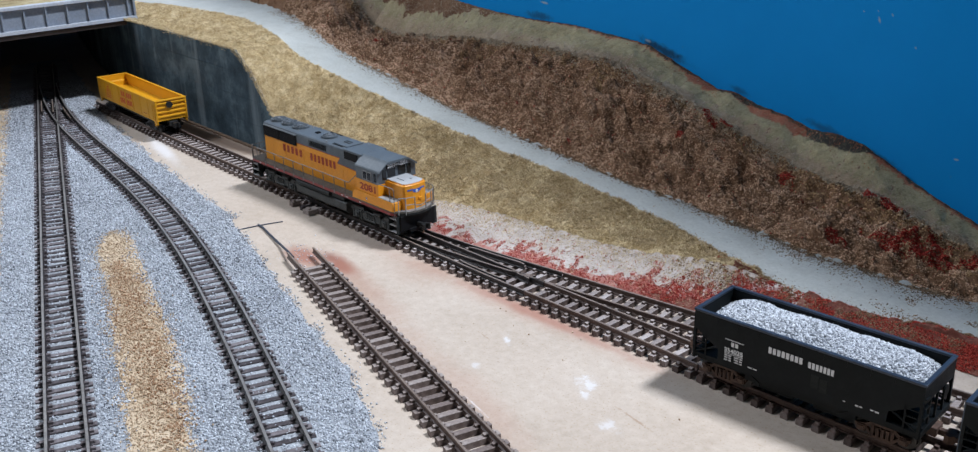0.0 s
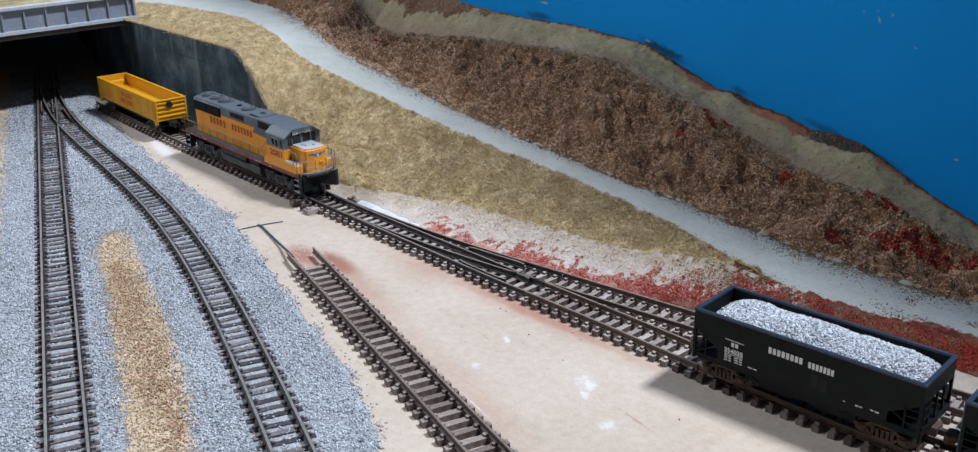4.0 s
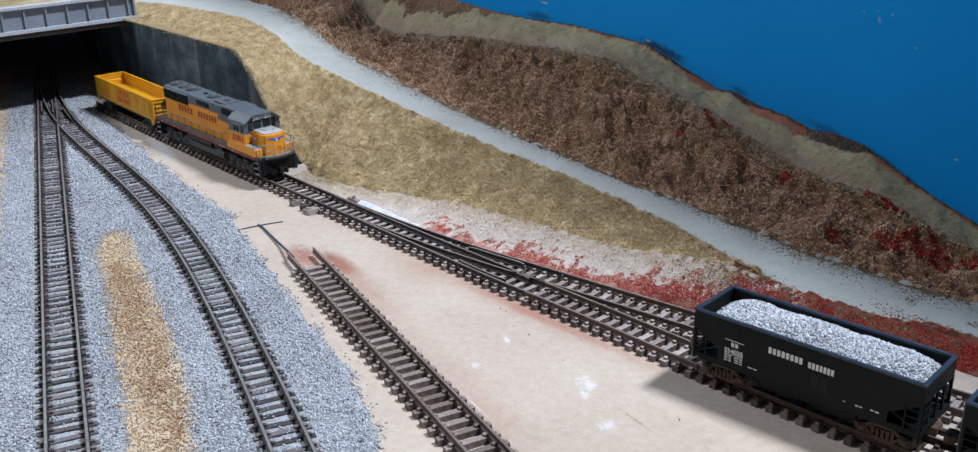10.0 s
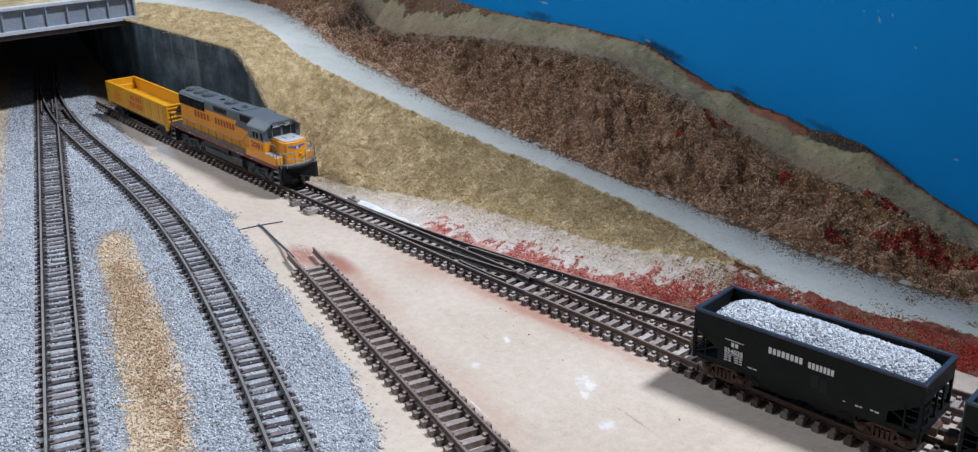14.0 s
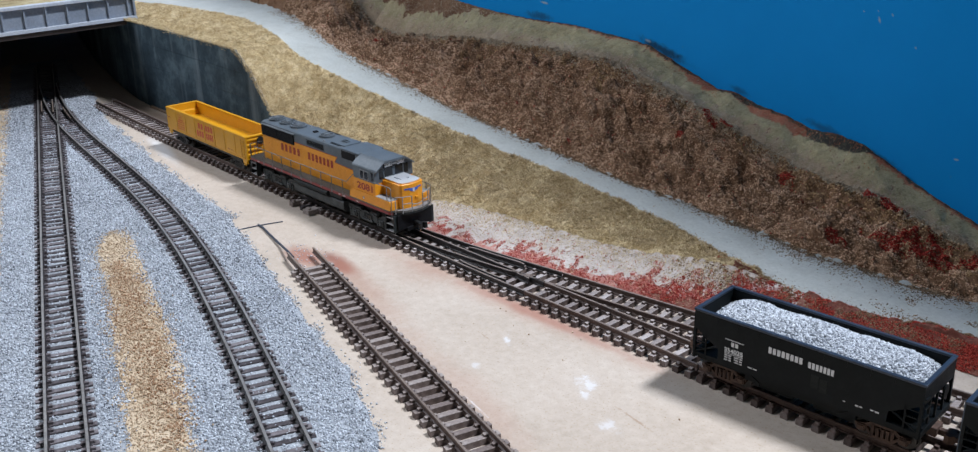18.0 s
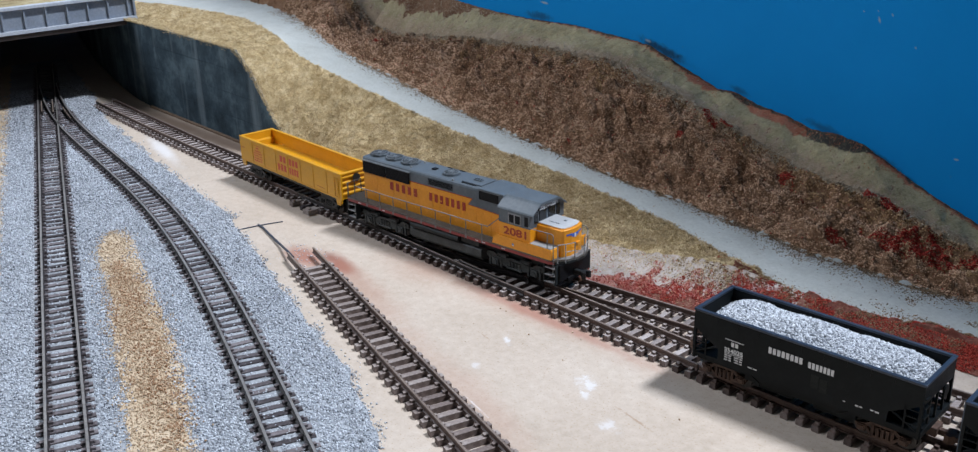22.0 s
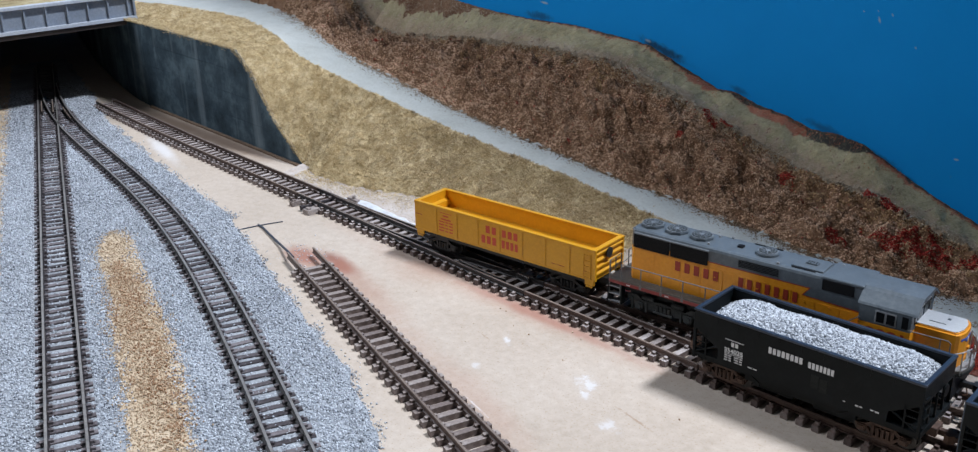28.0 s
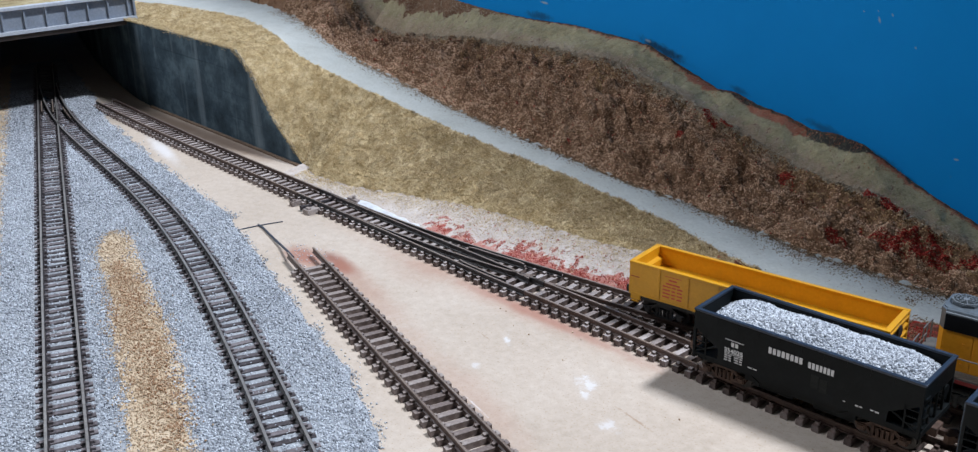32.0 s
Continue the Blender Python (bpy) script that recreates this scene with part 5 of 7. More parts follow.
M_WALK = surface("dull_walkway_grey", (0.07, 0.064, 0.056), (0.115, 0.105, 0.09), (0.18, 0.166, 0.145), 120, 1300, 0.65, relief=0.1)
M_NOSE_TOP = surface("pale_anti_glare_paint", (0.36, 0.37, 0.38), (0.42, 0.43, 0.44), (0.47, 0.48, 0.49), 90, 1300, 0.6, relief=0.08)
M_GRILLE = surface("black_grille", (0.003, 0.003, 0.004), (0.005, 0.005, 0.006), (0.008, 0.008, 0.009), 90, 1300, 0.6, relief=0.1, spec=0.2)
M_RED_TRIM = surface("red_stripe_paint", (0.18, 0.02, 0.02), (0.25, 0.03, 0.027), (0.32, 0.045, 0.04), 90, 1300, 0.45, relief=0.05, grime=(0.12, 0.05, 0.05), grime_amount=0.5)
M_LETTER = surface("dark_red_lettering", (0.28, 0.024, 0.012), (0.33, 0.034, 0.016), (0.37, 0.045, 0.022), 90, 1300, 0.55, relief=0.0)
M_GLETTER = surface("bright_red_lettering", (0.48, 0.045, 0.02), (0.55, 0.06, 0.025), (0.6, 0.08, 0.03), 90, 1300, 0.45, relief=0.0)
M_WLETTER = surface("white_lettering", (0.5, 0.5, 0.5), (0.6, 0.6, 0.6), (0.66, 0.66, 0.66), 150, 1500, 0.5, relief=0.0)
M_CHASSIS = surface("dark_chassis_plastic", (0.009, 0.012, 0.0125), (0.016, 0.02, 0.0205), (0.034, 0.04, 0.04), 120, 1500, 0.55, relief=0.15, grime=(0.06, 0.05, 0.04), grime_amount=0.3, spec=0.25)
M_TRUCK = surface("grey_truck_plastic", (0.022, 0.026, 0.027), (0.045, 0.051, 0.052), (0.09, 0.1, 0.1), 150, 1500, 0.55, relief=0.2, grime=(0.1, 0.085, 0.07), grime_amount=0.35, spec=0.3)
M_BLACK_PLASTIC = surface("black_plastic", (0.008, 0.008, 0.008), (0.014, 0.014, 0.014), (0.024, 0.023, 0.022), 120, 1500, 0.5, relief=0.1)
M_WHEEL = surface("blackened_wheel_metal", (0.02, 0.019, 0.018), (0.035, 0.032, 0.03), (0.06, 0.055, 0.05), 120, 1500, 0.4, metal=0.6, relief=0.1)
M_RUST = surface("rusty_brown_truck", (0.035, 0.018, 0.012), (0.065, 0.034, 0.022), (0.12, 0.065, 0.042), 150, 1500, 0.7, relief=0.2)
M_HAND = surface("grey_handrail", (0.1, 0.098, 0.095), (0.15, 0.147, 0.143), (0.23, 0.226, 0.22), 150, 1500, 0.5, relief=0.05)
M_HOPPER = surface("hopper_black_paint", (0.003, 0.0042, 0.0046), (0.005, 0.0066, 0.0072), (0.0085, 0.011, 0.0118), 70, 1000, 0.5, relief=0.05, grime=(0.016, 0.018, 0.018), grime_amount=0.35, spec=0.12)
M_SCUFF = surface("faded_black_paint", (0.007, 0.0085, 0.008), (0.0135, 0.0155, 0.0145), (0.026, 0.028, 0.026), 160, 1200, 0.6, relief=0.05, spec=0.12)
M_NAVY = surface("dusty_navy_paint", (0.022, 0.034, 0.05), (0.034, 0.05, 0.07), (0.055, 0.078, 0.105), 70, 1000, 0.5, relief=0.05)
M_HOPPER_RIM = surface("hopper_navy_edge", (0.009, 0.016, 0.03), (0.016, 0.026, 0.045), (0.04, 0.057, 0.085), 90, 1200, 0.42, relief=0.06)
M_LOAD = surface("stone_load", (0.14, 0.155, 0.175), (0.42, 0.445, 0.485), (0.66, 0.69, 0.735), 60, 900, 0.85, relief=0.2, island=0.75, spread=(0.1, 0.45, 0.8), spec=0.25)
M_BLUE = surface("blue_emblem", (0.03, 0.09, 0.35), (0.04, 0.11, 0.42), (0.06, 0.14, 0.46), 150, 1500, 0.4, relief=0.0)
M_COPPER = surface("copper_coupler_spring", (0.30, 0.15, 0.09), (0.38, 0.2, 0.13), (0.45, 0.25, 0.17), 150, 1500, 0.45, metal=0.5, relief=0.0)


def cab_glass():
    m, nt, p = nodes_of("smoky_cab_glass")
    p.inputs["Base Color"].default_value = (0.012, 0.013, 0.015, 1)
    p.inputs["Roughness"].default_value = 0.08
    p.inputs["Specular IOR Level"].default_value = 0.35
    return m


M_GLASS = cab_glass()


def mm_box(x0, x1, y0, y1, z0, z1, bevel=0.0, bm=None):
    own = bm is None
    bm = bmesh.new() if own else bm
    box(bm, x0 * MM, x1 * MM, y0 * MM, y1 * MM, z0 * MM, z1 * MM, bevel * MM)
    return bm


def lettering(text, x0, x1, z0, z1, y, material, parent, name="number", label=""):
    """Flat characters on a side that faces -y, fitted between x0..x1 and z0..z1 (millimetres)."""
    cu = bpy.data.curves.new("characters", "FONT")
    cu.body, cu.size, cu.extrude, cu.offset = text, 1.0, 0.0, 0.03
    ob = bpy.data.objects.new("characters", cu)
    scene.collection.objects.link(ob)
    bpy.context.view_layer.update()
    me = bpy.data.meshes.new_from_object(ob.evaluated_get(bpy.context.evaluated_depsgraph_get()))
    bpy.data.objects.remove(ob)
    co = np.empty(len(me.vertices) * 3)
    me.vertices.foreach_get("co", co)
    co = co.reshape(-1, 3)
    lo, hi = co.min(0), co.max(0)
    out = np.zeros_like(co)
    out[:, 0] = x0 + (co[:, 0] - lo[0]) / (hi[0] - lo[0]) * (x1 - x0)
    out[:, 1] = y
    out[:, 2] = z0 + (co[:, 1] - lo[1]) / (hi[1] - lo[1]) * (z1 - z0)
    me.vertices.foreach_set("co", (out * MM).reshape(-1))
    me.materials.clear()
    me.materials.append(material)
    me.update()
    me.name = name
    o = new(name, me)
    o.parent = parent
    if label:
        o["label"] = label
    return o


def bars(words, x0, x1, z0, z1, y, material, parent, name="lettering", label="", fill=0.84, slope=0.0):
    """A row of plain upright bars, one a character, with a gap between words."""
    total = sum(words) + 1.3 * (len(words) - 1)
    step = (x1 - x0) / total
    x = x0
    for w in words:
        for _ in range(w):
            c, half = x + step / 2, step * fill / 2
            part(name, mm_box(c - half, c + half, y - 0.03, y + 0.03, z0, z1), material, parent, label)
            x += step
        x += 1.3 * step


def line_bars(rows, y, material, parent, name, label):
    bm = bmesh.new()
    for x0, x1, z0, z1 in rows:
        box(bm, x0 * MM, x1 * MM, (y - 0.03) * MM, (y + 0.03) * MM, z0 * MM, z1 * MM)
    return part(name, bm, material, parent, label)


# ---------------------------------------------------------------- running gear
def wheel_mesh(radius, gauge=4.3):
    bm = bmesh.new()
    for s in (-1, 1):
        cyl(bm, (0, s * (gauge + 0.55) * MM, 0), (0, 1, 0), radius * MM, 1.2 * MM, 24)
        cyl(bm, (0, s * (gauge - 0.25) * MM, 0), (0, 1, 0), (radius + 0.55) * MM, 0.4 * MM, 24)
        cyl(bm, (0, s * (gauge + 1.2) * MM, 0), (0, 1, 0), radius * 0.45 * MM, 0.35 * MM, 12)
    cyl(bm, (0, 0, 0), (0, 1, 0), 0.6 * MM, 2 * gauge * MM, 10)
    me = bpy.data.meshes.new("wheelset")
    bmesh.ops.recalc_face_normals(bm, faces=bm.faces)
    bm.to_mesh(me)
    bm.free()
    me.materials.append(M_WHEEL)
    return me


ROLLING = []              # wheelsets that turn: object, wheel radius, which car


def add_wheels(truck, xs, radius, mesh, car):
    for x in xs:
        ob = new("wheelset", mesh)
        ob.parent = truck
        ob.matrix_basis = pose(x * MM, 0, (4.0 + radius) * MM)
        ROLLING.append((ob, x * MM, radius * MM, car))


def loco_side(bm, y):
    """One side frame of a locomotive truck: arched beam, axle boxes, springs and brake gear."""
    s = -1 if y < 0 else 1
    y0, y1 = sorted((y, y + s * 1.0))
    prism(bm, [(a * MM, b * MM) for a, b in ((-13, 9.0), (-12.4, 10.4), (-9.6, 10.6), (-7.6, 9.2), (-4.6, 8.9), (-3, 9.6), (3, 9.6), (4.6, 8.9), (7.6, 9.2), (9.6, 10.6), (12.4, 10.4), (13, 9.0),
                                              (12.4, 8.4), (9.8, 8.0), (7.4, 7.4), (4.6, 6.4), (-4.6, 6.4), (-7.4, 7.4), (-9.8, 8.0), (-12.4, 8.4))], y0 * MM, y1 * MM)
    for x in (-8.6, 8.6):
        mm_box(x - 1.5, x + 1.5, *sorted((y + s * 0.2, y + s * 1.5)), 5.9, 8.6, 0.25, bm)
        cyl(bm, (x * MM, (y + s * 1.6) * MM, 7.2 * MM), (0, 1, 0), 0.95 * MM, 0.5 * MM, 12)
        mm_box(x - 2.9, x - 2.1, *sorted((y + s * 0.6, y + s * 1.3)), 5.4, 9.6, 0.15, bm)
        mm_box(x + 2.1, x + 2.9, *sorted((y + s * 0.6, y + s * 1.3)), 5.4, 9.6, 0.15, bm)
    for x in (-2.1, -0.7, 0.7, 2.1):
        cyl(bm, (x * MM, (y + s * 1.0) * MM, 8.0 * MM), (0, 0, 1), 0.55 * MM, 1.8 * MM, 8)
    mm_box(-3.4, 3.4, *sorted((y + s * 0.7, y + s * 1.6)), 6.1, 7.0, 0.2, bm)
    cyl(bm, (-5.2 * MM, (y + s * 1.3) * MM, 10.6 * MM), (1, 0, 0), 0.75 * MM, 4.2 * MM, 10)
    cyl(bm, (5.2 * MM, (y + s * 1.3) * MM, 10.6 * MM), (1, 0, 0), 0.75 * MM, 4.2 * MM, 10)
    tube(bm, [(-6 * MM, (y + s * 1.5) * MM, 9.4 * MM), (0, (y + s * 1.7) * MM, 10.3 * MM), (6 * MM, (y + s * 1.5) * MM, 9.4 * MM)], 0.2 * MM)


def car_side(bm, y, wb):
    """One cast side frame of a freight truck, with its windows, springs and journal boxes."""
    s = -1 if y < 0 else 1
    y0, y1 = sorted((y, y + s * 0.9))
    h = wb / 2
    prism(bm, [(a * MM, b * MM) for a, b in ((-h - 1.6, 7.5), (-h + 1.0, 8.0), (-2.4, 9.3), (2.4, 9.3), (h - 1.0, 8.0), (h + 1.6, 7.5), (h + 1.6, 6.7), (h - 1.2, 6.9), (2.6, 8.2), (-2.6, 8.2), (-h + 1.2, 6.9), (-h - 1.6, 6.7))], y0 * MM, y1 * MM)
    prism(bm, [(a * MM, b * MM) for a, b in ((-h + 0.6, 6.9), (-h + 1.4, 6.9), (-2.2, 5.4), (2.2, 5.4), (h - 1.4, 6.9), (h - 0.6, 6.9), (2.8, 4.8), (-2.8, 4.8))], y0 * MM, y1 * MM)
    for a, b in ((-2.9, -2.1), (2.1, 2.9)):
        mm_box(a, b, y0, y1, 5.2, 8.6, 0.1, bm)
    for x in (-1.3, 0, 1.3):
        cyl(bm, (x * MM, (y + s * 0.5) * MM, 6.6 * MM), (0, 0, 1), 0.5 * MM, 2.4 * MM, 8)
    for x in (-h, h):
        mm_box(x - 1.15, x + 1.15, *sorted((y + s * 0.1, y + s * 1.25)), 5.7, 7.6, 0.2, bm)
        prism(bm, [((x + a) * MM, b * MM) for a, b in ((-0.8, 5.9), (0.8, 5.9), (0.8, 7.2), (-0.8, 7.2))], (y + s * 1.25) * MM, (y + s * 1.5) * MM)


def knuckle(bm, x, d):
    """A knuckle coupler that points along d from x."""
    mm_box(*sorted((x - d * 1.5, x + d * 2.4)), -0.75, 0.75, 8.2, 9.7, 0.15, bm)
    prism(bm, [((x + d * a) * MM, b * MM) for a, b in ((2.2, -1.0), (3.4, -1.9), (4.6, -1.6), (4.2, -0.9), (3.5, -0.7), (3.3, 0.2), (4.3, 0.6), (4.7, 1.3), (3.6, 1.8), (2.2, 1.0))], 7.8 * MM, 10.0 * MM, axis="z")


# ---------------------------------------------------------------- locomotive
def build_loco():
    t = thing("diesel_locomotive", "yellow and grey model diesel locomotive with red lettering and handrails", "locomotive")
    P = lambda name, bm, m, label="", parent=None, smooth=False: part(name, bm, m, parent or t, label, smooth)
    # frame and walkway
    bm = bmesh.new()
    prism(bm, [(a * MM, b * MM) for a, b in ((-51.5, -8.6), (-50.5, -9.6), (48.5, -9.6), (50.5, -8.8), (53.6, -5.5), (54.8, -1.8), (54.8, 1.8), (53.6, 5.5), (50.5, 8.8), (48.5, 9.6), (-50.5, 9.6), (-51.5, 8.6))], 14.5 * MM, 15.1 * MM, axis="z")
    P("walkway", bm, M_WALK, "worn grey walkway and end platforms")
    bm = bmesh.new()
    prism(bm, [(a * MM, b * MM) for a, b in ((-51.7, -8.7), (-50.6, -9.75), (48.6, -9.75), (50.7, -8.9), (50.7, 8.9), (48.6, 9.75), (-50.6, 9.75), (-51.7, 8.7))], 13.5 * MM, 14.48 * MM, axis="z")
    P("sill_stripe", bm, M_RED_TRIM, "dull red sill stripe")
    bm = bmesh.new()
    prism(bm, [(a * MM, b * MM) for a, b in ((50.72, -8.85), (53.7, -5.6), (54.9, -1.9), (54.9, 1.9), (53.7, 5.6), (50.72, 8.85))], 13.7 * MM, 14.48 * MM, axis="z")
    P("front_sill", bm, M_CHASSIS, "dark edge below the front platform")
    P("underframe", mm_box(-49, 49, -6.5, 6.5, 10.5, 13.4), M_CHASSIS)
    # hood: yellow sides, grey top
    bm = bmesh.new()
    prism(bm, [(a * MM, b * MM) for a, b in ((-46.0, -4.5), (-44.6, -6.0), (26.6, -6.0), (26.6, 6.0), (-44.6, 6.0), (-46.0, 4.5))], 15.1 * MM, 27.42 * MM, axis="z")
    P("hood", bm, M_YELLOW, "yellow engine hood with bevelled rear corners")
    P("hood_stripe", mm_box(-19.0, 26.4, -6.04, 6.04, 27.1, 27.42), M_LETTER, "thin red stripe under the grey band")
    bm = bmesh.new()
    prism(bm, [(a * MM, b * MM) for a, b in ((-6.05, 27.42), (-6.05, 30.7), (-5.75, 31.35), (-5.0, 31.6), (5.0, 31.6), (5.75, 31.35), (6.05, 30.7), (6.05, 27.42))], -44.6 * MM, 26.6 * MM, axis="x")
    prism(bm, [(a * MM, b * MM) for a, b in ((-46.05, -4.5), (-44.6, -6.05), (-44.6, 6.05), (-46.05, 4.5))], 25.9 * MM, 31.3 * MM, axis="z")
    prism(bm, [(a * MM, b * MM) for a, b in ((-45.6, -4.2), (-44.6, -5.0), (-44.6, 5.0), (-45.6, 4.2))], 31.3 * MM, 31.6 * MM, axis="z")
    P("hood_roof", bm, M_GREY, "grey hood roof and upper sides")
    # the grey band drops lower ahead of the lettering
    bm = bmesh.new()
    prism(bm, [(a * MM, b * MM) for a, b in ((12.2, 27.45), (10.2, 24.8), (26.9, 24.2), (26.9, 27.45))], -6.09 * MM, 6.09 * MM)
    P("band_step", bm, M_GREY)
    bm = bmesh.new()
    prism(bm, [(a * MM, b * MM) for a, b in ((11.8, 27.2), (9.8, 24.7), (26.9, 23.9), (26.9, 24.2), (10.3, 24.85), (12.1, 27.2))], -6.1 * MM, 6.1 * MM)
    P("hood_stripe", bm, M_LETTER, "thin red stripe under the grey band")
    # radiator boxes
    for a, b in ((-44.5, -32.2), (-31.7, -19.3)):
        for s in (-1, 1):
            y0, y1 = sorted((s * 5.9, s * 6.5))
            g = P("radiator_grille", mm_box(a, b, y0, y1, 25.9, 30.3, 0.12), M_GRILLE, "black radiator grille")
            bmx = bmesh.new()
            for k in range(9):
                z = 26.3 + k * 0.45
                mm_box(a + 0.5, b - 0.5, *sorted((s * 6.48, s * 6.58)), z, z + 0.18, 0, bmx)
            part("grille_slats", bmx, M_GRILLE, g)
    P("radiator_frame", mm_box(-44.6, -19.0, -6.45, 6.45, 30.3, 30.8, 0.12), M_FAN, "pale edge over the radiators")
    for k in range(5):
        for s in (-1, 1):
            P("louvre", mm_box(-9.6, 2.6, *sorted((s * 6.03, s * 6.25)), 28.3 + k * 0.46, 28.47 + k * 0.46), M_GRILLE, "dark louvre slat")
    P("blower_intake", mm_box(15.3, 24.2, -6.3, 6.3, 27.9, 31.0, 0.15), M_GRILLE, "black intake screen")
    P("blower_hood", mm_box(14.9, 26.6, -6.35, 6.35, 31.0, 31.9, 0.3), M_GREY)
    # raised doors along the hood
    edges = (-44.4, -37, -28, -21, -14, -7, 0, 7, 14, 21, 26.2)
    for x0, x1 in zip(edges, edges[1:]):
        for s in (-1, 1):
            P("hood_door", mm_box(x0 + 0.2, x1 - 0.2, *sorted((s * 5.9, s * 6.08)), 15.5, 25.5 if x1 < 8 else 23.5, 0.06), M_YELLOW)
    bm = bmesh.new()
    for x in (-39.6, -33.4, -24.2, -16.9, -10.8, -3.4, 3.8, 10.4, 17.6):
        for z in (17.2, 22.8):
            mm_box(x, x + 0.5, -6.34, -6.0, z, z + 0.25, 0, bm)
    P("door_latches", bm, M_YELLOW)
    # roof fans
    for x, r, z in ((-41.6, 3.75, 31.6), (-33.2, 3.75, 31.6), (-24.8, 3.75, 31.6), (-3.6, 3.3, 31.6)):
        bm = bmesh.new()
        cyl(bm, (x * MM, 0.2 * MM, (z + 0.35) * MM), (0, 0, 1), r * MM, 0.75 * MM, 8 if x < -20 else 26)
        ob = P("roof_fan", bm, M_GREY, "raised round cooling fan")
        bm = bmesh.new()
        cyl(bm, (x * MM, 0.2 * MM, (z + 0.86) * MM), (0, 0, 1), (r - 0.35) * MM, 0.3 * MM, 26)
        part("fan_ring", bm, M_FAN, ob)
        bm = bmesh.new()
        cyl(bm, (x * MM, 0.2 * MM, (z + 1.03) * MM), (0, 0, 1), (r - 0.75) * MM, 0.06 * MM, 26)
        part("fan_screen", bm, M_CHASSIS, ob)
        bm = bmesh.new()
        for k in range(10):
            a = math.pi * 2 * k / 10
            tube(bm, [((x + math.cos(a) * 0.7) * MM, (0.2 + math.sin(a) * 0.7) * MM, (z + 1.08) * MM), ((x + math.cos(a) * (r - 0.6)) * MM, (0.2 + math.sin(a) * (r - 0.6)) * MM, (z + 1.08) * MM)], 0.13 * MM, 4)
        for q in (1.5, 2.4):
            pts = [((x + math.cos(2 * math.pi * k / 20) * q * r / 3.75) * MM, (0.2 + math.sin(2 * math.pi * k / 20) * q * r / 3.75) * MM, (z + 1.08) * MM) for k in range(21)]
            tube(bm, pts, 0.12 * MM, 4)
        cyl(bm, (x * MM, 0.2 * MM, (z + 1.1) * MM), (0, 0, 1), 0.8 * MM, 0.16 * MM, 12)
        part("fan_guard", bm, M_FAN, ob)
    P("roof_hatch", mm_box(5.2, 14.4, -3.9, 3.9, 31.55, 32.05, 0.15), M_GREY)
    P("exhaust_stack", mm_box(8.2, 11.6, -1.0, 1.0, 32.05, 32.5, 0.12), M_GREY)
    bm = bmesh.new()
    for k in range(4):
        mm_box(8.6 + k * 0.75, 8.95 + k * 0.75, -0.7, 0.7, 32.45, 32.56, 0, bm)
    P("exhaust_grid", bm, M_GRILLE)
    P("roof_vent", mm_box(-13.0, -11.2, -0.6, 1.3, 31.6, 32.1, 0.1), M_GRILLE, "small black roof vent")
    P("roof_slot", mm_box(-9.8, -1.0, 4.6, 5.2, 31.58, 31.75), M_GRILLE, "black roof slot")
    P("roof_slot", mm_box(5.6, 12.5, -4.7, -4.2, 31.58, 31.75), M_GRILLE, "black roof slot")
    for x, y in ((-20.5, 3.6), (-20.5, -3.6), (-16.8, 4.9), (1.8, -4.9), (13.6, 4.6), (17, 4.6)):
        P("lifting_lug", mm_box(x - 0.35, x + 0.35, y - 0.25, y + 0.25, 31.55, 32.15, 0.1), M_DECK)
    # cab
    cab = P("cab", mm_box(27.0, 40.6, -9.2, 9.2, 15.1, 23.5, 0.25), M_YELLOW, "yellow lower cab")
    bm = bmesh.new()
    prism(bm, [(a * MM, b * MM) for a, b in ((-9.2, 23.5), (-9.2, 28.5), (-8.9, 28.9), (-5.6, 31.2), (-4.6, 31.7), (4.6, 31.7), (5.6, 31.2), (8.9, 28.9), (9.2, 28.5), (9.2, 23.5))], 27.0 * MM, 40.6 * MM, axis="x")
    P("cab_top", bm, M_GREY, "grey upper cab with sloped roof sides", cab)
    bm = bmesh.new()
    prism(bm, [(a * MM, b * MM) for a, b in ((-9.35, 28.35), (-9.0, 28.9), (-5.7, 31.35), (-4.6, 31.9), (4.6, 31.9), (5.7, 31.35), (9.0, 28.9), (9.35, 28.35), (9.15, 28.2), (5.5, 30.9), (-5.5, 30.9), (-9.15, 28.2))], 26.4 * MM, 41.9 * MM, axis="x")
    P("cab_roof", bm, M_GREY, "", cab)
    for s in (-1, 1):
        y = s * 9.22
        w = P("side_window", mm_box(31.2, 36.8, *sorted((y - s * 0.1, y + s * 0.12)), 23.9, 27.6, 0.1), M_DECK, "pale window frame", cab)
        bm = bmesh.new()
        mm_box(31.6, 33.7, *sorted((y, y + s * 0.18)), 24.3, 27.2, 0, bm)
        mm_box(34.3, 36.4, *sorted((y, y + s * 0.18)), 24.3, 27.2, 0, bm)
        P("cab_pane", bm, M_GLASS, "dark glass", cab)
        P("quarter_window", mm_box(38.2, 39.8, *sorted((y - s * 0.1, y + s * 0.08)), 24.2, 27.6, 0.1), M_GLASS, "dark glass", cab)
    P("windscreen", mm_box(40.55, 40.8, -6.9, -4.9, 24.9, 28.8, 0.1), M_GLASS, "dark windscreen pane", cab)
    P("windscreen", mm_box(40.55, 40.8, 4.9, 6.9, 24.9, 28.8, 0.1), M_GLASS, "dark windscreen pane", cab)
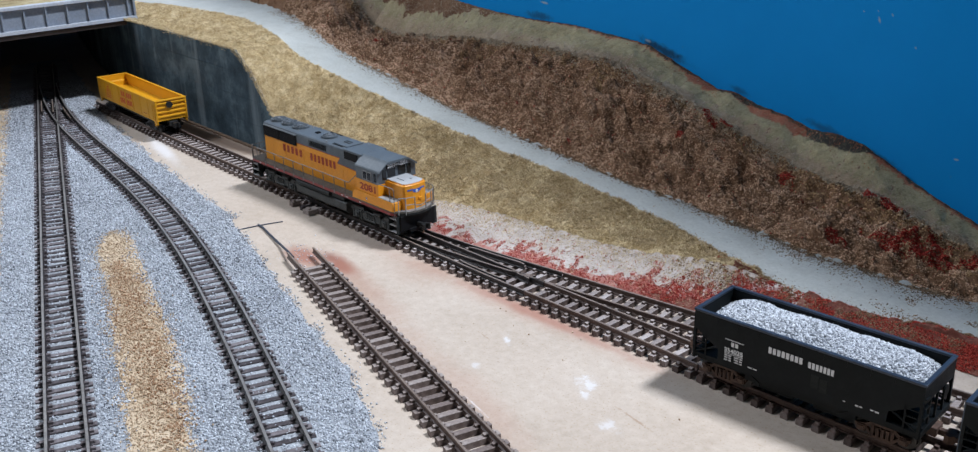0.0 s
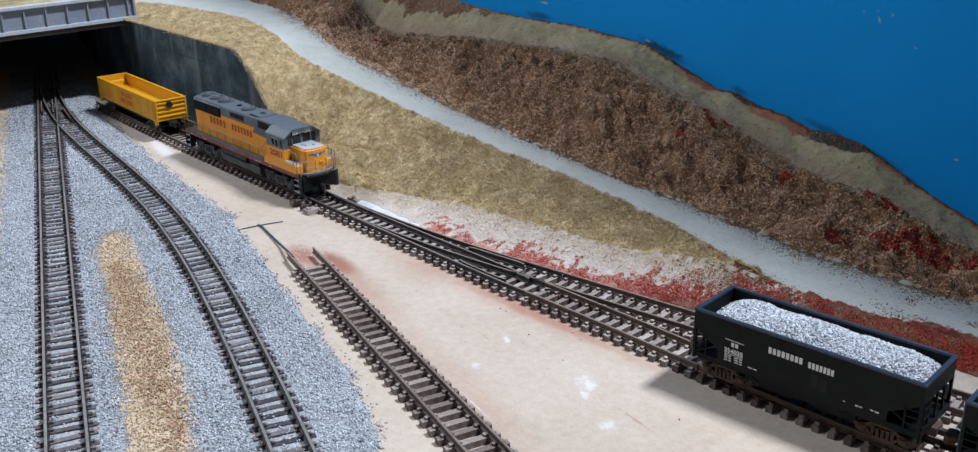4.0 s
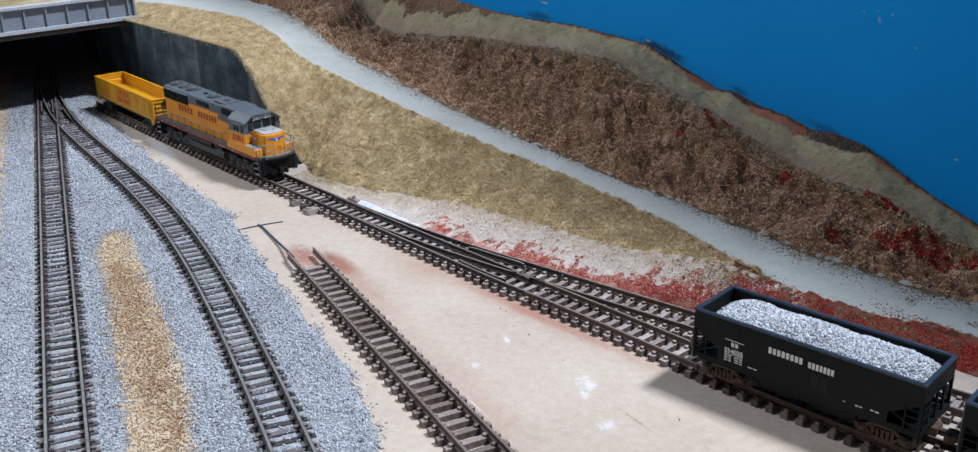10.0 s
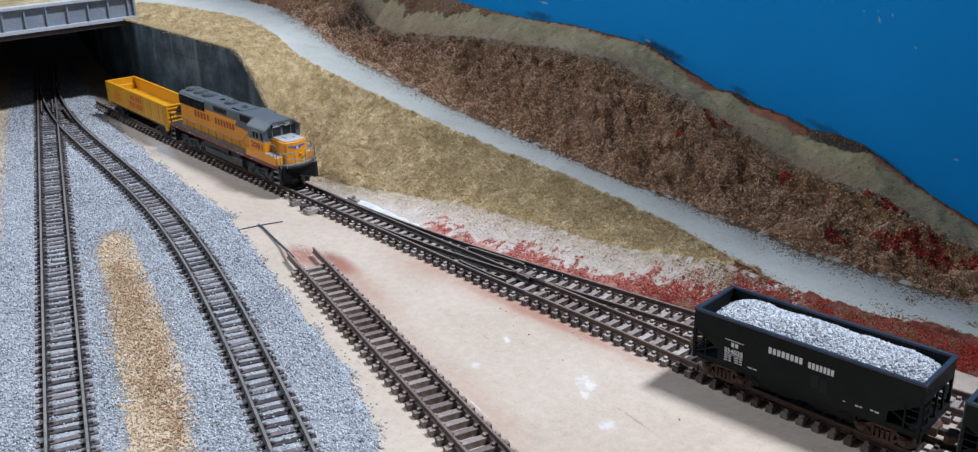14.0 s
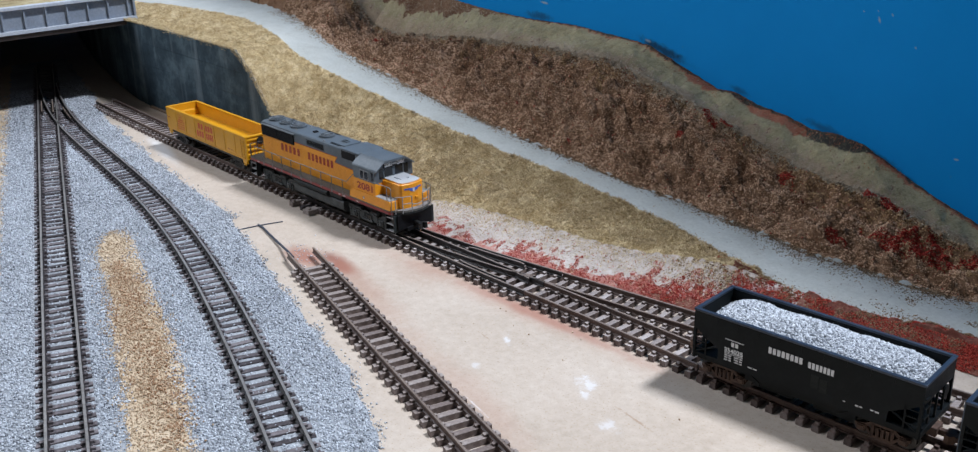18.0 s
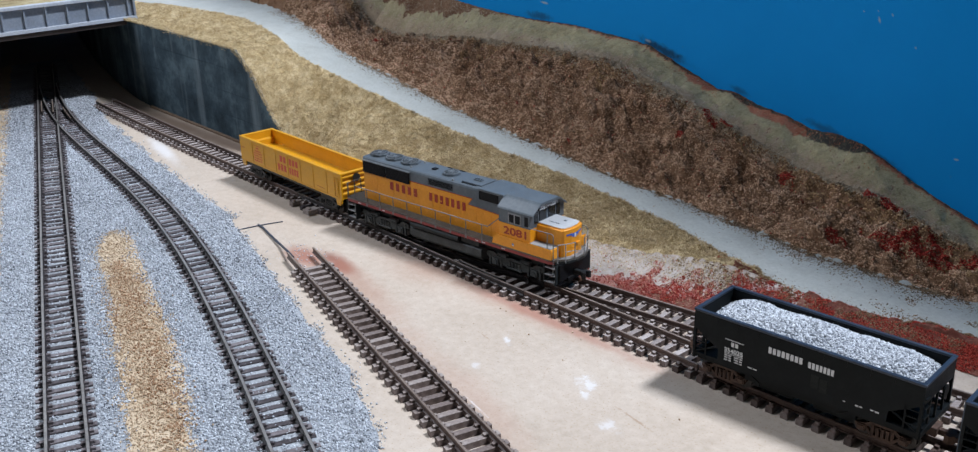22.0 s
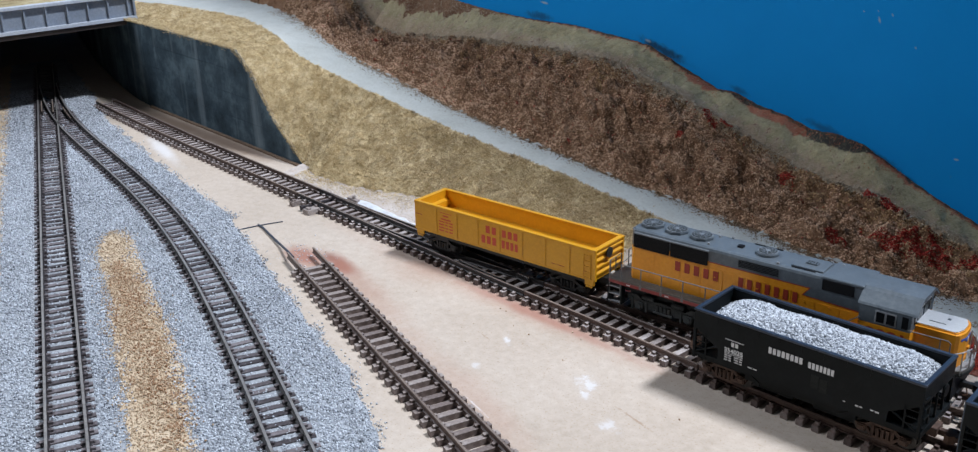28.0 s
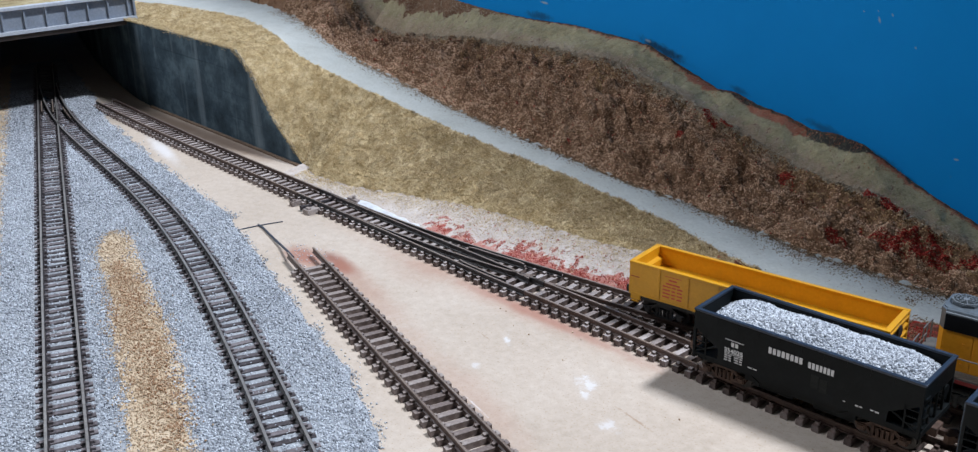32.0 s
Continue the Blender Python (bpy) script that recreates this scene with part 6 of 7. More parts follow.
    P("windscreen", mm_box(40.55, 40.8, -4.3, -0.6, 25.4, 28.8, 0.1), M_GLASS, "dark windscreen pane", cab)
    P("windscreen", mm_box(40.55, 40.8, 0.6, 4.3, 25.4, 28.8, 0.1), M_GLASS, "dark windscreen pane", cab)
    nb = P("number_board", mm_box(40.5, 41.3, -5.0, 5.0, 28.9, 30.9, 0.15), M_GRILLE, "black number board with pale digits", cab)
    for a in (-4.7, 1.2):
        o = lettering("2081", 0, 3.5, 29.3, 30.75, 0, M_WLETTER, nb)
        o.matrix_basis = pose(41.34 * MM, a * MM, 0, 0, 0, 90)
    for a in (-0.55, 0.55):
        bm = bmesh.new()
        cyl(bm, (41.35 * MM, a * MM, 30.1 * MM), (1, 0, 0), 0.5 * MM, 0.3 * MM, 14)
        P("headlight", bm, M_DECK, "clear headlight", cab)
    lettering("2081", 29.1, 39.1, 19.6, 22.4, -9.26, M_LETTER, cab, "number", "dark red road number")
    # low boxes beside the nose
    for s in (-1, 1):
        bm = bmesh.new()
        prism(bm, [(a * MM, b * MM) for a, b in ((24.2, 15.1), (24.6, 17.2), (26.2, 18.7), (49.6, 18.7), (49.9, 18.3), (49.9, 15.1))], *sorted((s * 5.2 * MM, s * 9.68 * MM)))
        P("side_box", bm, M_YELLOW, "yellow box below the cab")
        P("box_lid", mm_box(40.7, 49.6, *sorted((s * 5.52, s * 9.5)), 18.7, 18.95, 0.08), M_DECK, "worn grey lid")
    bm = bmesh.new()
    cyl(bm, (33.6 * MM, -9.72 * MM, 16.6 * MM), (0, 1, 0), 0.5 * MM, 0.08 * MM, 14)
    ob = P("emblem", bm, M_WLETTER, "small pale shield emblem")
    part("emblem_top", mm_box(33.2, 34.0, -9.8, -9.74, 16.65, 17.0), M_BLUE, ob, "blue upper field")
    # nose
    bm = bmesh.new()
    prism(bm, [(a * MM, b * MM) for a, b in ((40.6, -5.5), (50.8, -5.5), (51.6, -4.8), (52.4, -2.0), (52.4, 2.0), (51.6, 4.8), (50.8, 5.5), (40.6, 5.5))], 15.1 * MM, 24.9 * MM, axis="z")
    top = [v for v in bm.verts if v.co.z > 20 * MM]
    bmesh.ops.bevel(bm, geom=[e for e in bm.edges if e.verts[0] in top and e.verts[1] in top], offset=0.5 * MM, segments=3, affect="EDGES")
    nose = P("nose", bm, M_YELLOW, "yellow short nose", None, False)
    bm = bmesh.new()
    prism(bm, [(a * MM, b * MM) for a, b in ((40.7, -4.8), (50.1, -4.8), (50.9, -4.2), (51.7, -1.8), (51.7, 1.8), (50.9, 4.2), (50.1, 4.8), (40.7, 4.8))], 24.85 * MM, 25.1 * MM, axis="z")
    P("nose_top", bm, M_NOSE_TOP, "pale grey anti-glare top", nose)
    bm = bmesh.new()
    mm_box(43.0, 47.2, -1.9, -1.6, 25.05, 25.2, 0, bm)
    mm_box(46.6, 47.4, 1.4, 2.3, 25.05, 25.22, 0, bm)
    P("nose_latches", bm, M_GREY, "", nose)
    bm = bmesh.new()
    for s in (-1, 1):
        prism(bm, [(a * MM, b * MM) for a, b in ((0, 22.0), (s * 0.8, 21.5), (s * 1.9, 22.0), (s * 2.0, 22.5), (s * 2.0, 23.1), (s * 1.2, 22.9), (0, 22.8))], 52.34 * MM, 52.5 * MM, axis="x")
    P("nose_wings", bm, M_BLUE, "blue and silver wing emblem", nose)
    P("emblem_shield", mm_box(52.4, 52.58, -0.45, 0.45, 21.3, 22.6, 0.05), M_WLETTER, "pale shield", nose)
    P("nose_door_light", mm_box(52.2, 52.85, 0.6, 2.2, 18.6, 19.3, 0.1), M_YELLOW, "", nose)
    bm = bmesh.new()
    mm_box(52.2, 52.5, -2.0, 2.0, 17.9, 18.05, 0, bm)
    mm_box(52.2, 52.5, -2.0, 2.0, 16.7, 16.85, 0, bm)
    P("nose_seams", bm, M_YELLOW, "", nose)
    bm = bmesh.new()
    for s in (-1, 1):
        prism(bm, [(a * MM, b * MM) for a, b in ((52.42, s * 2.0), (51.84, s * 4.0), (51.94, s * 4.03), (52.52, s * 2.0))], 22.45 * MM, 23.05 * MM, axis="z")
    P("wing_tips", bm, M_BLUE, "blue wing tips", nose)
    bm = bmesh.new()
    prism(bm, [(a * MM, b * MM) for a, b in ((51.4, -8.0), (53.3, -5.4), (54.5, -1.8), (54.5, 1.8), (53.3, 5.4), (51.4, 8.0))], 15.06 * MM, 15.2 * MM, axis="z")
    P("front_platform", bm, M_DECK, "worn pale front platform")
    # fuel tank, air reservoirs
    bm = bmesh.new()
    prism(bm, [(a * MM, b * MM) for a, b in ((-9.0, 10.3), (-9.0, 7.6), (-7.6, 6.1), (7.6, 6.1), (9.0, 7.6), (9.0, 10.3), (8.0, 10.9), (-8.0, 10.9))], -17.2 * MM, 18.4 * MM, axis="x")
    P("fuel_tank", bm, M_TRUCK, "dark grey fuel tank")
    for s in (-1, 1):
        bm = bmesh.new()
        cyl(bm, (-4 * MM, s * 8.9 * MM, 12.0 * MM), (1, 0, 0), 1.1 * MM, 24 * MM, 14)
        P("air_reservoir", bm, M_CHASSIS)
        P("equipment_box", mm_box(9, 17.5, *sorted((s * 7, s * 9.1)), 11.4, 13.3, 0.2), M_CHASSIS)
    # trucks
    wm = wheel_mesh(3.1)
    for x in (-32.4, 32.4):
        bm = bmesh.new()
        mm_box(-12.2, 12.2, -4.6, 4.6, 7.6, 10.3, 0.3, bm)
        tr = P("truck", bm, M_CHASSIS)
        tr.matrix_basis = pose(x * MM, 0, 0)
        for y in (-6.4, 6.4):
            bm = bmesh.new()
            loco_side(bm, y)
            part("side_frame", bm, M_TRUCK, tr, "dusty grey cast side frame with springs and brake cylinders")
        add_wheels(tr, (-8.6, 8.6), 3.1, wm, "loco")
    # pilots, steps, couplers
    for d, x in ((-1, -50.6), (1, 51.0)):
        P("pilot", mm_box(*sorted((x, x + d * 1.6)), -8.3, 8.3, 7.4, 13.5, 0.2), M_GRILLE, "black end plate")
        P("pilot_plow", mm_box(*sorted((x + d * 1.4, x + d * 2.2)), -4.4, 4.4, 6.4, 8.0, 0.2), M_GRILLE)
        for s in (-1, 1):
            for k in range(3):
                z = 7.0 + k * 2.5
                P("step", mm_box(*sorted((x - d * 4.0, x + d * 0.6)), *sorted((s * 7.3, s * (9.7 - 0.1 * k))), z, z + 0.35, 0.06), M_DECK, "worn grey step")
            bm = bmesh.new()
            mm_box(*sorted((x - d * 4.3, x - d * 3.9)), *sorted((s * 7.3, s * 9.7)), 6.6, 13.5, 0.06, bm)
            mm_box(*sorted((x + d * 0.5, x + d * 0.9)), *sorted((s * 7.3, s * 9.7)), 6.6, 13.5, 0.06, bm)
            P("step_side", bm, M_CHASSIS)
        bm = bmesh.new()
        knuckle(bm, x + (2.6 if d > 0 else -1.0), d)
        P("coupler", bm, M_BLACK_PLASTIC, "black knuckle coupler")
        bm = bmesh.new()
        tube(bm, [((x + d * 3.0) * MM, 0.6 * MM, 8.0 * MM), ((x + d * 3.5) * MM, 0.9 * MM, 5.6 * MM), ((x + d * 2.4) * MM, 1.2 * MM, 4.9 * MM)], 0.22 * MM)
        P("trip_pin", bm, M_COPPER, "copper trip pin")
    # handrails
    xs = (-39.6, -32.4, -25.1, -17.7, -10.3, -3.0, 4.4, 11.9, 19.4)
    for s in (-1, 1):
        y = s * 9.55
        bm = bmesh.new()
        tube(bm, [(-46.5 * MM, y * MM, 20.4 * MM), (0, y * MM, 20.4 * MM), (22.2 * MM, y * MM, 20.4 * MM), (27.4 * MM, y * MM, 24.7 * MM)], 0.17 * MM)
        P("handrail", bm, M_HAND, "thin grey handrail")
        for x in xs:
            bm = bmesh.new()
            tube(bm, [(x * MM, y * MM, 14.2 * MM), (x * MM, y * MM, 20.5 * MM)], 0.18 * MM)
            mm_box(x - 0.4, x + 0.4, *sorted((y, y + s * 0.25)), 13.7, 14.9, 0, bm)
            P("stanchion", bm, M_HAND)
        bm = bmesh.new()
        h = 24.4 if s < 0 else 21.4
        tube(bm, [(40.17 * MM, y * MM, (h - 0.1) * MM), (50.17 * MM, y * MM, h * MM), (50.7 * MM, y * MM, (h - 0.6) * MM), (50.7 * MM, y * MM, 9.5 * MM)], 0.16 * MM)
        tube(bm, [(48.2 * MM, y * MM, h * MM), (48.2 * MM, y * MM, 18.9 * MM)], 0.17 * MM)
        P("handrail", bm, M_HAND, "thin grey handrail")
        bm = bmesh.new()
        tube(bm, [(-46.5 * MM, y * MM, 20.4 * MM), (-46.9 * MM, y * MM, 10.0 * MM)], 0.16 * MM)
        tube(bm, [(-51.0 * MM, s * 9.3 * MM, 20.6 * MM), (-51.0 * MM, s * 9.3 * MM, 9.5 * MM)], 0.18 * MM)
        P("grab_iron", bm, M_HAND)
    for d, x, pts in ((1, 53.6, ((51.6, -8.3), (53.2, -6.1), (54.4, -2.6), (54.4, 2.6), (53.2, 6.1), (51.6, 8.3))), (-1, -51, ((-51, -9.0), (-51.2, -5.5), (-51.2, -2.2), (-51.2, 2.2), (-51.2, 5.5), (-51, 9.0)))):
        bm = bmesh.new()
        tube(bm, [(a * MM, b * MM, 20.6 * MM) for a, b in pts[:3]], 0.16 * MM)
        tube(bm, [(a * MM, b * MM, 20.6 * MM) for a, b in pts[3:]], 0.16 * MM)
        tube(bm, [(a * MM, b * MM, 17.8 * MM) for a, b in pts[1:3]], 0.16 * MM)
        tube(bm, [(a * MM, b * MM, 17.8 * MM) for a, b in pts[3:5]], 0.16 * MM)
        tube(bm, [(pts[2][0] * MM, pts[2][1] * MM, 17.4 * MM), ((pts[2][0] + d * 0.3) * MM, 0, 16.9 * MM), (pts[3][0] * MM, pts[3][1] * MM, 17.4 * MM)], 0.18 * MM)
        P("end_rail", bm, M_DECK if d > 0 else M_HAND, "thin grey end railing")
        for a, b in pts:
            bm = bmesh.new()
            tube(bm, [(a * MM, b * MM, 14.0 * MM), (a * MM, b * MM, 20.7 * MM)], 0.2 * MM)
            P("stanchion", bm, M_DECK if d > 0 else M_HAND)
    # plain bars in place of the road name, one a character
    bars((5,), -30.6, -14.8, 21.7, 24.8, -6.16, M_LETTER, t, "name_bar", "dark red bar", 0.54)
    bars((7,), -9.8, 9.4, 21.9, 25.0, -6.16, M_LETTER, t, "name_bar", "dark red bar", 0.54)
    # lamps and builder's marks along the sill
    for x in (-44.6, -31.0, 16.5, 19.8, 28.6):
        P("sill_mark", mm_box(x, x + 1.3, -9.82, -9.74, 13.9, 14.2), M_WLETTER, "small white sill mark")
    return t


# ---------------------------------------------------------------- freight car parts
def freight_truck(parent, x, wb, radius, material, wm, car):
    bm = bmesh.new()
    mm_box(-2.2, 2.2, -6.0, 6.0, 6.6, 9.6, 0.2, bm)
    tr = part("truck", bm, material, parent)
    tr.matrix_basis = pose(x * MM, 0, 0)
    for y in (-6.1, 6.1):
        bm = bmesh.new()
        car_side(bm, y, wb)
        part("side_frame", bm, material, tr)
    if car:
        add_wheels(tr, (-wb / 2, wb / 2), radius, wm, car)
    else:
        for a in (-wb / 2, wb / 2):
            ob = new("wheelset", wm)
            ob.parent = tr
            ob.matrix_basis = pose(a * MM, 0, (4.0 + radius) * MM)
    return tr


CAR_WHEELS = wheel_mesh(2.6)


def build_gondola():
    t = thing("gondola_car", "empty yellow model gondola car with red lettering", "gondola car")
    P = lambda name, bm, m, label="", parent=None: part(name, bm, m, parent or t, label)
    L, w = 39.2, 8.35
    P("floor", mm_box(-L + 0.4, L - 0.4, -w + 0.4, w - 0.4, 11.6, 15.9), M_GOND)
    for s in (-1, 1):
        side = P("side", mm_box(-L, L, *sorted((s * (w - 0.9), s * w)), 11.1, 21.6), M_GOND, "flat yellow side with seven ribs")
        P("top_chord", mm_box(-L - 0.75, L + 0.75, *sorted((s * (w - 1.15), s * (w + 0.2))), 21.4, 22.05, 0.12), M_GOND)
        P("bottom_chord", mm_box(-L, L, *sorted((s * (w - 0.3), s * (w + 0.1))), 11.0, 11.7, 0.1), M_GOND)
        for d in (-1, 1):
            P("corner_post", mm_box(*sorted((d * (L - 0.3), d * (L + 0.7))), *sorted((s * (w - 0.8), s * (w + 0.03))), 11.0, 21.5, 0.1), M_GOND)
        for x in (-29.4, -19.6, -9.8, 0.0, 9.8, 19.6, 29.4):
            part("rib", mm_box(x - 0.5, x + 0.5, *sorted((s * (w - 0.1), s * (w + 0.2))), 11.6, 21.45, 0.15), M_GOND, side)
        for d in (-1, 1):
            P("corner_step", mm_box(*sorted((d * (L - 3.4), d * L)), *sorted((s * (w - 0.8), s * (w + 0.05))), 9.3, 11.1, 0.1), M_GOND)
            P("step_stirrup", mm_box(*sorted((d * (L - 3.0), d * (L - 0.4))), *sorted((s * (w - 0.2), s * (w + 0.15))), 8.6, 9.1, 0.08), M_GOND)
            bm = bmesh.new()
            for k in range(5):
                z = 11.8 + k * 1.9
                mm_box(*sorted((d * (L - 3.8), d * (L - 1.2))), *sorted((s * (w + 0.05), s * (w + 0.3))), z, z + 0.28, 0, bm)
            if (d > 0) == (s < 0):
                for x in (L - 3.9, L - 1.2):
                    mm_box(*sorted((d * (x - 0.12), d * (x + 0.12))), *sorted((s * (w + 0.0), s * (w + 0.22))), 11.4, 20.2, 0, bm)
                P("ladder", bm, M_GOND)
            else:
                bm.free()
    for d in (-1, 1):
        end = P("end_wall", mm_box(*sorted((d * (L - 0.9), d * L)), -w + 0.9, w - 0.9, 11.1, 21.6), M_GOND, "yellow ribbed end")
        P("end_chord", mm_box(*sorted((d * (L - 0.95), d * (L + 0.75))), -w + 1.15, w - 1.15, 21.4, 22.05, 0.12), M_GOND)
        for z in (12.6, 14.9, 17.2, 19.5):
            bm = bmesh.new()
            prism(bm, [(d * (L - 0.05) * MM, z * MM), (d * (L + 0.75) * MM, (z + 0.45) * MM), (d * (L + 0.75) * MM, (z + 0.95) * MM), (d * (L - 0.05) * MM, (z + 1.4) * MM)], (-w + 0.8) * MM, (w - 0.8) * MM)
            part("end_rib", bm, M_GOND, end)
        bm = bmesh.new()
        prism(bm, [(d * (L - 0.9) * MM, 15.8 * MM), (d * (L - 2.3) * MM, 15.8 * MM), (d * (L - 2.3) * MM, 18.3 * MM), (d * (L - 0.9) * MM, 18.8 * MM)], (-w + 0.9) * MM, (w - 0.9) * MM)
        P("inner_ledge", bm, M_GOND)
        bm = bmesh.new()
        knuckle(bm, d * (L + 1.0), d)
        P("coupler", bm, M_BLACK_PLASTIC, "black knuckle coupler")
        P("coupler_box", mm_box(*sorted((d * (L - 8), d * (L + 1.2))), -2.2, 2.2, 7.9, 10.4, 0.2), M_BLACK_PLASTIC)
    bm = bmesh.new()
    cyl(bm, ((L + 1.2) * MM, -1.2 * MM, 19.4 * MM), (1, 0, 0), 1.75 * MM, 0.4 * MM, 20)
    cyl(bm, ((L + 0.8) * MM, -1.2 * MM, 19.4 * MM), (1, 0, 0), 0.4 * MM, 1.2 * MM, 10)
    P("brake_wheel", bm, M_BLACK_PLASTIC, "black brake wheel")
    bm = bmesh.new()
    mm_box(-L + 2, L - 2, -1.6, 1.6, 8.6, 11.6, 0.2, bm)
    for x in (-12, -4, 4, 12):
        mm_box(x - 0.5, x + 0.5, -7.6, 7.6, 10.2, 11.6, 0.1, bm)
    mm_box(-L + 0.6, L - 0.6, -8.0, -7.2, 9.8, 11.1, 0.1, bm)
    mm_box(-L + 0.6, L - 0.6, 7.2, 8.0, 9.8, 11.1, 0.1, bm)
    P("underframe", bm, M_BLACK_PLASTIC)
    bm = bmesh.new()
    cyl(bm, (3 * MM, -5.2 * MM, 9.3 * MM), (1, 0, 0), 1.2 * MM, 5 * MM, 14)
    cyl(bm, (-6 * MM, -4.6 * MM, 9.5 * MM), (1, 0, 0), 0.9 * MM, 4 * MM, 14)
    tube(bm, [(-14 * MM, -5 * MM, 9 * MM), (16 * MM, -5 * MM, 9 * MM)], 0.2 * MM)
    P("brake_gear", bm, M_BLACK_PLASTIC)
    for x in (-28, 28):
        freight_truck(t, x, 11.4, 2.6, M_BLACK_PLASTIC, CAR_WHEELS, "gondola")
    y = -8.39
    bars((2,), -6.4, -0.9, 17.3, 20.0, y, M_GLETTER, t, "name_bar", "red bar", 0.66)
    bars((3,), 0.9, 8.5, 17.3, 20.0, y, M_GLETTER, t, "name_bar", "red bar", 0.66)
    bars((3,), -8.3, -0.9, 13.3, 16.2, y, M_GLETTER, t, "name_bar", "red bar", 0.66)
    bars((4,), 0.9, 8.5, 13.3, 16.2, y, M_GLETTER, t, "name_bar", "red bar", 0.66)
    rows = [(-27.4, -21.8, 19.9, 20.1), (-26.0, -23.3, 18.7, 19.2), (-27.0, -22.2, 17.4, 17.9)]
    for k in range(4):
        z = 16.4 - k * 1.15
        for a, b in ((-28.0, -25.3), (-24.9, -23.5), (-23.1, -21.2)):
            rows.append((a, b - 0.2 * (k % 2), z, z + 0.45))
    line_bars(rows, y, M_GLETTER, t, "data_bars", "block of small red data bars")
    for row in ((-39.5, -36.2, 17.0, 17.25), (22.4, 24.4, 13.2, 13.4), (24.9, 27.6, 13.2, 13.4)):
        line_bars([row], y, M_LETTER, t, "data_bar", "small dark data bar")
    return t


def build_hopper(m):
    t = thing("hopper_car", "black model hopper car with white lettering", "hopper car", m, "hopper cars")
    P = lambda name, bm, mt, label="", parent=None: part(name, bm, mt, parent or t, label)
    L, w, top = 31.2, 9.7, 25.0
    out = [(-L, 19.6), (-L, top - 0.4), (L, top - 0.4), (L, 19.4), (23.4, 15.0), (23.2, 10.9), (-23.4, 10.9), (-23.4, 15.0)]
    for s in (-1, 1):
        bm = bmesh.new()
        prism(bm, [(a * MM, b * MM) for a, b in out], *sorted((s * (w - 0.8) * MM, s * w * MM)))
        side = P("side", bm, M_HOPPER, "flat black side sheet")
        P("top_rail", mm_box(-L - 0.2, L + 0.2, *sorted((s * (w - 0.95), s * (w + 0.2))), top - 0.55, top + 0.1, 0.12), M_HOPPER_RIM, "worn navy top edge")
        bm = bmesh.new()
        for k in range(9):
            x = -24 + k * 6
            mm_box(x - 0.18, x + 0.18, *sorted((s * (w - 0.1), s * (w + 0.12))), top - 2.4, top - 0.5, 0, bm)
        part("side_stakes", bm, M_HOPPER, side)
        P("side_sill", mm_box(-L, L, *sorted((s * (w - 1.0), s * (w - 0.1))), 11.0, 12.0, 0.1), M_HOPPER)
        for d in (-1, 1):
            P("corner_post", mm_box(*sorted((d * (L - 0.7), d * (L + 0.1))), *sorted((s * (w - 0.8), s * (w + 0.05))), 10.2, 19.8, 0.08), M_HOPPER)
            bm = bmesh.new()
            for k in range(5):
                z = 11.6 + k * 1.9
                mm_box(*sorted((d * (L - 3.9), d * (L - 0.5))), *sorted((s * (w - 0.35), s * (w - 0.05))), z, z + 0.28, 0, bm)
            mm_box(*sorted((d * (L - 4.1), d * (L - 3.7))), *sorted((s * (w - 0.45), s * w)), 10.6, 18.6, 0, bm)
            P("ladder", bm, M_HOPPER)
            bm = bmesh.new()
            tube(bm, [(d * (L - 0.6) * MM, s * (w - 0.4) * MM, 12.0 * MM), (d * (L - 7.0) * MM, s * (w - 0.4) * MM, 15.4 * MM)], 0.3 * MM)
            P("side_brace", bm, M_HOPPER)
    for d in (-1, 1):
        P("end_wall", mm_box(*sorted((d * (L - 0.8), d * L)), -w + 0.8, w - 0.8, 19.2, top - 0.4), M_HOPPER)
        P("end_rail", mm_box(*sorted((d * (L - 0.95), d * (L + 0.2))), -w + 0.95, w - 0.95, top - 0.55, top + 0.1, 0.12), M_HOPPER_RIM, "worn navy top edge")
        bm = bmesh.new()
        prism(bm, [(d * a * MM, b * MM) for a, b in ((L - 0.4, 19.6), (L - 0.4, 18.8), (12.0, 8.0), (11.0, 8.0), (11.0, 9.0))], (-w + 0.9) * MM, (w - 0.9) * MM)
        P("slope_sheet", bm, M_HOPPER, "sloping end sheet")
        P("end_floor", mm_box(*sorted((d * 14.0, d * (L - 1.0))), -w + 1.0, w - 1.0, 9.8, 10.6, 0.1), M_HOPPER)
        P("end_sill", mm_box(*sorted((d * (L - 1.2), d * (L + 0.3))), -w + 0.3, w - 0.3, 10.4, 12.1, 0.12), M_HOPPER)
        for y in (-4.6, 0, 4.6):
            P("end_post", mm_box(*sorted((d * (L - 0.5), d * (L + 0.05))), y - 0.35, y + 0.35, 12.0, 19.4, 0.06), M_HOPPER)
        for k in range(4):
            z = 13.0 + k * 2.6
            P("grab_iron", mm_box(*sorted((d * (L + 0.1), d * (L + 0.5))), -w + 0.6, -w + 3.4, z, z + 0.28), M_HOPPER)
        bm = bmesh.new()
        knuckle(bm, d * (L + 1.2), d)
        P("coupler", bm, M_RUST, "rusty brown knuckle coupler")
        P("coupler_box", mm_box(*sorted((d * (L - 6), d * (L + 1.6))), -2.3, 2.3, 8.0, 10.4, 0.25), M_RUST, "brown coupler pocket")
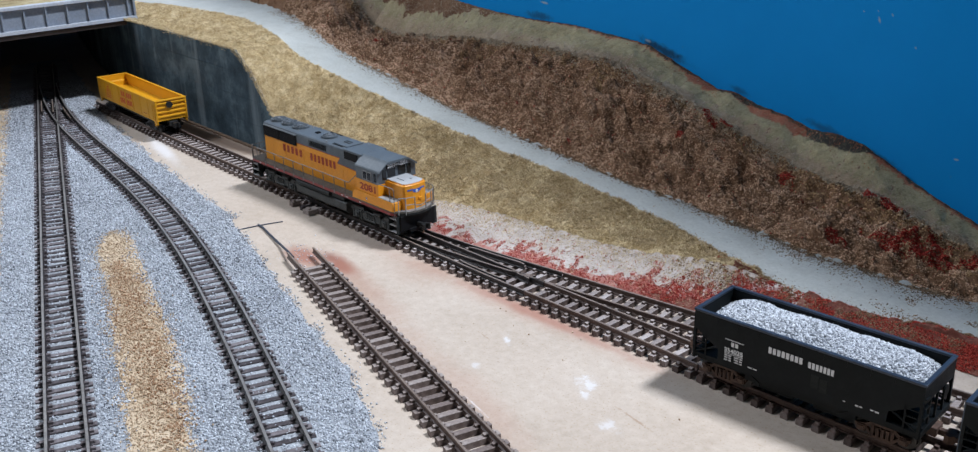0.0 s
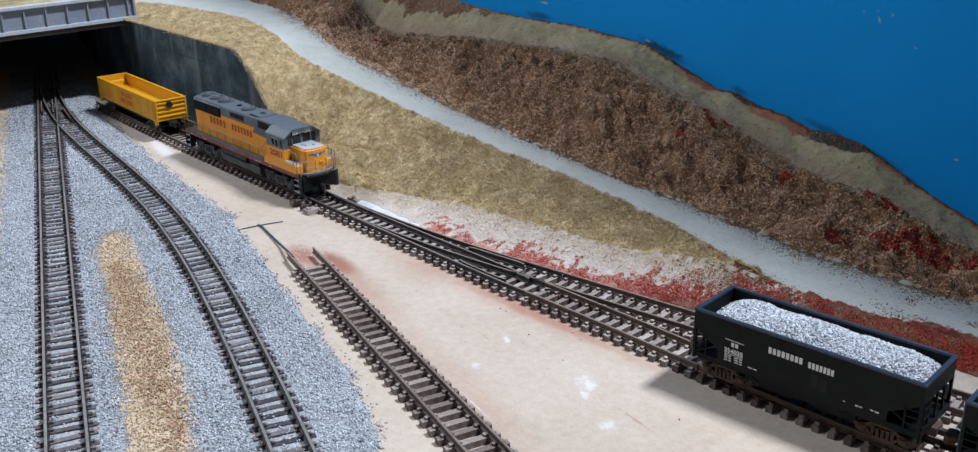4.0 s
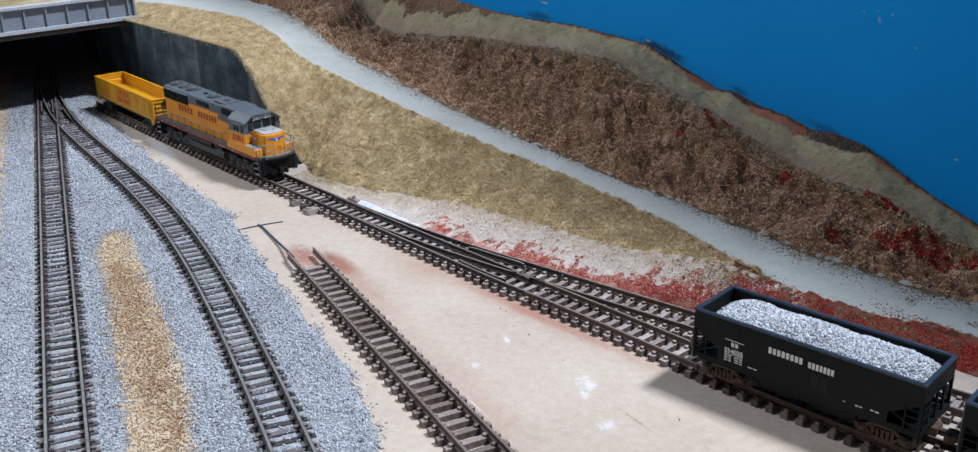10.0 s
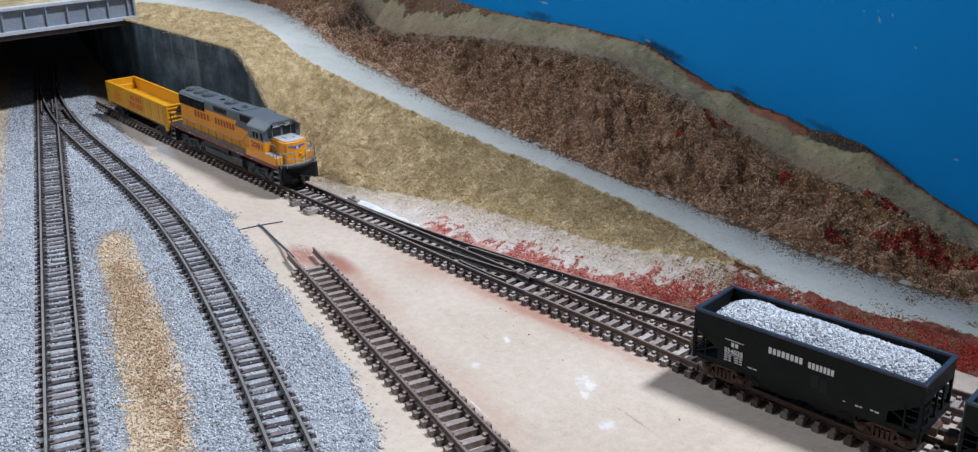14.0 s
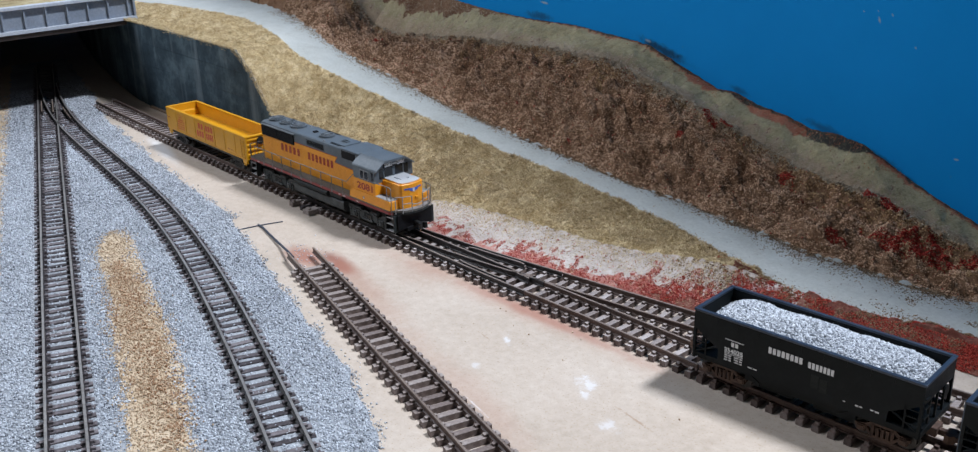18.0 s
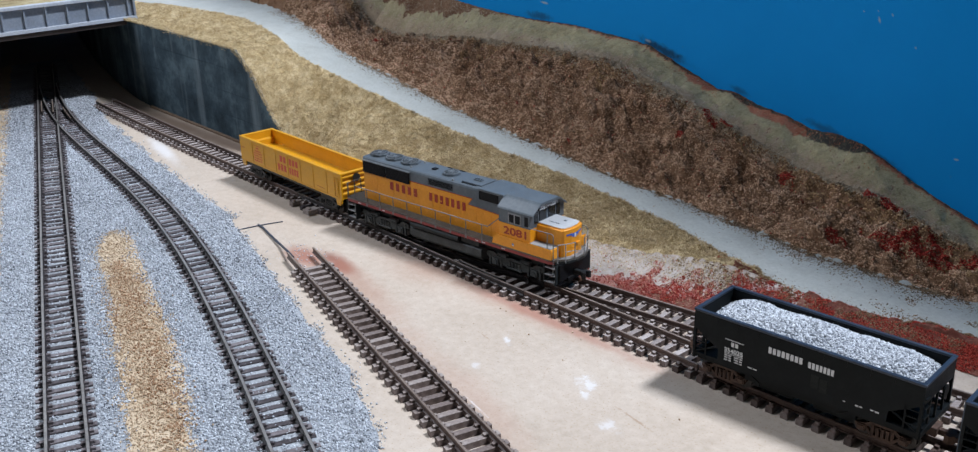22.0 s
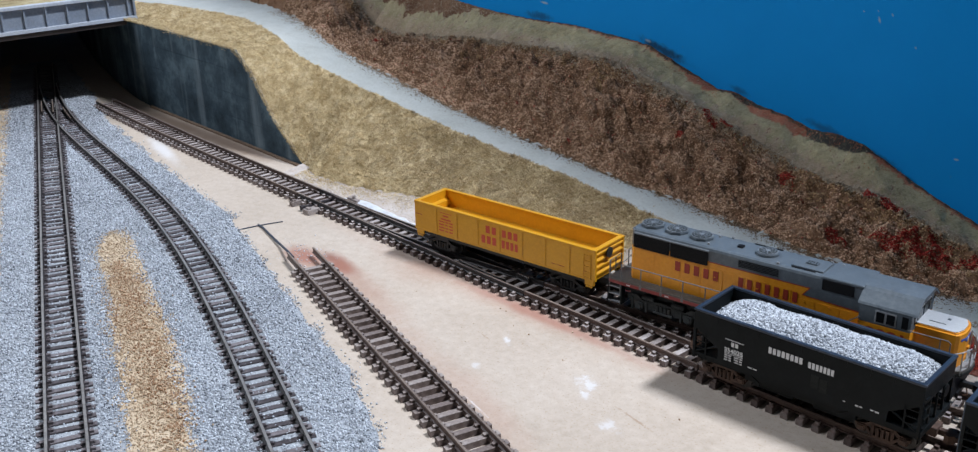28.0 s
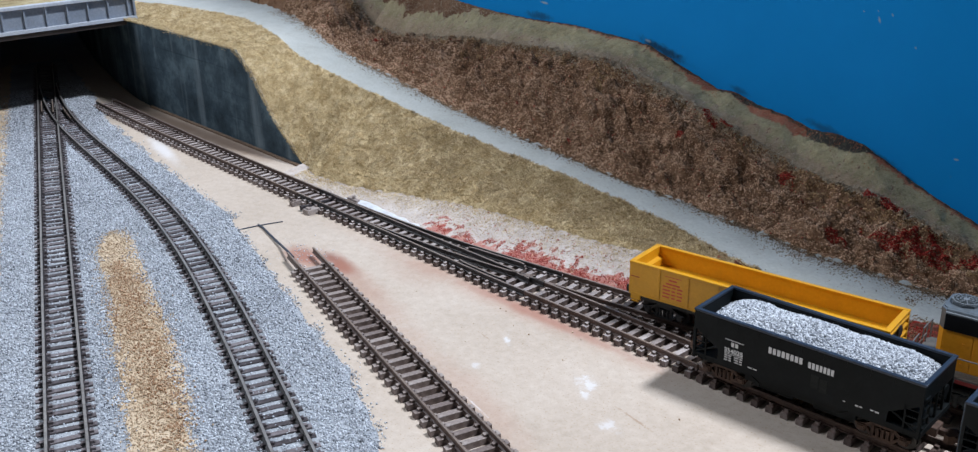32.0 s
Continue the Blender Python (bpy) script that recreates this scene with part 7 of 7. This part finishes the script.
    for x in (-8.5, 8.5):
        bm = bmesh.new()
        prism(bm, [((x + a) * MM, b * MM) for a, b in ((-7.5, 13.0), (7.5, 13.0), (5.5, 5.6), (-5.5, 5.6))], -5.4 * MM, 5.4 * MM)
        P("discharge_bay", bm, M_HOPPER)
    P("centre_sill", mm_box(-L + 1, L - 1, -1.5, 1.5, 6.8, 11.2, 0.15), M_HOPPER)
    # dark block added between the bays to stop light showing through
    P("bay_filler", mm_box(-15.5, 15.5, -8.6, 8.6, 8.4, 13.0, 0.2), M_HOPPER)
    bm = bmesh.new()
    cyl(bm, ((L + 0.7) * MM, 3.0 * MM, 18.5 * MM), (1, 0, 0), 1.6 * MM, 0.35 * MM, 18)
    P("brake_wheel", bm, M_HOPPER)
    for x in (-22.6, 21.8):
        freight_truck(t, x, 10.6, 2.6, M_RUST, CAR_WHEELS, "")
    y = -w - 0.04
    bars((8,), -8.9, 0.9, 19.3, 21.0, y, M_WLETTER, t, "name_bar", "white bar", 0.7)
    bars((7,), 2.2, 9.3, 19.0, 20.7, y, M_WLETTER, t, "name_bar", "white bar", 0.7)
    lettering("354025", -21.5, -15.9, 15.2, 16.6, y, M_WLETTER, t, "number", "white car number")
    bars((2,), -19.7, -17.3, 17.3, 18.5, y, M_WLETTER, t, "initial_bar", "white bar", 0.7)
    rows = [(-21.5, -15.8, 18.95, 19.15), (-21.4, -15.9, 14.85, 15.0)]
    for k in range(3):
        z = 14.2 - k * 0.7
        rows += [(-21.4, -20.4, z, z + 0.3), (-20.1, -19.3, z, z + 0.3), (-18.3, -17.2, z, z + 0.3), (-16.9, -16.0, z, z + 0.3)]
    for row in ((-14.2, -13.0, 12.9, 13.2), (-12.7, -11.6, 12.9, 13.2), (12.2, 12.8, 13.3, 13.5), (15.4, 16.2, 13.2, 13.6), (16.5, 17.2, 13.3, 13.6), (19.2, 20.0, 13.5, 13.8), (20.3, 21.4, 13.4, 13.8)):
        line_bars([row], y, M_WLETTER, t, "data_bar", "small white data bar")
    line_bars(rows, y, M_WLETTER, t, "data_bars", "small white data bars")
    for row in ((3.4, 5.4, 13.8, 17.6), (5.8, 7.8, 13.4, 17.2)):
        line_bars([row], -w - 0.01, M_SCUFF, t, "faded_mark", "faint faded patch on the black side")
    return t


def load_height(x, y):
    """Top of the heaped stone in a hopper car, in millimetres."""
    ends = np.clip((x + 29.5) / 9.0, 0, 1) * np.clip((30.5 - x) / 11.0, 0, 1)
    ends = ends * (2 - ends)
    return 20.6 + 2.3 * ends + 2.5 * ends * (1 - (y / 8.6) ** 2) + 0.35 * smooth_noise(x, y, 5.0, 71)


def build_load(m):
    nx, ny = 60, 20
    bm = bmesh.new()
    grid = [[None] * ny for _ in range(nx)]
    for i in range(nx):
        for j in range(ny):
            x, y = -30.2 + 60.4 * i / (nx - 1), -8.5 + 17.0 * j / (ny - 1)
            z = float(load_height(np.array([x]), np.array([y]))[0])
            grid[i][j] = bm.verts.new((x * MM, y * MM, z * MM))
    for i in range(nx - 1):
        for j in range(ny - 1):
            bm.faces.new((grid[i][j], grid[i + 1][j], grid[i + 1][j + 1], grid[i][j + 1]))
    t = finish(bm, "stone_load", M_LOAD)
    t.matrix_basis = m
    tagged(t, "heaped load of pale grey crushed stone in the hopper car", "stone load")
    rng = np.random.default_rng(77)
    n = 7500
    x, y = -30.0 + 60 * rng.random(n), -8.4 + 16.8 * rng.random(n)
    s = 0.00028 + 0.00030 * rng.random(n)
    p = np.stack([x * MM, y * MM, load_height(x, y) * MM + 0.15 * s], -1)
    g = grains("crushed_stone", p, s, M_LOAD, seed=78)
    g.parent = t
    g["kind"] = "stuff"


loco = build_loco()
loco.matrix_basis = pose(-0.0353, 0, 0)
gondola = build_gondola()
gondola.matrix_basis = pose(-0.226, 0, 0)
HOPPER_AT = pose(0.1845, 0.0018, 0, 0, 0, 4.4)
hopper = build_hopper(HOPPER_AT)
build_load(HOPPER_AT)
second = copy_thing(hopper, pose(0.2561, 0.0063, 0, 0, 0, 4.4))
part("end_panel", mm_box(-31.6, -31.1, -9.4, 9.4, 9.6, 24.7, 0.1), M_NAVY, second, "closed dark navy end panel")
second["label"] = "black model hopper car with a closed navy end"
# ---------------------------------------------------------------- small things on the board
def wire():
    t = thing("feeder_wire", "dark blue feeder wire soldered to the stub rail", "wire")
    bm = bmesh.new()
    pts = [(-45.8, -40.8, 0.25), (-45.0, -36.6, 0.25), (-44.2, -32.6, 0.3), (-42.9, -28.0, 0.25), (-41.3, -23.2, 0.22)]
    tube(bm, [(x * MM, y * MM, z * MM) for x, y, z in pts], 0.22 * MM)
    part("cross_strand", bm, M_WIRE, t)
    bm = bmesh.new()
    pts = [(-44.6, -32.6, 0.45), (-40.5, -33.0, 0.5), (-34.0, -34.5, 0.6), (-26.0, -36.4, 0.8), (-17.0, -38.6, 1.3), (-10.0, -40.8, 2.3), (-3.0, -43.0, 3.2), (0.5, -44.0, 3.3)]
    tube(bm, [(x * MM, y * MM, z * MM) for x, y, z in pts], 0.48 * MM, 10)
    part("insulation", bm, M_WIRE, t)


M_WIRE = surface("dark_blue_wire", (0.02, 0.026, 0.045), (0.035, 0.045, 0.07), (0.07, 0.085, 0.12), 120, 900, 0.4, relief=0.1)
wire()


def debris():
    """Crumbs, flakes and stray grains of ballast on the bare board."""
    rng = np.random.default_rng(91)
    n = 420
    x, y = -0.25 + 0.45 * rng.random(n), -0.10 + 0.095 * rng.random(n)
    ok = y > ballast_right(x) + 0.001
    ok &= (np.abs(y + 0.039 + 0.255 * (x + 0.0023)) > 0.009)
    x, y = x[ok], y[ok]
    s = 0.0001 + 0.00028 * rng.random(len(x)) ** 3
    ob = grains("board_crumbs", np.stack([x, y, s * 0.5], -1), s, M_SAND, seed=92)
    tagged(ob, "stray crumbs on the bare board", "debris", kind="stuff")
    n = 130
    x = -0.3 + 0.48 * rng.random(n)
    y = ballast_right(x) + 0.0004 + 0.0032 * rng.random(n) ** 2.2
    s = 0.00022 + 0.00028 * rng.random(n)
    ob = grains("stray_ballast", np.stack([x, y, s * 0.5], -1), s, M_BALLAST, seed=93)
    tagged(ob, "stray ballast grains along the ballast edge", "ballast", kind="stuff")

    n = 90
    x, y = -0.006 + 0.008 * rng.normal(size=n), -0.0355 + 0.004 * rng.normal(size=n)
    s = 0.00018 + 0.0003 * rng.random(n) ** 2
    ob = grains("paint_flecks", np.stack([x, y, s * 0.3], -1), s, M_WHITE_PLASTER, seed=95)
    tagged(ob, "pale flecks on the rusty overspray beside the stub track", "debris", kind="stuff")


debris()


# ---------------------------------------------------------------- movement
def on_line(s, half):
    """Pose of a car whose two trucks stand on the siding line, half a wheelbase before and behind s."""
    a, b = siding(s - half)[0], siding(s + half)[0]
    d = b - a
    return Matrix.Translation((a + b) / 2) @ pose(0, 0, 0, 0, 0, math.degrees(math.atan2(d.y, d.x)))


# seconds and millimetres of the locomotive along the line
LOCO_RUN = [(0.0, -35.3), (0.5, -43.0), (1.0, -51.2), (1.5, -59.2), (2.0, -67.5), (2.5, -75.7), (3.0, -84.3), (3.5, -92.6), (4.0, -100.4), (4.5, -107.6), (5.0, -114.2), (5.5, -120.1), (6.0, -125.4),
            (6.5, -130.0), (7.0, -132.9), (7.5, -133.4), (9.0, -133.4), (11.0, -133.4), (11.5, -132.8), (12.0, -131.6), (12.5, -129.2), (13.0, -126.2), (13.5, -122.2), (14.0, -116.4), (14.5, -108.5),
            (15.0, -99.5), (15.5, -89.9), (16.0, -80.0), (16.5, -69.7), (17.0, -58.7), (17.5, -47.5), (18.0, -37.0), (18.5, -27.2), (19.0, -17.8), (19.5, -8.2), (20.0, 1.5), (20.5, 10.5),
            (21.0, 19.2), (21.5, 28.2), (22.0, 37.5), (22.5, 46.8), (23.0, 56.2), (23.5, 65.8), (24.0, 75.5), (24.5, 85.4), (25.0, 95.4), (25.5, 105.8), (26.0, 116.3), (26.5, 126.9),
            (27.0, 137.6), (27.5, 148.7), (28.0, 160.1), (28.5, 171.6), (29.0, 182.8), (29.5, 194.1), (30.0, 205.5), (30.5, 217.0), (31.0, 228.6), (31.5, 240.3), (32.0, 252.3)]
COUPLED = 96.7            # millimetres between the middles of locomotive and gondola once coupled
GONDOLA_START = -226.0


def motions():
    walk(loco, [(t, on_line(s * MM, 0.031)) for t, s in LOCO_RUN])
    rows = []
    for t, s in LOCO_RUN:
        g = s - COUPLED
        rows.append((t, on_line((GONDOLA_START if t < 6.4 else g) * MM, 0.028)))
    walk(gondola, rows)
    # wheels roll with their cars
    times = [k * 0.1 for k in range(321)]
    run = np.interp(times, [t for t, _ in LOCO_RUN], [s for _, s in LOCO_RUN]) * MM
    for ob, x, radius, car in ROLLING:
        way = run - run[0]
        if car != "loco":
            way = np.where(np.array(times) < 6.4, 0.0, run - COUPLED * MM - GONDOLA_START * MM)
        walk(ob, [(t, pose(x, 0, 0.004 + radius, 0, math.degrees(w / radius), 0)) for t, w in zip(times, way)])


motions()
